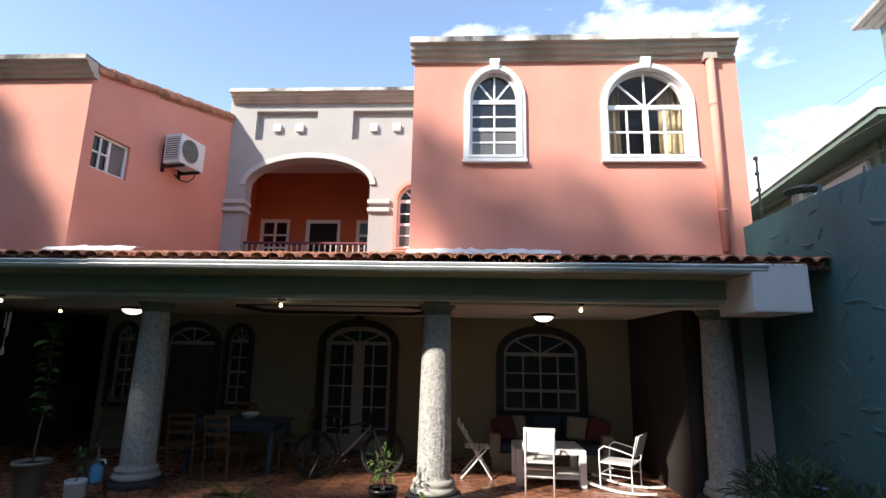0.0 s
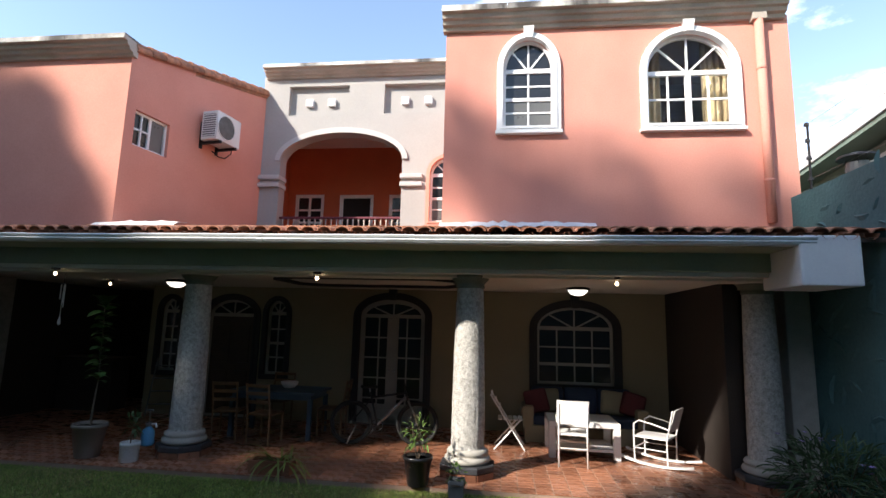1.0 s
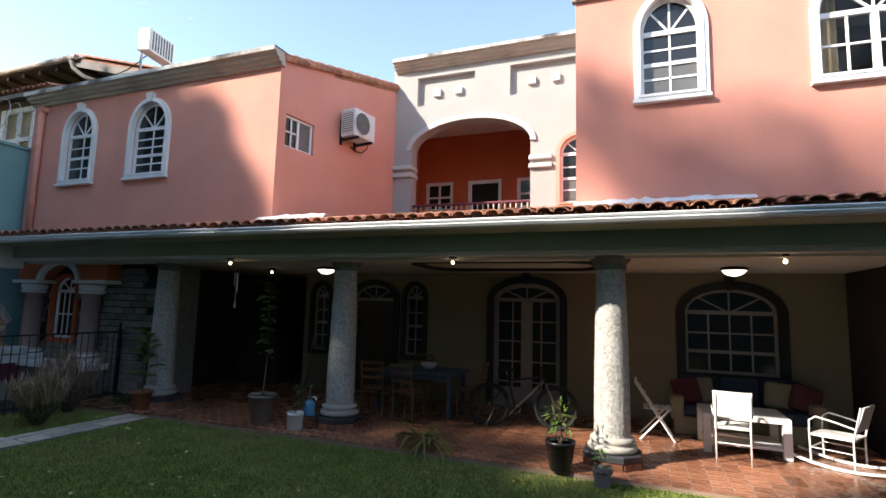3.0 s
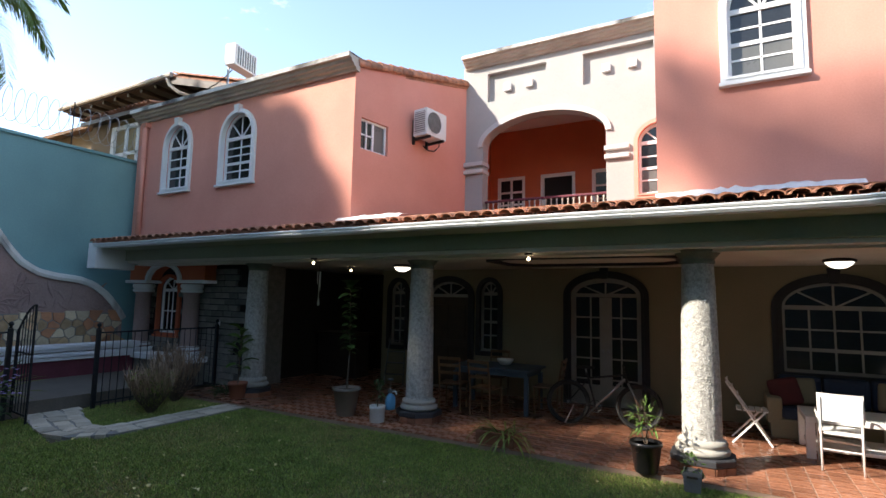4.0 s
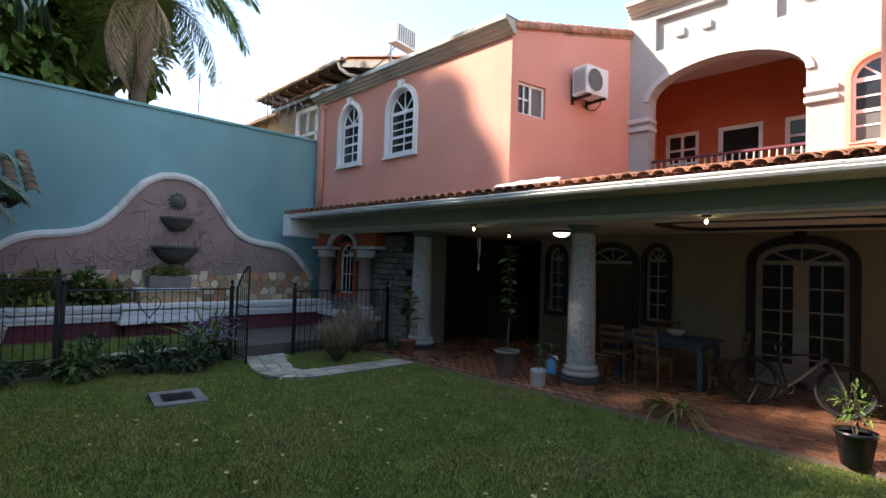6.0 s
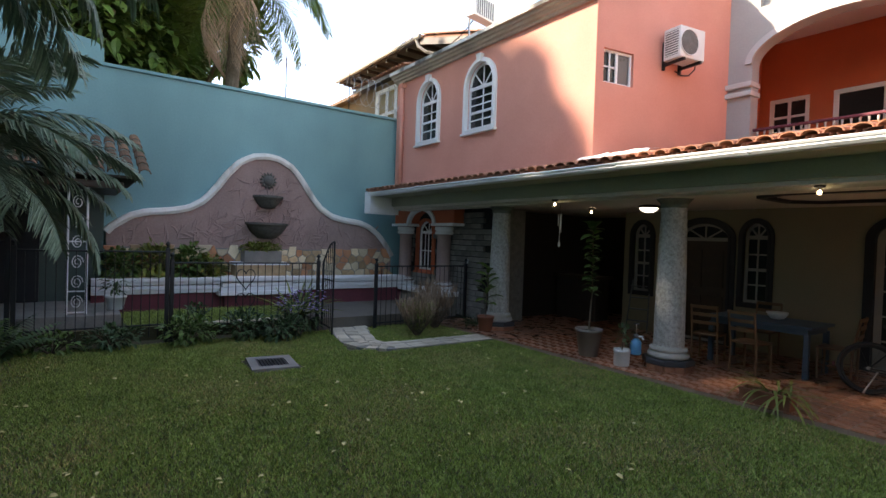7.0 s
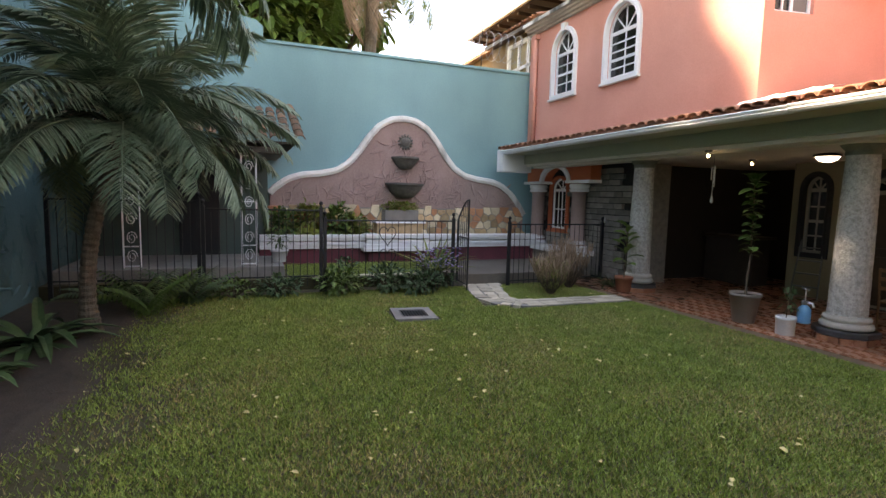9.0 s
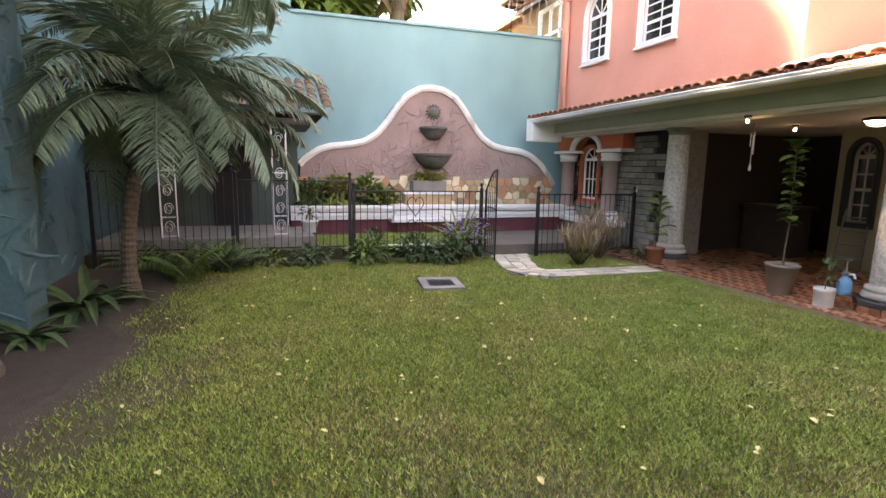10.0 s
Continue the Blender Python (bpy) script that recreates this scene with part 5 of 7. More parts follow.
part("leaves", bush_leaves(r, (0.0, 0, 0.68), (0.17, 0.17, 0.28), 85, 0.12, 0.032), LEAF, p_)
# grey square pot
p_ = potted("seedling_in_grey_pot", "young leafy plant in a square grey cement pot", -0.07, 0.97, 0.0)
pot(p_, 0.11, 0.125, 0.21, POT_GREY, "square grey cement pot", 0.004, True)
r = random.Random(44)
part("leaves", bush_leaves(r, (0.0, 0, 0.27), (0.09, 0.09, 0.1), 34, 0.08, 0.028), LEAF, p_)
# clay pot with broad leaves
p_ = potted("broad_leaf_plant", "tall broad-leaved plant in a terracotta pot beside a column", -7.72, 1.45)
pot(p_, 0.13, 0.16, 0.3, POT_CLAY, "terracotta pot")
r = random.Random(45)
part("stem", tube(bmesh.new(), [(0, 0, 0.25), (0.02, 0, 0.8), (0.03, 0, 1.25)], [0.012, 0.01, 0.006], 6), BARK, p_)
bm = bmesh.new()
for i in range(16):
    a = i * 2.4
    oval_leaf(bm, (0.02, 0, 0.5 + 0.8 * i / 16), (math.cos(a), math.sin(a), r.uniform(0.1, 0.9)), r.uniform(0.26, 0.38), r.uniform(0.11, 0.16), r)
part("leaves", bm, LEAF, p_)
# long planter box with spider plant
p_ = potted("planter_box", "terracotta trough with an arching spider plant spilling over", -2.44, 1.3)
bm = ring(rect(-0.27, 0.27, -0.1, 0.1), rect(-0.25, 0.25, -0.08, 0.08), 0.16)
part("trough", place(bm, LAY), POT_CLAY, p_)
part("trough_rim", place(ring(rect(-0.285, 0.285, -0.115, 0.115), rect(-0.245, 0.245, -0.075, 0.075), 0.03), pose(0, 0, 0.14) @ LAY), POT_CLAY, p_)
part("soil", boxm(-0.25, 0.25, -0.08, 0.08, 0.005, 0.13), SOIL, p_)
r = random.Random(46)
bm = bmesh.new()
for i in range(34):
    a = r.uniform(0, 6.28)
    blade(bm, (r.uniform(0.0, 0.24), r.uniform(-0.05, 0.05), 0.13), (math.cos(a), math.sin(a) - 0.2, r.uniform(0.4, 2.2)), 0, r.uniform(0.35, 0.75), 0.013, r.uniform(1.2, 2.6), 8)
part("leaves", bm, LEAF_YEL, p_)
# pump sprayer
sp_ = thing("garden_sprayer", "blue translucent pump sprayer with a grey plunger", "sprayer", pose(-4.4, 1.62, PZ + 0.165))
part("tank", lathe(bmesh.new(), [(0.07, 0), (0.085, 0.015), (0.085, 0.06), (0.08, 0.08), (0.085, 0.1), (0.08, 0.19), (0.05, 0.23), (0.03, 0.245), (0.03, 0.26)], 20), SPRAYBLUE, sp_, smooth=True)
part("collar", lathe(bmesh.new(), [(0.04, 0.255), (0.045, 0.27), (0.045, 0.3), (0.02, 0.31)], 14), POT_GREY, sp_)
part("plunger", tube(bmesh.new(), [(0, 0, 0.3), (0, 0, 0.46)], 0.009, 8), STEEL, sp_)
part("plunger_grip", tube(bmesh.new(), [(-0.045, 0, 0.465), (0.045, 0, 0.465)], 0.013, 8), POT_GREY, sp_)
part("nozzle_handle", tube(bmesh.new(), [(0.03, 0, 0.28), (0.1, 0, 0.29), (0.12, 0, 0.24)], 0.014, 8), PLASTIC, sp_)


def frond(r, length, droop, leaflet, pairs=78, dry=False):
    """One pinnate palm frond from the origin along +x, rising and falling."""
    bm = bmesh.new()
    p, d = Vector((0, 0, 0)), Vector((0.85, 0, 0.55)).normalized()
    pts = [p.copy()]
    n = 16
    for i in range(n):
        d = (d + Vector((0, 0, -droop / n * (0.5 + i / n)))).normalized()
        p = p + d * length / n
        pts.append(p.copy())
    tube(bm, pts, [0.018 * (1 - i / n) + 0.003 for i in range(n + 1)], 5)
    for k in range(pairs):
        t = 0.14 + 0.86 * k / pairs
        f = t * n
        i = min(n - 1, int(f))
        q = pts[i].lerp(pts[i + 1], f - i)
        d = (pts[i + 1] - pts[i]).normalized()
        ln = leaflet * (0.35 + 0.9 * math.sin(math.pi * min(1, 0.12 + t * 0.85))) * r.uniform(0.85, 1.1)
        for s in (-1, 1):
            w = Vector((0, s, 0)) * 1.0 + d * r.uniform(0.55, 0.9) + Vector((0, 0, r.uniform(-0.05, 0.35) if not dry else -0.8))
            blade(bm, q, w, 0, ln, 0.0125 if not dry else 0.012, r.uniform(0.5, 1.1), 4, 0.4)
    me = bpy.data.meshes.new("frond")
    bm.to_mesh(me)
    bm.free()
    return me


def palm(name, label, base, crown, fronds, length, leaflet, mat, seed, trunk_r=0.11, droops=(1.0, 2.6), dry=0, az=(0, 360), tilts=(-48, 22)):
    r = random.Random(seed)
    t = thing(name, label, "palm tree", pose(*base))
    c = Vector(crown) - Vector(base)
    bm = bmesh.new()
    pts, rad = [], []
    n = 64
    for i in range(n + 1):
        k = i / n
        bend = math.sin(k * math.pi) * 0.12
        pts.append((c.x * k ** 1.3 + bend * 0.3, c.y * k ** 1.2 - bend, c.z * k))
        rad.append(trunk_r * (1.9 - 5 * k if k < 0.15 else 1.15 - 0.25 * k) + (0.012 if i % 2 else 0))
    tube(bm, pts, rad, 14)
    part("trunk", bm, BARK, t, "ringed grey-brown trunk")
    kinds = []
    for q in range(6):
        me = frond(r, length * r.uniform(0.85, 1.1), r.uniform(*droops), leaflet)
        me.materials.append(mat)
        kinds.append(me)
    dead = []
    if dry:
        me = frond(r, length * 0.9, 3.6, leaflet * 1.2, 30, True)
        me.materials.append(LEAF_DRY)
        dead.append(me)
    for i in range(fronds):
        a = az[0] + (az[1] - az[0]) * i / fronds + r.uniform(-14, 14)
        tilt_ = r.uniform(*tilts)
        share("frond", r.choice(kinds), t, Matrix.Translation(c) @ pose(0, 0, 0, 0, 0, a) @ pose(0, 0, 0, r.uniform(-12, 12), tilt_, 0))
    for i in range(dry):
        share("dry_frond", dead[0], t, Matrix.Translation(c) @ pose(0, 0, -0.2, 0, 0, r.uniform(0, 360)) @ pose(0, 0, 0, 0, r.uniform(25, 55), 0))
    return t


palm("palm_tree", "young feathery palm with a leaning ringed trunk by the wall", (-7.27, -7.22, -0.02), (-7.4, -6.8, 2.5), 60, 2.2, 0.42, LEAF_PALM, 51, 0.078, (1.2, 2.7), tilts=(-70, 30))
palm("tall_palm_tree", "tall palm with long arching fronds beside the boundary wall", (-4.7, -7.8, -0.02), (-4.8, -7.7, 4.7), 14, 3.0, 0.6, LEAF_PALM, 52, 0.13, (1.2, 2.1), az=(62, 128), tilts=(-8, 30))
# unseen palm, added overhead to keep sky light off lawn and south wall
palm("tall_palm_tree", "unseen tall palm added by the boundary wall, its high crown blocking sky light", (-3.0, -8.1, -0.02), (-3.4, -7.7, 6.2), 30, 3.2, 0.6, LEAF_PALM, 54, 0.14, (0.6, 1.2), tilts=(-30, 4))
palm("far_palm_tree", "far palm behind the wall with hanging dead fronds", (-16.9, -1.5, -0.02), (-16.9, -1.3, 9.7), 28, 3.6, 0.8, LEAF, 53, 0.2, (1.6, 3.4), dry=5)


def fern(name, label, x, y, z, count, length, width, mat, seed, droop=(0.8, 1.8)):
    r = random.Random(seed)
    t = thing(name, label, "fern", pose(x, y, z), "ferns by the railing")
    for i in range(count):
        a = 360 * i / count + r.uniform(-15, 15)
        bm = bmesh.new()
        p, d = Vector((0, 0, 0.02)), Vector((0.6, 0, 0.9)).normalized()
        dr = r.uniform(*droop)
        ln = length * r.uniform(0.75, 1.15)
        n = 18
        for k in range(n):
            d = (d + Vector((0, 0, -dr / n * 1.3))).normalized()
            q = p + d * ln / n
            w = width * math.sin(math.pi * min(1, 0.15 + 0.85 * k / n)) ** 0.8 * (1.15 - 0.6 * k / n)
            for s in (-1, 1):
                blade(bm, p, Vector((0.35, s, -0.1)), 0, w, 0.022, 0.6, 3)
            p = q
        part("frond", bm, mat, t).matrix_basis = pose(0, 0, 0, 0, 0, a)
    return t


fern("fern", "large spreading fern by the palm foot", -8.3, -6.75, 0.0, 15, 1.15, 0.24, LEAF, 61, (0.5, 1.3))
fern("fern", "large spreading fern by the railing", -8.9, -6.2, 0.0, 13, 1.0, 0.22, LEAF_DARK, 62, (0.5, 1.3))
fern("fern", "small fern by the railing", -9.1, -7.5, 0.0, 8, 0.8, 0.17, LEAF_DARK, 63)


def strap_plant(name, label, x, y, z, count, length, width, mat, seed, droop=(1.0, 2.4)):
    r = random.Random(seed)
    t = thing(name, label, "plant", pose(x, y, z))
    bm = bmesh.new()
    for i in range(count):
        a = r.uniform(0, 6.28)
        blade(bm, (r.uniform(-0.08, 0.08), r.uniform(-0.08, 0.08), 0), (math.cos(a), math.sin(a), r.uniform(0.5, 2.0)), 0, length * r.uniform(0.6, 1.15), width, r.uniform(*droop), 7, 0.5)
    part("leaves", bm, mat, t)
    return t


strap_plant("strap_leaf_lily", "dark clump of broad strap leaves beside the pier", -6.75, -7.62, 0, 40, 0.95, 0.06, LEAF_DARK, 71)
strap_plant("strap_leaf_lily", "dark clump of broad strap leaves at the wall foot", -5.65, -7.75, 0, 26, 0.55, 0.045, LEAF_DARK, 72)
strap_plant("iris_clump", "upright clump of green sword leaves by the gate", -9.62, -1.78, 0.2, 46, 1.0, 0.026, LEAF_YEL, 73, (0.3, 1.4))
strap_plant("spiky_clump", "dark grassy clump by the railing end", -8.35, 1.75, 0, 44, 0.6, 0.014, LEAF_DARK, 74, (0.8, 2.2))


def shrub(name, label, x, y, z, radii, count, leaf, mat, seed, stems=8, flower=0, bloom=PURPLE):
    r = random.Random(seed)
    t = thing(name, label, "shrub", pose(x, y, z))
    bm = bmesh.new()
    for i in range(stems):
        a = r.uniform(0, 6.28)
        e = Vector((math.cos(a) * radii[0] * 0.8, math.sin(a) * radii[1] * 0.8, radii[2] * r.uniform(1.2, 1.9)))
        tube(bm, [(e.x * 0.1, e.y * 0.1, 0), tuple(e * 0.5), tuple(e)], [0.012, 0.008, 0.003], 5)
    tagged(part("twig_mass", bm, BARK, t), kind="stuff")
    part("leaves", bush_leaves(r, (0, 0, radii[2]), radii, count, leaf[0], leaf[1]), mat, t)
    if flower:
        bm = bmesh.new()
        for i in range(flower):
            v = Vector((r.uniform(-1, 1) * radii[0], r.uniform(-1, 1) * radii[1], radii[2] * r.uniform(1.2, 2.1)))
            for k in range(5):
                oval_leaf(bm, v, (math.cos(k * 1.26), math.sin(k * 1.26), 0.5), 0.035, 0.03, r)
        part("flowers", bm, bloom, t, "small flowers")["kind"] = "stuff"
    return t


def twiggy_bush(name, label, x, y, size, mat, count, seed):
    """Bundle of fine forking twigs fanning out of one foot, with small leaves low down."""
    r = random.Random(seed)
    t = thing(name, label, "shrub", pose(x, y, 0))
    wood, dry, lv = bmesh.new(), bmesh.new(), bmesh.new()
    for i in range(70):
        a, k = r.uniform(0, 6.28), math.sqrt(r.random())
        e = Vector((math.cos(a) * size[0] * k, math.sin(a) * size[1] * k, size[2] * r.uniform(0.72, 1.0) * (1 - 0.22 * k * k)))
        m = Vector((e.x * 0.55, e.y * 0.55, e.z * 0.42))
        tube(wood, [(e.x * 0.1, e.y * 0.1, 0), tuple(m), tuple(e * 0.8)], [0.008, 0.006, 0.003], 4)
        for j in range(13):
            p = m.lerp(e, r.uniform(0.0, 0.85))
            w = Vector((r.uniform(-0.5, 0.5), r.uniform(-0.5, 0.5), 1.0))
            blade(dry, p, w, 0, r.uniform(0.14, 0.32), 0.005, r.uniform(0, 0.5), 3)
    for i in range(count):
        a, k = r.uniform(0, 6.28), math.sqrt(r.random())
        h = r.uniform(0.12, 0.8)
        oval_leaf(lv, (math.cos(a) * size[0] * k * (0.35 + 0.7 * h), math.sin(a) * size[1] * k * (0.35 + 0.7 * h), size[2] * h), (r.uniform(-1, 1), r.uniform(-1, 1), r.uniform(0, 1)), 0.07, 0.022, r)
    tagged(part("twig_mass", wood, BARK, t), kind="stuff")
    tagged(part("dry_sprays", dry, LEAF_DRY, t, "fine brown feathery sprays"), kind="stuff")
    part("leaves", lv, mat, t)
    return t


for i, (x, y, rx, ry, rz, c) in enumerate(((-9.15, -4.85, 0.3, 0.4, 0.17, 220), (-9.05, -3.8, 0.34, 0.42, 0.23, 330), (-9.1, -2.9, 0.32, 0.4, 0.24, 340), (-9.15, -5.6, 0.3, 0.4, 0.15, 150), (-8.75, -2.35, 0.3, 0.35, 0.21, 240), (-9.0, -6.3, 0.26, 0.4, 0.2, 190), (-9.65, -3.6, 0.2, 0.22, 0.3, 160))):
    shrub("low_shrub", ("low dark green shrub along the railing", "low mid-green leafy shrub along the railing")[i % 2], x, y, 0, (rx, ry, rz), c, (0.13, 0.055), (LEAF_DARK, LEAF)[i % 2], 80 + i)
shrub("purple_sage", "grey-green shrub with purple flower sprays by the gate", -8.95, -2.0, 0, (0.36, 0.4, 0.4), 330, (0.12, 0.03), LEAF_DARK, 90, 10, 110)
twiggy_bush("clipped_bush", "loose twiggy bush with a browned top", -8.1, 0.05, (0.46, 0.46, 0.8), LEAF_YEL, 480, 91)
twiggy_bush("clipped_bush", "loose twiggy bush, mostly brown and dry", -8.65, 0.85, (0.52, 0.55, 1.12), LEAF_DRY, 260, 92)
shrub("oleander_bush", "dark narrow-leaved shrub with violet flowers by the column", 4.0, 1.0, 0, (0.55, 0.5, 0.42), 650, (0.2, 0.028), LEAF_DARK, 93, 14, 9)
shrub("oleander_bush", "dark narrow-leaved shrub with violet flowers at the wall", 4.2, 0.2, 0, (0.35, 0.5, 0.36), 380, (0.2, 0.028), LEAF_DARK, 94, 12, 6)
for i, (y, s) in enumerate(((-4.6, 0.36), (-4.0, 0.44), (-3.35, 0.42), (-2.95, 0.3))):
    shrub("planter_shrub", ("leafy green shrub in the fountain planter", "pale green shrub with whitish flowers in the fountain planter")[i % 2], -11.98, y, 0.72, (0.24, 0.3, s), 300, (0.17, 0.09), (LEAF, LEAF_YEL)[i % 2], 95 + i, 8, (0, 16)[i % 2], BLOSSOM)
bx = thing("planter_trough", "grey trough of yellow-green trailing plants on the podium", "planter", pose(-11.9, -1.85, 1.2))
part("trough", boxm(-0.18, 0.18, -0.42, 0.42, 0, 0.26, 0.015), CONCRETE, bx)
r = random.Random(101)
part("leaves", bush_leaves(r, (0, 0, 0.34), (0.22, 0.46, 0.1), 420, 0.09, 0.05), LEAF_YEL, bx)
gp = potted("shrub_in_grey_pot", "thin shrub in a pale grey pot on the slab", -10.6, -4.75, 0.42)
pot(gp, 0.12, 0.16, 0.25, POT_WHITE, "pale grey pot")
part("leaves", bush_leaves(random.Random(102), (0, 0, 0.5), (0.22, 0.22, 0.25), 90, 0.1, 0.04), LEAF_DARK, gp)


# ---- far trees, and trees added for their shade ----
def tree(name, label, x, y, crown_z, radius, height, count, seed, leaf=0.5, mat=LEAF, lumps=9):
    r = random.Random(seed)
    t = thing(name, label, "tree", pose(x, y, -0.02))
    bm = bmesh.new()
    tube(bm, [(0, 0, 0), (0.2, 0.1, crown_z * 0.5), (0, 0, crown_z)], [0.35, 0.26, 0.12], 10)
    leaves = bmesh.new()
    for i in range(lumps):
        a, k = r.uniform(0, 6.28), r.uniform(0.25, 0.85)
        c = Vector((math.cos(a) * radius * k, math.sin(a) * radius * k, crown_z + r.uniform(-0.5, 0.5) * height))
        tube(bm, [(0, 0, crown_z * 0.62), tuple((Vector((0, 0, crown_z * 0.7)) + c) / 2), tuple(c)], [0.13, 0.08, 0.03], 6)
        s = r.uniform(0.3, 0.5)
        bush_leaves(r, c, (radius * s, radius * s, height * s * 0.7), count // lumps, leaf, leaf * 0.5, leaves)
    part("trunk", bm, BARK, t)
    part("crown", leaves, mat, t)
    return t


SUN_N = Vector((math.cos(SUN_AZ), -math.sin(SUN_AZ)))       # across the light
C0 = Vector((-14.0, -9.6))


def shade_tree(u, top, radius, seed, count=1500, height=7.0):
    """A tree added behind the plot to cast shade: u metres across the light, its top at the light's level."""
    p = C0 + SUN_N * (u + 0.55)
    z = top - math.tan(SUN_EL) * (math.sin(SUN_AZ) * p.x + math.cos(SUN_AZ) * p.y)
    tree("grove_tree", "tall leafy tree added behind the boundary wall to cast shade", p.x, p.y, z - height * 0.5, radius, height, count, seed, 0.55)


# added trees, set by where their shade has to fall
for i, (u, top, rad, high) in enumerate(((-10.9, 1.4, 2.3, 8), (-8.7, 1.5, 2.2, 8), (-6.7, 1.7, 1.8, 8), (-5.3, 2.2, 1.4, 8), (-3.9, 1.7, 1.4, 9), (-2.6, 0.5, 1.5, 9), (-1.2, -1.1, 1.4, 9), (0.2, -1.4, 1.3, 9), (1.5, -1.6, 1.3, 9), (3.1, 2.7, 1.2, 9), (4.7, 5.0, 1.4, 9), (6.6, 6.5, 2.4, 9))):
    shade_tree(u, top, rad, 200 + i, 4200, high)
# a loose bough reaching across the light, added for soft shade on the upper wall
pb = C0 + SUN_N * (3.3 + 0.55)
zb = 0.5 - math.tan(SUN_EL) * (math.sin(SUN_AZ) * pb.x + math.cos(SUN_AZ) * pb.y)
r = random.Random(330)
bough = thing("grove_tree", "slender tree with a side bough, added to dapple the upper wall with shade", "tree", pose(pb.x, pb.y, -0.02))
part("trunk", tube(bmesh.new(), [(0, 0, 0), (0.1, 0, zb), (0, 0, zb + 5)], [0.25, 0.18, 0.08], 8), BARK, bough)
lv = bmesh.new()
for du, dh, ru, rh, cnt in ((-2.3, 3.3, 0.45, 0.55, 75), (-2.0, 4.2, 0.45, 0.5, 75), (-2.5, 4.4, 0.4, 0.4, 55), (-1.6, 3.9, 0.5, 0.6, 50), (-0.9, 4.4, 0.6, 0.8, 80), (-3.5, 4.9, 0.5, 0.5, 45), (-3.0, 5.2, 0.45, 0.4, 30), (-1.7, 6.0, 0.5, 0.5, 40), (-1.0, 6.4, 0.6, 0.5, 55), (0, 6.6, 0.7, 0.7, 100)):
    bush_leaves(r, (SUN_N.x * du, SUN_N.y * du, zb + 4.3 + (dh - 3.3) * 0.5), (ru, ru, rh), cnt, 0.5, 0.25, lv)
part("crown", lv, LEAF, bough)
part("bough", tube(bmesh.new(), [(0, 0, zb + 5), (SUN_N.x * -1.7, SUN_N.y * -1.7, zb + 6.2), (SUN_N.x * -3.3, SUN_N.y * -3.3, zb + 5.0)], [0.08, 0.05, 0.02], 6), BARK, bough)
# three unseen trees, added to cut sky light on lawn, porch and walls
tree("sky_block_tree", "unseen leafy tree added behind the south wall to dim the lawn", -4.2, -11.6, 7.4, 2.9, 4.2, 2600, 343, 0.45)
tree("sky_block_tree", "unseen broad tree added behind the south wall to block sky light", 5.6, -11.0, 7.0, 3.2, 5.5, 2400, 341, 0.5)
tree("sky_block_tree", "unseen broad tree added beyond the east wall to block sky light", 8.2, -5.5, 6.5, 2.6, 5.0, 1800, 342, 0.5)


# ---- upper storey fittings ----
def split_unit(name, label, m, w, h, d, group="", fan=True):
    """An outdoor air-conditioner: its fan face looks along local -y."""
    t = thing(name, label, "air conditioner", m, group)
    part("casing", boxm(0, w, -d, 0, 0, h, 0.02), PLASTIC, t)
    if fan:
        part("fan_recess", place(lathe(bmesh.new(), [(0.01, 0), (h * 0.4, 0), (h * 0.4, 0.01), (0.01, 0.012)], 28), pose(w * 0.36, -d - 0.002, h * 0.5, 90)), ACFIN, t, "dark fan opening")
        g = part("fan_guard", tube(bmesh.new(), [(w * 0.36 + h * 0.41 * math.cos(a), -d - 0.012, h * 0.5 + h * 0.41 * math.sin(a)) for a in [2 * math.pi * i / 24 for i in range(24)]], 0.012, 5, True), PLASTIC, t)
        for k in range(7):
            rr = h * 0.4 * (k + 1) / 8
            part("guard_ring", tube(bmesh.new(), [(w * 0.36 + rr * math.cos(a), -d - 0.012, h * 0.5 + rr * math.sin(a)) for a in [2 * math.pi * i / 18 for i in range(18)]], 0.004, 4, True), ACFIN, g)
    else:
        part("coil_face", boxm(0.05, w - 0.05, -d - 0.004, -d + 0.01, 0.05, h - 0.05), ACFIN, t, "dark condenser coil")
        for k in range(9):
            part("coil_bar", boxm(0.05 + (w - 0.12) * k / 8, 0.075 + (w - 0.12) * k / 8, -d - 0.016, -d, 0.04, h - 0.04), PLASTIC, t)
    if not fan:
        return t
    part("end_grille", boxm(-0.004, 0.01, -d + 0.04, -0.04, 0.06, h - 0.06), ACFIN, t, "slatted condenser end")
    for k in range(10):
        part("grille_slat", boxm(-0.012, 0.0, -d + 0.03, -0.03, 0.07 + (h - 0.14) * k / 9.5, 0.07 + (h - 0.14) * k / 9.5 + 0.018), PLASTIC, t)
    return t


ac = split_unit("air_conditioner", "white outdoor air-conditioner unit on wall brackets", SIDE @ pose(1.5, -0.1, 5.27), 0.64, 0.56, 0.36)
for u in (0.08, 0.5):
    part("bracket", boxm(u, u + 0.05, -0.38, 0.1, -0.05, -0.005), IRON, ac)
    part("bracket_leg", boxm(u, u + 0.05, 0.06, 0.1, -0.12, 0.4), IRON, ac)
part("refrigerant_hose", tube(bmesh.new(), [(0.65, -0.1, 0.1), (0.8, -0.06, 0.2), (0.84, 0.0, 0.0), (0.74, 0.05, -0.12), (0.55, 0.06, -0.14), (0.4, 0.07, -0.08)], 0.012, 6), IRON, ac)
rac = split_unit("air_conditioner", "white outdoor air-conditioner unit on a stand over the wing roof", pose(-10.25, 2.6, 7.55, 0, 0, 100), 0.8, 0.53, 0.3, fan=False)
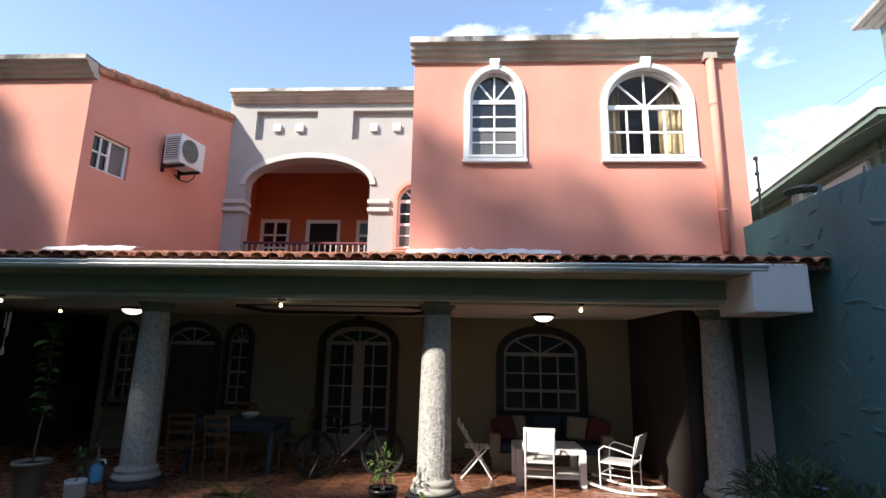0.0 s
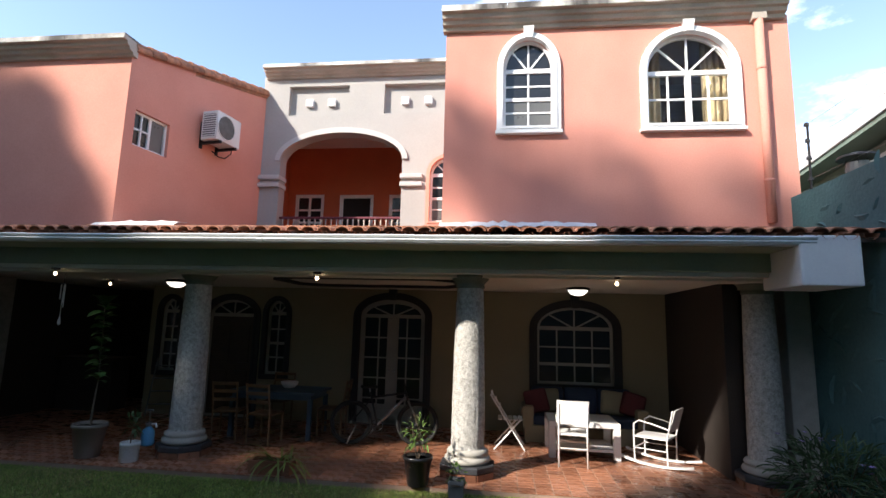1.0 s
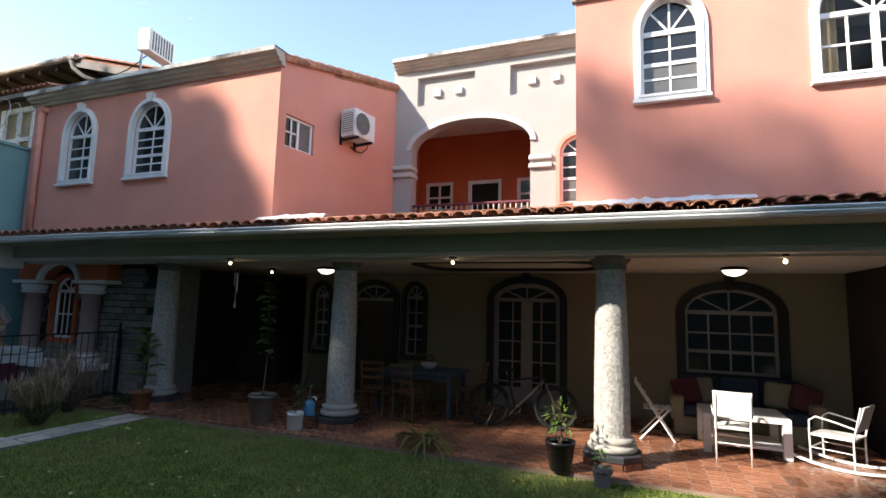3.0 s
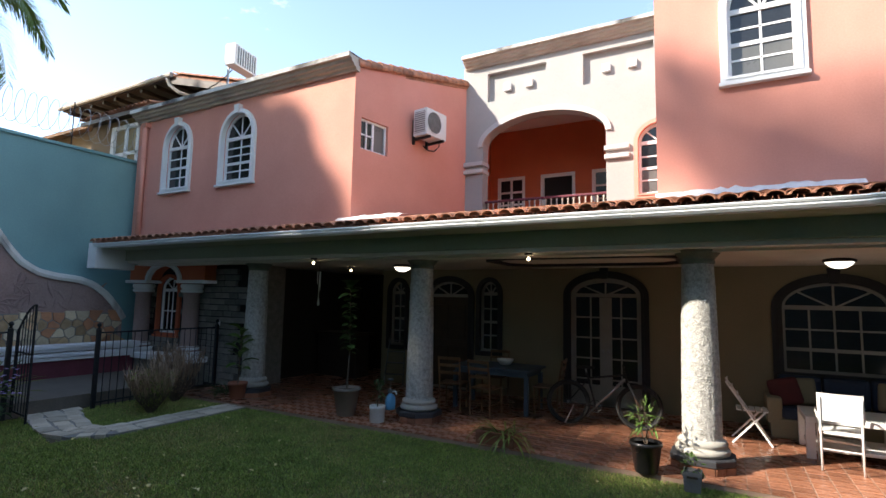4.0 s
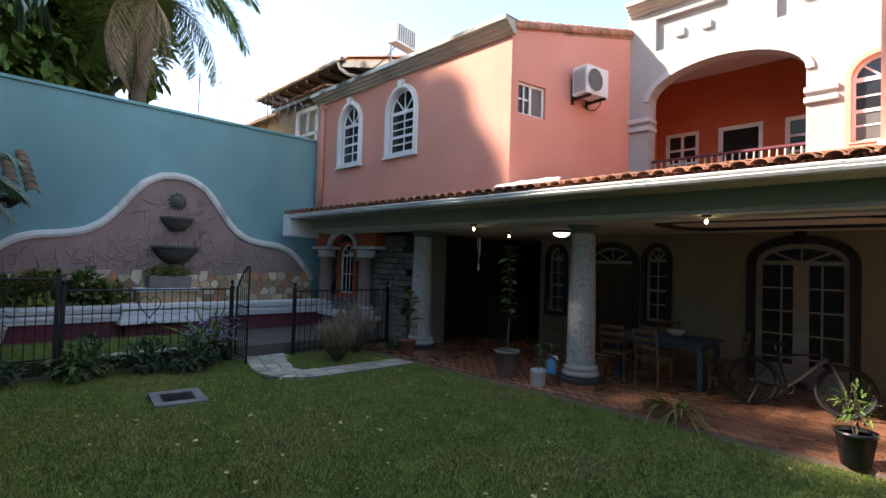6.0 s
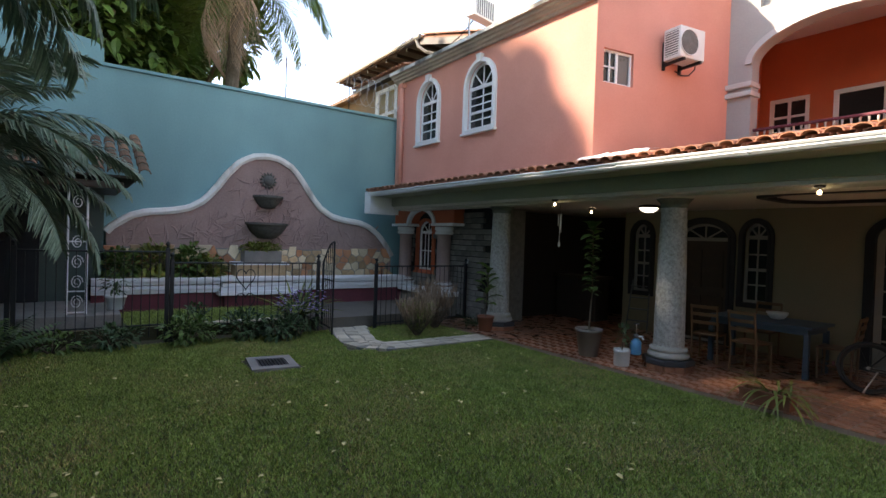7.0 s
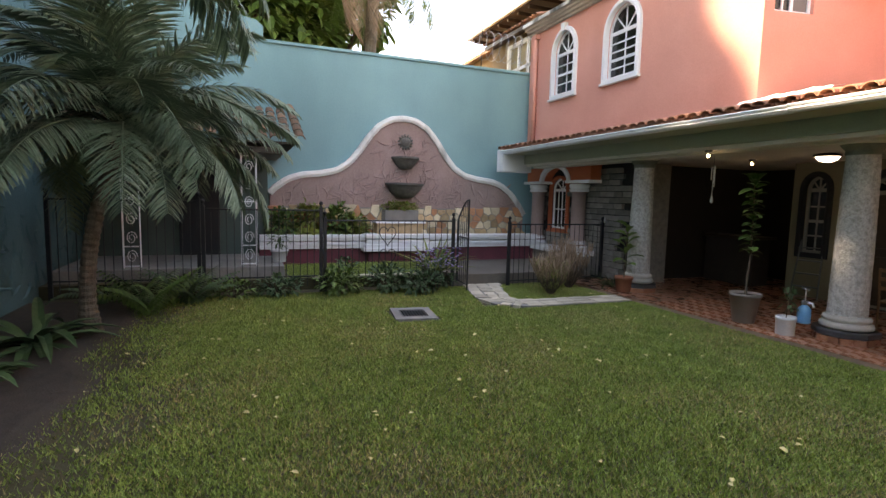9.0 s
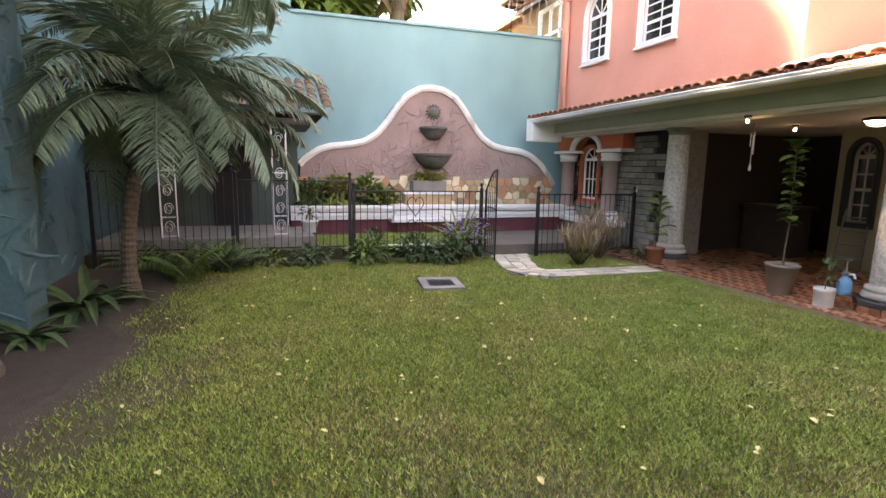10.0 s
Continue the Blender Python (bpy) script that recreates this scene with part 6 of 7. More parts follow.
for u in (0.1, 0.7):
    part("stand_leg", boxm(u, u + 0.04, -0.04 if u < 0.4 else -0.3, 0.0 if u < 0.4 else -0.26, -1.15, 0.0), STEEL, rac)
part("power_cable", tube(bmesh.new(), [(0.3, -0.02, 0.05), (0.25, 0.15, -0.15), (0.2, 0.4, -0.35), (0.3, 0.8, -0.4), (0.3, 1.3, -0.7)], 0.014, 6), IRON, rac)

# tiles along the gable rake
rake = thing("roof_rake", "row of clay tiles capping the gable edge", "roof", kind="structure")
for i in range(12):
    u = 0.02 + i * 0.292
    m = SIDE @ pose(u, 0.03, 6.31 + u * 0.231) @ pose(0, 0, 0, 0, -13.0, 0) @ pose(0, 0, 0, 0, 0, -90)
    share("roof_tile", tile_a, rake, m @ Matrix.Diagonal((1.05, 0.72, 1.2, 1)))
    share("roof_tile", tile_a, rake, SIDE @ pose(u, -0.02, 6.29 + u * 0.231) @ pose(0, 0, 0, 0, -13.0, 0) @ pose(0, 0, 0, 0, 0, -90) @ pose(0, 0, 0, 0, 70, 0) @ Matrix.Diagonal((0.8, 0.72, 0.7, 1)))

for x, y, z0, z1, mat, lab in ((4.2, BY - 0.07, 3.5, 6.6, PINK, "salmon painted downpipe on the upper wall"), (-11.98, WY - 0.07, 3.3, 6.0, PINK, "salmon painted downpipe at the wing end")):
    dp = thing("downpipe", lab, "downpipe", pose(x, y, 0))
    part("pipe", tube(bmesh.new(), [(0, 0, z0), (0, 0, z1)], 0.062 if x > 0 else 0.06, 14), mat, dp, smooth=True)
    part("pipe_head", boxm(-0.1, 0.1, -0.06, 0.08, z1 - 0.02, z1 + 0.09, 0.01), CORNICE if x > 0 else PINK, dp)
    for z in (z0 + 0.6, z1 - 0.8):
        part("pipe_clip", lathe(bmesh.new(), [(0.06, z), (0.072, z), (0.072, z + 0.03), (0.06, z + 0.03)], 14), mat, dp)

bal = thing("balcony_railing", "low balcony railing with a dark handrail and pale balusters", "railing", pose(0, GY + 0.16, 0))
part("handrail", boxm(-4.53, -1.76, -0.04, 0.04, 4.2, 4.25, 0.01), MAROON, bal)
part("bottom_rail", boxm(-4.53, -1.76, -0.04, 0.04, 3.5, 3.55, 0.01), MAROON, bal)
for i in range(22):
    x = -4.45 + i * 0.124
    part("baluster", lathe(bmesh.new(), [(0.02, 3.55), (0.03, 3.7), (0.018, 3.85), (0.03, 4.0), (0.016, 4.12), (0.022, 4.2)], 8, at=(x, 0, 0)), CORNICE, bal, smooth=True)

# ---- porch lamps ----
def spot(x, y, label="small ceiling spot with a lit bulb"):
    t = thing("ceiling_spot", label, "ceiling spot", pose(x, y, 2.62), "porch ceiling spots")
    part("base", lathe(bmesh.new(), [(0.05, -0.025), (0.055, -0.02), (0.055, 0)], 14), DARKTRIM, t)
    part("arm", tube(bmesh.new(), [(0, 0, -0.02), (0, 0, -0.06)], 0.008, 6), STEEL, t)
    part("bulb", lathe(bmesh.new(), [(0.004, -0.11), (0.018, -0.104), (0.025, -0.09), (0.021, -0.07), (0.012, -0.055)], 12), BULB, t, smooth=True)


for x, y in ((-2.07, 1.47), (1.9, 1.6), (-5.9, 1.36), (-6.65, 3.3), (-7.1, 5.6)):
    spot(x, y)


def bowl(x, y):
    t = thing("ceiling_bowl_lamp", "lit white glass bowl lamp with a dark rim", "ceiling lamp", pose(x, y, 2.62), "porch bowl lamps")
    part("rim", lathe(bmesh.new(), [(0.17, -0.05), (0.19, -0.045), (0.19, -0.02), (0.12, 0.0)], 24), DARKTRIM, t)
    part("bowl", lathe(bmesh.new(), [(0.02, -0.135), (0.08, -0.125), (0.13, -0.095), (0.165, -0.05)], 24), LAMPGLASS, t, "lit milk-glass bowl", smooth=True)


bowl(1.66, 3.38)
bowl(-5.25, 3.15)
pend = thing("wind_chime", "hanging chime of thin white tubes under the porch ceiling", "wind chime", pose(-6.25, 1.9, 2.62))
part("cord", tube(bmesh.new(), [(0, 0, 0), (0, 0, -0.25)], 0.003, 4), IRON, pend)
for k in range(3):
    part("chime_tube", tube(bmesh.new(), [(0.03 * math.cos(k * 2.1), 0.03 * math.sin(k * 2.1), -0.2), (0.03 * math.cos(k * 2.1), 0.03 * math.sin(k * 2.1), -0.55 + 0.06 * k)], 0.008, 6), WHITE_METAL, pend)
part("striker", lathe(bmesh.new(), [(0.006, -0.82), (0.024, -0.8), (0.02, -0.74), (0.006, -0.68), (0.002, -0.2)], 10), WHITE_METAL, pend)

# ---- porch furniture ----
ch = thing("garden_chair", "white metal armchair with a solid woven back, in sunlight", "chair", pose(1.45, 2.6, PZ, 0, 0, -6) @ Matrix.Diagonal((0.88, 0.92, 1, 1)))
LEGS = ((-0.22, -0.24), (0.22, -0.24), (-0.24, 0.26), (0.24, 0.26))
for x, y in LEGS[:2]:
    part("rear_leg", tube(bmesh.new(), [(x, y, 0), (x, y - 0.01, 0.43), (x * 1.02, y - 0.06, 0.86)], 0.014, 8), WHITE_METAL, ch, smooth=True)
for x, y in LEGS[2:]:
    part("front_leg", tube(bmesh.new(), [(x, y, 0), (x * 1.04, y - 0.02, 0.45), (x * 1.1, y - 0.04, 0.62), (x * 1.1, y - 0.1, 0.66), (x * 1.1, -0.1, 0.65), (x * 1.0, -0.26, 0.6)], 0.013, 8), WHITE_METAL, ch, smooth=True)
part("seat", boxm(-0.24, 0.24, -0.24, 0.26, 0.42, 0.45, 0.012), WHITE_METAL, ch, "white woven seat")
bm = bmesh.new()
n = 10
for i in range(n):
    a0, a1 = -0.25 + 0.5 * i / n, -0.25 + 0.5 * (i + 1) / n
    f = lambda a: -0.31 + 0.0 + 0.5 * a * a
    vv = [bm.verts.new(c) for c in ((a0, f(a0) + 0.03, 0.58), (a1, f(a1) + 0.03, 0.58), (a1, f(a1), 0.9), (a0, f(a0), 0.9))]
    bm.faces.new(vv)
ext = bmesh.ops.extrude_face_region(bm, geom=list(bm.faces))
bmesh.ops.translate(bm, vec=(0, 0.022, 0), verts=[v for v in ext["geom"] if isinstance(v, bmesh.types.BMVert)])
bmesh.ops.remove_doubles(bm, verts=bm.verts, dist=0.0005)
part("backrest", bm, WHITE_METAL, ch, "curved white woven backrest")
for z, y in ((0.25, -0.24), (0.25, 0.25)):
    part("stretcher", tube(bmesh.new(), [(-0.23, y, z), (0.23, y, z)], 0.009, 6), WHITE_METAL, ch)
part("stretcher", tube(bmesh.new(), [(-0.22, -0.24, 0.36), (0.23, 0.25, 0.25)], 0.009, 6), WHITE_METAL, ch)

rk = thing("rocking_chair", "white metal rocking chair with a woven back", "rocking chair", pose(2.68, 2.9, PZ, 0, 0, 58) @ Matrix.Scale(0.9, 4))
for s in (-0.26, 0.26):
    pts = [(s, -0.62 + 1.2 * i / 14, 0.02 + 0.32 * ((i / 14 - 0.45) ** 2)) for i in range(15)]
    bm = bmesh.new()
    prev = None
    for x, y, z in pts:
        sec = [bm.verts.new((x + dx, y, z + dz)) for dx, dz in ((-0.03, -0.014), (0.03, -0.014), (0.03, 0.016), (-0.03, 0.016))]
        if prev:
            for k in range(4):
                bm.faces.new((prev[k], prev[(k + 1) % 4], sec[(k + 1) % 4], sec[k]))
        else:
            bm.faces.new(sec[::-1])
        prev = sec
    bm.faces.new(prev)
    part("rocker", bm, WHITE_METAL, rk, "curved white rocker")
    part("rear_leg", tube(bmesh.new(), [(s, -0.24, 0.04), (s, -0.24, 0.42), (s, -0.34, 0.88)], 0.013, 8), WHITE_METAL, rk)
    part("front_leg", tube(bmesh.new(), [(s, 0.26, 0.04), (s, 0.27, 0.45), (s * 1.05, 0.26, 0.62), (s * 1.05, 0.18, 0.68), (s * 1.05, -0.05, 0.64), (s, -0.28, 0.58)], 0.013, 8), WHITE_METAL, rk)
    part("side_stretcher", tube(bmesh.new(), [(s, -0.24, 0.25), (s, 0.26, 0.25)], 0.009, 6), WHITE_METAL, rk)
part("seat", boxm(-0.26, 0.26, -0.25, 0.27, 0.41, 0.44, 0.012), WHITE_METAL, rk, "white woven seat")
part("backrest", box(bmesh.new(), -0.25, 0.25, -0.012, 0.012, 0.0, 0.36, 0.008, m=pose(0, -0.27, 0.54, 16)), PLASTIC, rk, "pale woven backrest")
part("stretcher", tube(bmesh.new(), [(-0.26, 0.26, 0.25), (0.26, 0.26, 0.25)], 0.009, 6), WHITE_METAL, rk)
ct = thing("coffee_table", "low white wooden coffee table with a lower shelf", "coffee table", pose(1.66, 3.3, PZ))
part("tabletop", boxm(-0.52, 0.52, -0.42, 0.42, 0.45, 0.52, 0.008), WHITE_METAL, ct)
for x in (-0.47, 0.47):
    for y in (-0.37, 0.37):
        part("leg", boxm(x - 0.05, x + 0.05, y - 0.05, y + 0.05, 0, 0.45, 0.006), WHITE_METAL, ct)
part("shelf", boxm(-0.47, 0.47, -0.37, 0.37, 0.1, 0.14, 0.006), WHITE_METAL, ct)
fc = thing("folding_chair", "white slatted folding chair seen edge on", "folding chair", pose(0.52, 3.42, PZ))
for y in (-0.2, 0.2):
    part("long_leg", box(bmesh.new(), -0.012, 0.012, y - 0.012, y + 0.012, 0, 1.0, 0.003, m=pose(0.28, 0, 0, 0, -33 + 0, 0)), WHITE_METAL, fc)
    part("short_leg", box(bmesh.new(), -0.012, 0.012, y - 0.012, y + 0.012, 0, 0.62, 0.003, m=pose(-0.2, 0, 0, 0, 42, 0)), WHITE_METAL, fc)
for k in range(5):
    part("seat_slat", boxm(-0.14 + 0.08 * k, -0.075 + 0.08 * k, -0.19, 0.19, 0.445, 0.46), WHITE_METAL, fc)
for k in range(3):
    z = 0.6 + 0.1 * k
    xx = 0.28 - math.tan(radians(33)) * z
    part("back_slat", boxm(xx - 0.01, xx + 0.005, -0.2, 0.2, z, z + 0.06), WHITE_METAL, fc)

so = thing("sofa", "navy upholstered sofa against the porch wall", "sofa", pose(1.82, 4.2, PZ))
part("frame", boxm(-1.0, 1.0, -0.35, 0.38, 0.0, 0.28, 0.03), SHADED_CREAM, so)
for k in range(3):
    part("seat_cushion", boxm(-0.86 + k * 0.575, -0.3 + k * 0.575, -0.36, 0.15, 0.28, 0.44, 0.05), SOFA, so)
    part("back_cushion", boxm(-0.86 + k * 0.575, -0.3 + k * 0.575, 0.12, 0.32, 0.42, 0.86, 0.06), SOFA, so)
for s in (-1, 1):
    part("armrest", boxm(s * 0.94 - 0.1, s * 0.94 + 0.1, -0.35, 0.35, 0.2, 0.58, 0.05), SHADED_CREAM, so)
for x, mat, lab, a in ((1.08, CUSHION, "dark red scatter cushion leaning on the sofa", -14), (2.6, CUSHION, "dark red scatter cushion leaning on the sofa arm", 16), (2.32, SHADED_CREAM, "cream scatter cushion on the sofa", 6), (1.25, SHADED_CREAM, "cream scatter cushion at the sofa end", -4)):
    bm = boxm(-0.2, 0.2, -0.06, 0.06, 0, 0.4, 0.055)
    solid("scatter_cushion", place(bm, pose(x, 4.18 - (0.12 if mat is CUSHION else 0), PZ + 0.45, -14, a, 0)), mat, lab, "cushion", smooth=True)

dt = thing("dining_table", "blue-grey painted wooden dining table in the shade", "dining table", pose(-3.35, 3.5, PZ))
part("tabletop", boxm(-0.75, 0.75, -0.45, 0.45, 0.71, 0.75, 0.008), BLUEWOOD, dt)
part("apron", boxm(-0.68, 0.68, -0.38, 0.38, 0.62, 0.71), BLUEWOOD, dt)
for x in (-0.67, 0.67):
    for y in (-0.37, 0.37):
        part("leg", boxm(x - 0.035, x + 0.035, y - 0.035, y + 0.035, 0, 0.64, 0.005), BLUEWOOD, dt)


def dining_chair():
    c = thing("dining_chair", "honey wooden dining chair with a slatted back", "chair", Matrix.Identity(4), "chairs round the dining table")
    part("seat", boxm(-0.21, 0.21, -0.2, 0.22, 0.43, 0.46, 0.01), WOOD, c)
    for x in (-0.19, 0.19):
        part("rear_leg", tube(bmesh.new(), [(x, -0.19, 0), (x, -0.2, 0.45), (x, -0.28, 0.92)], 0.017, 6), WOOD, c)
        part("front_leg", tube(bmesh.new(), [(x, 0.2, 0), (x, 0.2, 0.44)], 0.017, 6), WOOD, c)
        part("side_rung", tube(bmesh.new(), [(x, -0.19, 0.2), (x, 0.2, 0.2)], 0.009, 6), WOOD, c)
    for z in (0.62, 0.75, 0.87):
        part("back_slat", boxm(-0.18, 0.18, -0.26 - (z - 0.62) * 0.15, -0.245 - (z - 0.62) * 0.15, z, z + 0.05), WOOD, c)
    part("front_rung", tube(bmesh.new(), [(-0.19, 0.2, 0.25), (0.19, 0.2, 0.25)], 0.009, 6), WOOD, c)
    return c


dc = dining_chair()
dc.matrix_basis = pose(-4.0, 3.0, PZ, 0, 0, 10)
for x, y, a in ((-3.3, 2.85, -6), (-2.45, 3.6, 95), (-3.7, 4.2, 182)):
    copy_thing(dc, pose(x, y, PZ, 0, 0, a))
bw = bmesh.new()
lathe(bw, [(0.05, 0), (0.09, 0.01), (0.14, 0.07), (0.15, 0.11), (0.14, 0.11), (0.1, 0.05), (0.02, 0.03)], 20, at=(-3.25, 3.6, PZ + 0.75))
solid("fruit_bowl", bw, POT_WHITE, "pale round bowl on the dining table", "bowl", smooth=True)

# bicycle
bk = thing("bicycle", "dark mountain bicycle with silver tubes leaning by the doors", "bicycle", pose(-1.95, 3.02, PZ, -8, 0, 8))
RWH = 0.335


def wheel(x):
    w = part("wheel", tube(bmesh.new(), [(x + (RWH - 0.02) * math.cos(a), 0, RWH + (RWH - 0.02) * math.sin(a)) for a in [2 * math.pi * i / 36 for i in range(36)]], 0.026, 8, True), RUBBER, bk, "black knobbly tyre", smooth=True)
    part("rim", tube(bmesh.new(), [(x + (RWH - 0.055) * math.cos(a), 0, RWH + (RWH - 0.055) * math.sin(a)) for a in [2 * math.pi * i / 36 for i in range(36)]], 0.012, 6, True), IRON, w)
    bm = bmesh.new()
    for i in range(16):
        a = 2 * math.pi * i / 16
        tube(bm, [(x, 0.02 * (-1) ** i, RWH), (x + (RWH - 0.06) * math.cos(a), 0, RWH + (RWH - 0.06) * math.sin(a))], 0.0018, 3)
    part("spoke_set", bm, ACFIN, w)
    part("hub", tube(bmesh.new(), [(x, -0.05, RWH), (x, 0.05, RWH)], 0.02, 10), STEEL, w)


wheel(0.0)
wheel(1.06)
for a, b, rr, mat, nm in (((0.42, 0, 0.3), (0.86, 0, 0.74), 0.021, STEEL, "down_tube"), ((0.3, 0, 0.72), (0.84, 0, 0.8), 0.017, IRON, "top_tube"), ((0.42, 0, 0.3), (0.28, 0, 0.8), 0.016, IRON, "seat_tube"), ((0, 0.04, RWH), (0.42, 0.03, 0.3), 0.01, IRON, "chainstay"), ((0, -0.04, RWH), (0.42, -0.03, 0.3), 0.01, IRON, "chainstay"), ((0, 0.04, RWH), (0.3, 0.02, 0.7), 0.009, IRON, "seatstay"), ((0.84, 0, 0.85), (0.9, 0, 0.66), 0.02, IRON, "head_tube"), ((0.9, 0.06, 0.68), (1.06, 0.06, RWH), 0.016, STEEL, "fork_leg"), ((0.9, -0.06, 0.68), (1.06, -0.06, RWH), 0.016, STEEL, "fork_leg"), ((0.84, -0.3, 0.93), (0.84, 0.3, 0.93), 0.013, IRON, "handlebar"), ((0.84, 0, 0.85), (0.84, 0, 0.93), 0.015, IRON, "stem"), ((0.42, -0.08, 0.3), (0.3, -0.08, 0.14), 0.011, IRON, "crank"), ((0.1, -0.1, 0.3), (-0.02, -0.2, 0.02), 0.012, STEEL, "kickstand")):
    part(nm, tube(bmesh.new(), [a, b], rr, 10), mat, bk, smooth=True)
part("saddle", box(bmesh.new(), -0.12, 0.16, -0.06, 0.06, 0, 0.05, 0.02, m=pose(0.24, 0, 0.86)), RUBBER, bk)
part("seat_post", tube(bmesh.new(), [(0.28, 0, 0.78), (0.265, 0, 0.88)], 0.012, 8), STEEL, bk)
part("chainring", tube(bmesh.new(), [(0.42 + 0.09 * math.cos(a), -0.05, 0.3 + 0.09 * math.sin(a)) for a in [2 * math.pi * i / 20 for i in range(20)]], 0.006, 5, True), IRON, bk)
for y in (-0.3, 0.3):
    part("grip", tube(bmesh.new(), [(0.84, y * 0.72, 0.93), (0.84, y * 1.05, 0.93)], 0.018, 8), RUBBER, bk)
part("reflector", boxm(-0.38, -0.36, -0.03, 0.03, 0.3, 0.36), CUSHION, bk)

# bar counter in the dark corner
bar = thing("bar_counter", "dark stone-faced bar counter with a wooden top", "bar counter", pose(-8.1, 4.9, PZ))
part("bar_front", boxm(-0.6, 0.6, -0.25, 0.25, 0, 1.0), DARK_SHADED_WALL, bar)
part("bar_top", boxm(-0.68, 0.68, -0.33, 0.33, 1.0, 1.06, 0.01), WOODDARK, bar)
# ladder metal toned down to give the shade of the corner
ldr = thing("step_ladder", "folded metal step ladder, toned dark for the unlit corner it leans in", "step ladder", pose(-6.3, 4.6, PZ, 0, 0, 20))
for x in (-0.22, 0.22):
    part("ladder_rail", tube(bmesh.new(), [(x, -0.25, 0), (x * 0.8, 0.1, 1.1)], 0.016, 6), ACFIN, ldr)
    part("ladder_prop", tube(bmesh.new(), [(x, 0.35, 0), (x * 0.8, 0.12, 1.05)], 0.014, 6), ACFIN, ldr)
for k in range(4):
    z = 0.22 + 0.24 * k
    part("tread", boxm(-0.2, 0.2, -0.25 + z * 0.32 - 0.05, -0.25 + z * 0.32 + 0.05, z, z + 0.02), ACFIN, ldr)

# ---- beyond the boundary walls ----
nb = thing("neighbour_house", "sage green neighbouring house with a broad white eave", "house", pose(6.6, 2.3, 0, 0, 0, -8.4))
part("wall", place(plate(rect(-9.0, -0.35, 0, 5.6), [rect(-3.1, -1.35, 4.4, 5.3)], 0.2), pose(0.55, 0, 0, 0, 0, -90)), NEIGH_GREEN, nb)
part("front_wall", boxm(0.76, 4.5, 0.35, 0.55, 0, 5.6), NEIGH_GREEN, nb)
part("pilaster", boxm(0.5, 0.62, 0.95, 1.12, 0, 5.6), NEIGH_GREEN, nb)
part("eave", boxm(-0.07, 4.5, -0.1, 9.2, 5.7, 6.03, 0.02), WHITE, nb, "broad white concrete eave")
part("soffit", boxm(-0.03, 4.5, -0.06, 9.1, 5.6, 5.7), NEIGH_GREEN, nb)
nwin = part("window", place(ring(rect(-3.15, -1.3, 4.35, 5.35), rect(-3.0, -1.45, 4.5, 5.2), 0.1), pose(0.48, 0, 0, 0, 0, -90)), WHITE, nb, "white sliding window")
for k in range(4):
    part("pane", place(boxm(-2.98 + 0.385 * k, -2.63 + 0.385 * k, 0.04, 0.05, 4.5, 5.2), pose(0.48, 0, 0, 0, 0, -90)), GLASS, nwin)
    if k:
        part("mullion", place(boxm(-3.02 + 0.385 * k, -2.98 + 0.385 * k, 0.02, 0.07, 4.5, 5.2), pose(0.48, 0, 0, 0, 0, -90)), WHITE, nwin)
# added dark sheet in place of the unlit room
part("dark_room_sheet", boxm(1.6, 1.7, 0.6, 9, 0, 5.5), UNLIT_ROOM, nb)
part("tower", boxm(1.21, 2.6, 0.4, 1.6, 6.0, 8.1), NEIGH_GREEN, nb, "sage green roof tower")
bm = bmesh.new()
for z, e in ((8.05, 0.07), (8.13, 0.18), (8.21, 0.3)):
    box(bm, 1.21 - e, 2.6 + e, 0.4 - e, 1.6 + e, z, z + 0.09, 0.01)
part("tower_cornice", bm, CORNICE, nb, "stepped brown tower cornice")
ef = thing("electric_fence_post", "dark fence post with insulators on the boundary wall", "fence post", pose(4.6, 2.08, 3.87))
part("rod", tube(bmesh.new(), [(0, 0, 0), (0, -0.02, 0.98)], 0.016, 6), IRON, ef)
for z in (0.15, 0.45, 0.7, 0.93):
    part("insulator", lathe(bmesh.new(), [(0.015, z), (0.035, z + 0.01), (0.03, z + 0.05), (0.015, z + 0.06)], 8), IRON, ef)
    part("wire", tube(bmesh.new(), [(0, 0, z + 0.03), (0, -9.5, z + 0.03)], 0.0025, 3), STEEL, ef)
vt = thing("roof_vent", "grey metal chimney vent with a conical cap", "vent", pose(4.68, 1.28, 3.6))
part("vent_pipe", lathe(bmesh.new(), [(0.12, 0), (0.12, 0.42), (0.115, 0.42)], 18), ACFIN, vt)
part("vent_cap", lathe(bmesh.new(), [(0.01, 0.56), (0.2, 0.5), (0.21, 0.47), (0.05, 0.48)], 18), IRON, vt)
for k in range(3):
    part("cap_strut", tube(bmesh.new(), [(0.11 * math.cos(k * 2.1), 0.11 * math.sin(k * 2.1), 0.35), (0.12 * math.cos(k * 2.1), 0.12 * math.sin(k * 2.1), 0.5)], 0.008, 5), IRON, vt)

# house behind the wing with overhanging tiled roofs
def slab_roof(x0, x1, y0, z0, y1, z1, t=0.1):
    bm = bmesh.new()
    v = [bm.verts.new(c) for c in ((x0, y0, z0), (x1, y0, z0), (x1, y1, z1), (x0, y1, z1))]
    bm.faces.new(v)
    ext = bmesh.ops.extrude_face_region(bm, geom=list(bm.faces))
    bmesh.ops.translate(bm, vec=(0, 0, -t), verts=[q for q in ext["geom"] if isinstance(q, bmesh.types.BMVert)])
    return bm


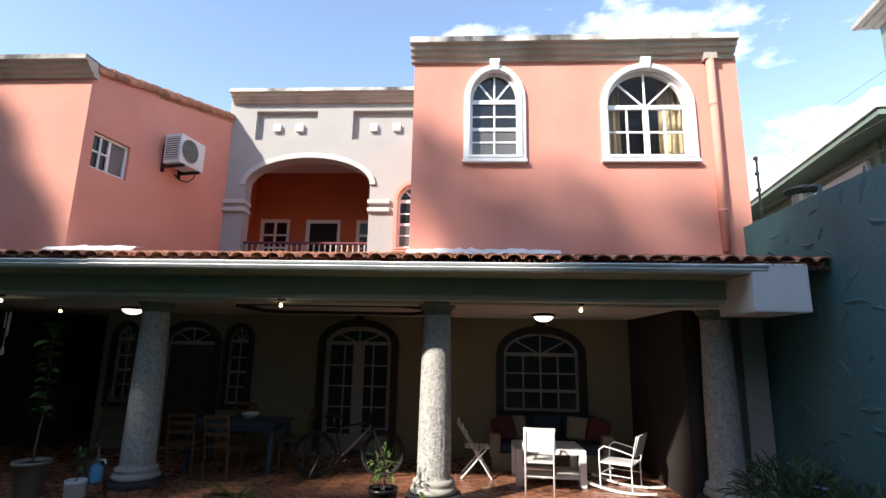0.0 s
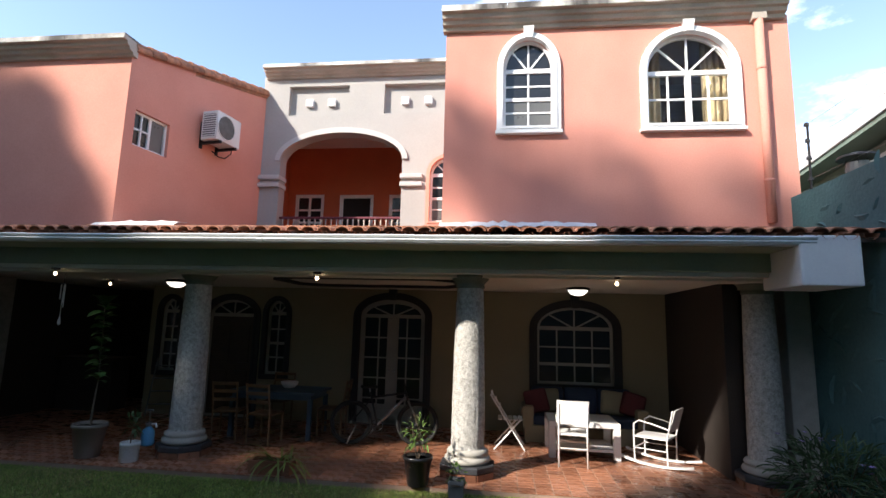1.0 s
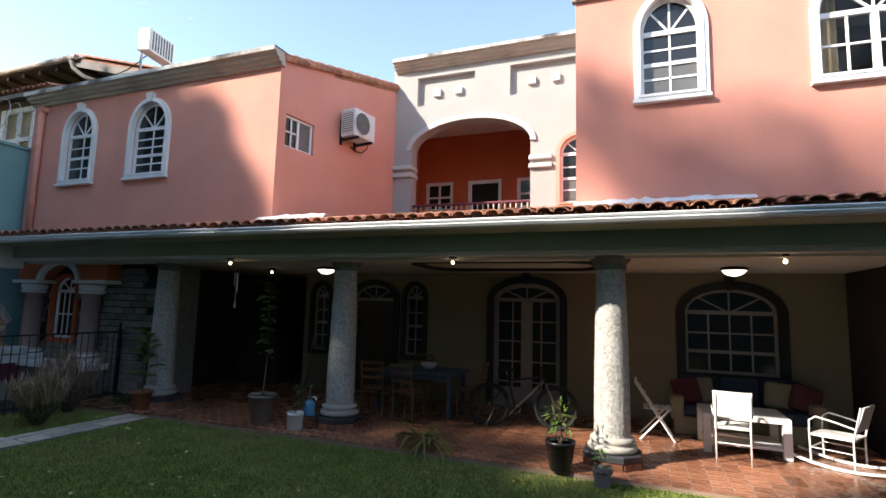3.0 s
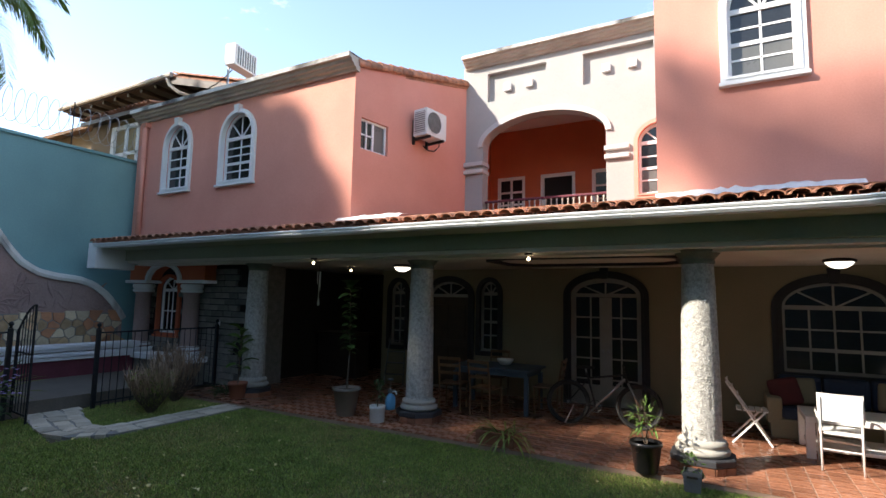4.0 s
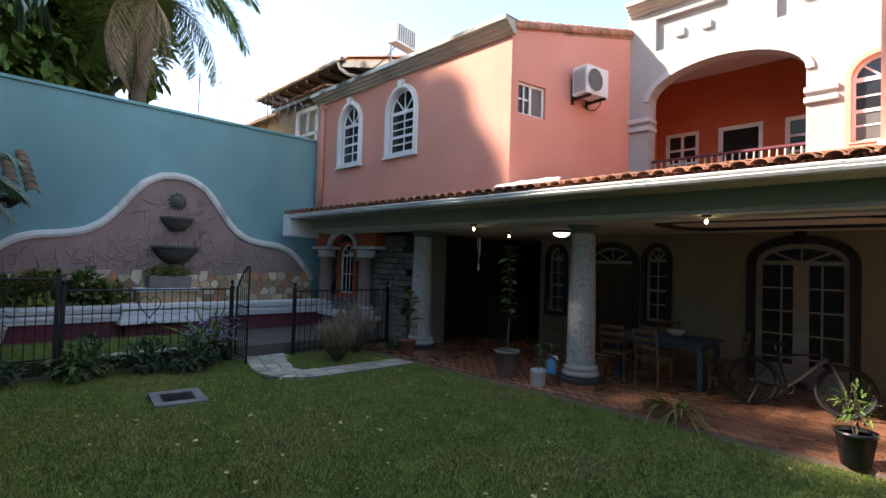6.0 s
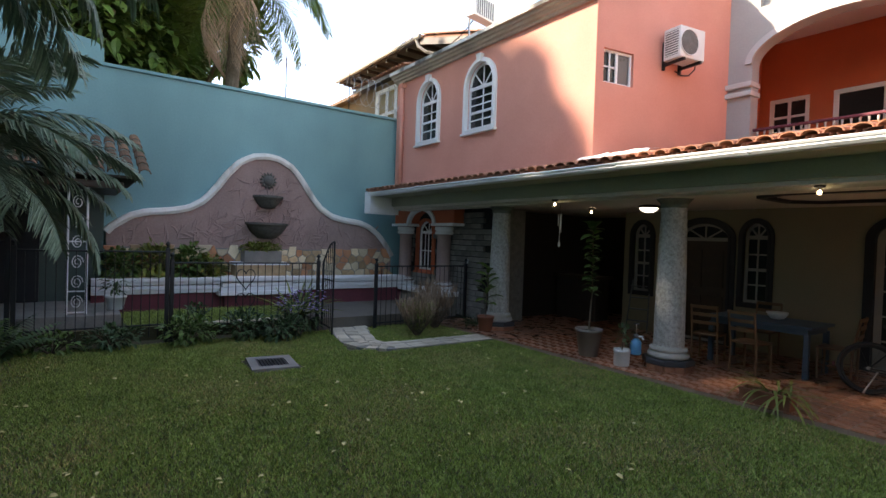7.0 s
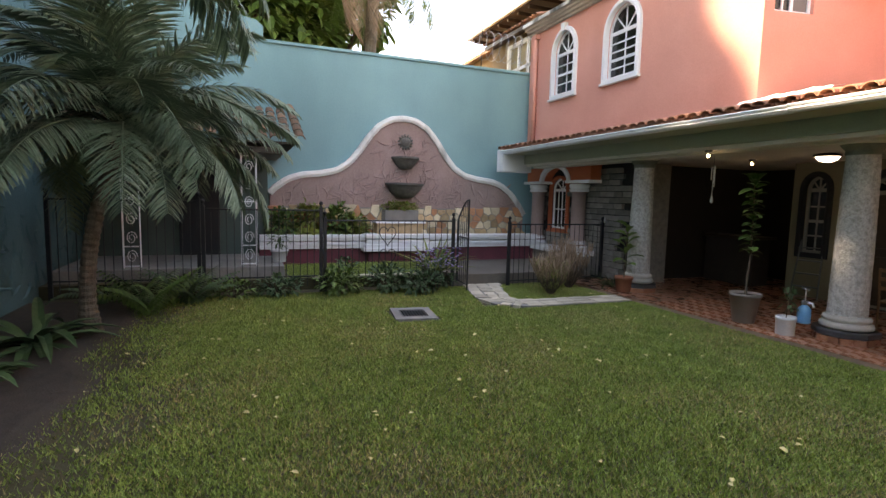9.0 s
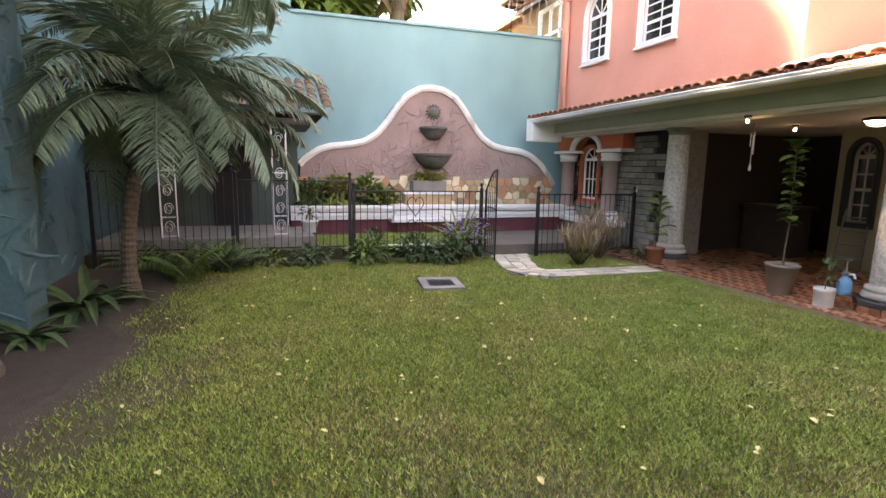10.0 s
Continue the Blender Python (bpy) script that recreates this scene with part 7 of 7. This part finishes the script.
nh = thing("rear_house", "buff house with dark timber eaves and clay tile roofs", "house")
part("wall", boxm(-21.6, -12.4, 5.6, 10.0, 0, 9.0), BUFF, nh)
upr = part("upper_roof", slab_roof(-22.3, -15.3, 4.5, 9.12, 8.6, 9.5, 0.14), WOODDARK, nh, "dark timber underside of the upper roof")
for k in range(33):
    share("roof_tile", tile_a, upr, pose(-22.2 + 0.21 * k, 4.46, 9.13, 6, 0, 0))
for k in range(9):
    part("rafter", boxm(-22.0 + 0.8 * k, -21.9 + 0.8 * k, 4.55, 5.6, 8.85, 8.98), WOODDARK, nh)
bm = bmesh.new()
vs = [bm.verts.new(c) for c in ((-15.3, 4.5, 9.12), (-11.4, 4.5, 8.06), (-11.4, 8.2, 8.2), (-15.3, 8.6, 9.5))]
bm.faces.new(vs)
ext = bmesh.ops.extrude_face_region(bm, geom=list(bm.faces))
bmesh.ops.translate(bm, vec=(0, 0, -0.14), verts=[v for v in ext["geom"] if isinstance(v, bmesh.types.BMVert)])
hip = part("hip_roof", bm, ROOFTILE, nh, "clay tiled end slope")
for k in range(10):
    share("roof_tile", tile_a, hip, pose(-15.25 + 0.4 * k, 4.5, 9.12 - 0.109 * k, 0, 15.2, 0) @ pose(0, 0, 0, 0, 0, -90))
part("barge_board", place(boxm(0, 4.0, -0.03, 0.03, -0.34, -0.12), pose(-15.3, 4.5, 9.14, 0, 15.2, 0)), WOODDARK, nh)
part("eave_gutter", tube(bmesh.new(), [(-22.35, 4.4, 9.06), (-15.25, 4.4, 9.06)], 0.075, 8), CORNICE, nh, "weathered brown gutter")
part("downspout", tube(bmesh.new(), [(-15.5, 4.42, 9.0), (-15.4, 4.45, 8.75), (-15.1, 4.6, 8.5), (-14.2, 5.3, 8.2), (-14.1, 5.5, 7.4)], 0.06, 8), CORNICE, nh)
part("porch_wall", boxm(-17.6, -13.8, 3.35, 5.6, 0, 7.3), BUFF, nh)
lwr = part("lower_roof", slab_roof(-17.5, -13.7, 2.95, 7.3, 5.4, 7.95, 0.12), WOODDARK, nh, "dark timber underside of the lower roof")
for k in range(18):
    for j in range(3):
        share("roof_tile", tile_a, lwr, pose(-17.4 + 0.21 * k, 2.9 + 0.42 * j, 7.33 + 0.111 * j, 14.9, 0, 0))
rw = part("window", place(ring(rect(-16.25, -14.15, 5.1, 7.05), rect(-16.1, -14.3, 5.25, 6.92), 0.12), pose(0, 3.25, 0)), WHITE, nh, "white framed window with cream curtains")
for x in (-15.5, -14.9):
    part("mullion", boxm(x - 0.05, x + 0.05, 3.27, 3.33, 5.2, 6.95), WHITE, rw)
part("transom", boxm(-16.15, -14.25, 3.27, 3.33, 6.1, 6.2), WHITE, rw)
part("curtain_panel", boxm(-16.15, -14.25, 3.335, 3.345, 5.2, 6.95), CURTAIN, rw, "drawn cream curtain")
part("far_wing", boxm(-25.0, -17.6, 4.7, 5.6, 0, 8.0), BUFF, nh)
part("far_wing_roof", slab_roof(-25.2, -17.4, 4.2, 8.0, 5.6, 8.35, 0.12), OLDTILE, nh, "low brown tiled roof")
tree("back_tree", "leafy tree beyond the boundary wall", -22.0, -4.2, 7.2, 2.6, 4.5, 1500, 301, 0.45)
tree("back_tree", "low leafy tree beyond the boundary wall", -21.0, 0.4, 5.8, 1.3, 1.8, 500, 302, 0.3)

# coiled security wire over the west wall
cw = thing("coiled_wire", "loose coil of security wire along the wall top", "security wire", pose(TX - 0.1, 0, 5.25))
pts = []
for i in range(260):
    a = i * 0.42
    k = i / 259
    pts.append((0.36 * math.cos(a), -1.4 + 3.6 * k, 0.55 + 0.36 * math.sin(a)))
part("wire_coil", tube(bmesh.new(), pts, 0.006, 4), STEEL, cw)
for y in (-1.2, 0.5, 2.0):
    part("wire_post", tube(bmesh.new(), [(0, y, 0), (0, y, 1.0)], 0.012, 5), IRON, cw)

# ---- grass, fallen leaves ----
def scatter_blades(name, count, x0, x1, y0, y1, h, w, mat, seed, label, keep):
    g = np.random.default_rng(seed)
    x, y = g.uniform(x0, x1, count), g.uniform(y0, y1, count)
    ok = keep(x, y, g)
    x, y = x[ok], y[ok]
    n = len(x)
    a = g.uniform(0, 2 * np.pi, n)
    hh = h * g.uniform(0.5, 1.3, n)
    lean = g.uniform(0.4, 2.0, n) * hh
    la = g.uniform(0, 2 * np.pi, n)
    co = np.zeros((n, 3, 3), np.float32)
    co[:, 0] = np.stack([x - np.cos(a) * w, y - np.sin(a) * w, np.full(n, -0.015)], 1)
    co[:, 1] = np.stack([x + np.cos(a) * w, y + np.sin(a) * w, np.full(n, -0.015)], 1)
    co[:, 2] = np.stack([x + np.cos(la) * lean, y + np.sin(la) * lean, hh], 1)
    me = bpy.data.meshes.new(name)
    me.vertices.add(n * 3)
    me.vertices.foreach_set("co", co.ravel())
    me.loops.add(n * 3)
    me.loops.foreach_set("vertex_index", np.arange(n * 3, dtype=np.int32))
    me.polygons.add(n)
    me.polygons.foreach_set("loop_start", np.arange(0, n * 3, 3, dtype=np.int32))
    me.update()
    me.materials.append(mat)
    return tagged(new(name, me), label, "grass", kind="stuff")


def worn(x, y):
    """Where the turf is thin: by the south wall and in scattered patches."""
    v = np.sin(x * 1.7 + 0.6 * np.sin(y * 2.1)) * np.sin(y * 1.9 + 0.8 * np.sin(x * 1.3)) + 0.45 * np.sin(x * 5.1 + y * 3.3) * np.sin(y * 4.7 - x * 2.2)
    return v - 1.6 * np.clip((-5.7 - y) / 1.1, 0, 1.4)


def off_path(x, y):
    return ~((np.abs(x + 7.38) < 0.27) & (y > -1.3)) & ~((x < -7.4) & (np.abs(y + 1.24 - (-7.9 - x) * 0.24) < 0.34)) & ~((np.abs(x + 7.15) < 0.4) & (np.abs(y + 3.03) < 0.34))


scatter_blades("lawn_grass", 860000, -9.3, 4.45, -7.9, 1.14, 0.017, 0.0058, GRASS, 1, "short green lawn grass", lambda x, y, g: off_path(x, y) & (g.random(len(x)) < np.clip(0.95 + 0.45 * worn(x, y), 0.1, 1)))
scatter_blades("dry_lawn_grass", 400000, -9.3, 4.45, -7.9, 1.12, 0.016, 0.0052, GRASS_DRY, 2, "dry straw-coloured lawn grass", lambda x, y, g: off_path(x, y) & (g.random(len(x)) < np.clip(0.48 - 0.45 * worn(x, y), 0.15, 0.9) * np.clip((y + 6.6) / 1.3, 0.03, 1)))
scatter_blades("terrace_grass", 26000, -11.5, -9.8, -4.6, -1.6, 0.06, 0.004, GRASS, 3, "grass of the terrace", lambda x, y, g: x < 0)
bpy.data.objects["terrace_grass"].location.z = 0.21
r = random.Random(77)
for i in range(240):
    x, y = r.uniform(-9, 0.5), r.uniform(-7.4, 0.9)
    bm = bmesh.new()
    s = r.uniform(0.03, 0.07)
    oval_leaf(bm, (0, 0, 0), (1, 0, 0.1), s, s * 0.6, r)
    ob = solid("fallen_leaf", bm, LEAF_FALLEN, "dry yellow leaf lying on the lawn", "leaf", group="fallen leaves")
    ob.matrix_basis = pose(x, y, 0.02, r.uniform(-15, 15), r.uniform(-15, 15), r.uniform(0, 360))

# ---- patio tiles ----
TS = 0.205
tile_me = boxm(0.006, TS - 0.006, 0.006, TS - 0.006, -0.012, 0.0, 0.002)
bmesh.ops.recalc_face_normals(tile_me, faces=tile_me.faces)
tm = bpy.data.meshes.new("floor_tile")
tile_me.to_mesh(tm)
tile_me.free()
tm.materials.append(TERRA)
rest = bmesh.new()
k = 0
rt = random.Random(9)
for j in range(26):
    for i in range(68):
        x, y = PX0 + i * TS, PY0 + j * TS
        if x + TS > PX1 or y + TS > PY1:
            continue
        z = PZ + rt.uniform(-0.0015, 0.0015)
        if j < 7 and -6.9 < x < 1.8 and k < 300:
            share("floor_tile", tm, floor, pose(x, y, z))
            k += 1
        else:
            box(rest, x + 0.006, x + TS - 0.006, y + 0.006, y + TS - 0.006, z - 0.012, z)
rest_ob = part("floor_tiles_rest", rest, TERRA, floor)
rest_ob["kind"] = "stuff"
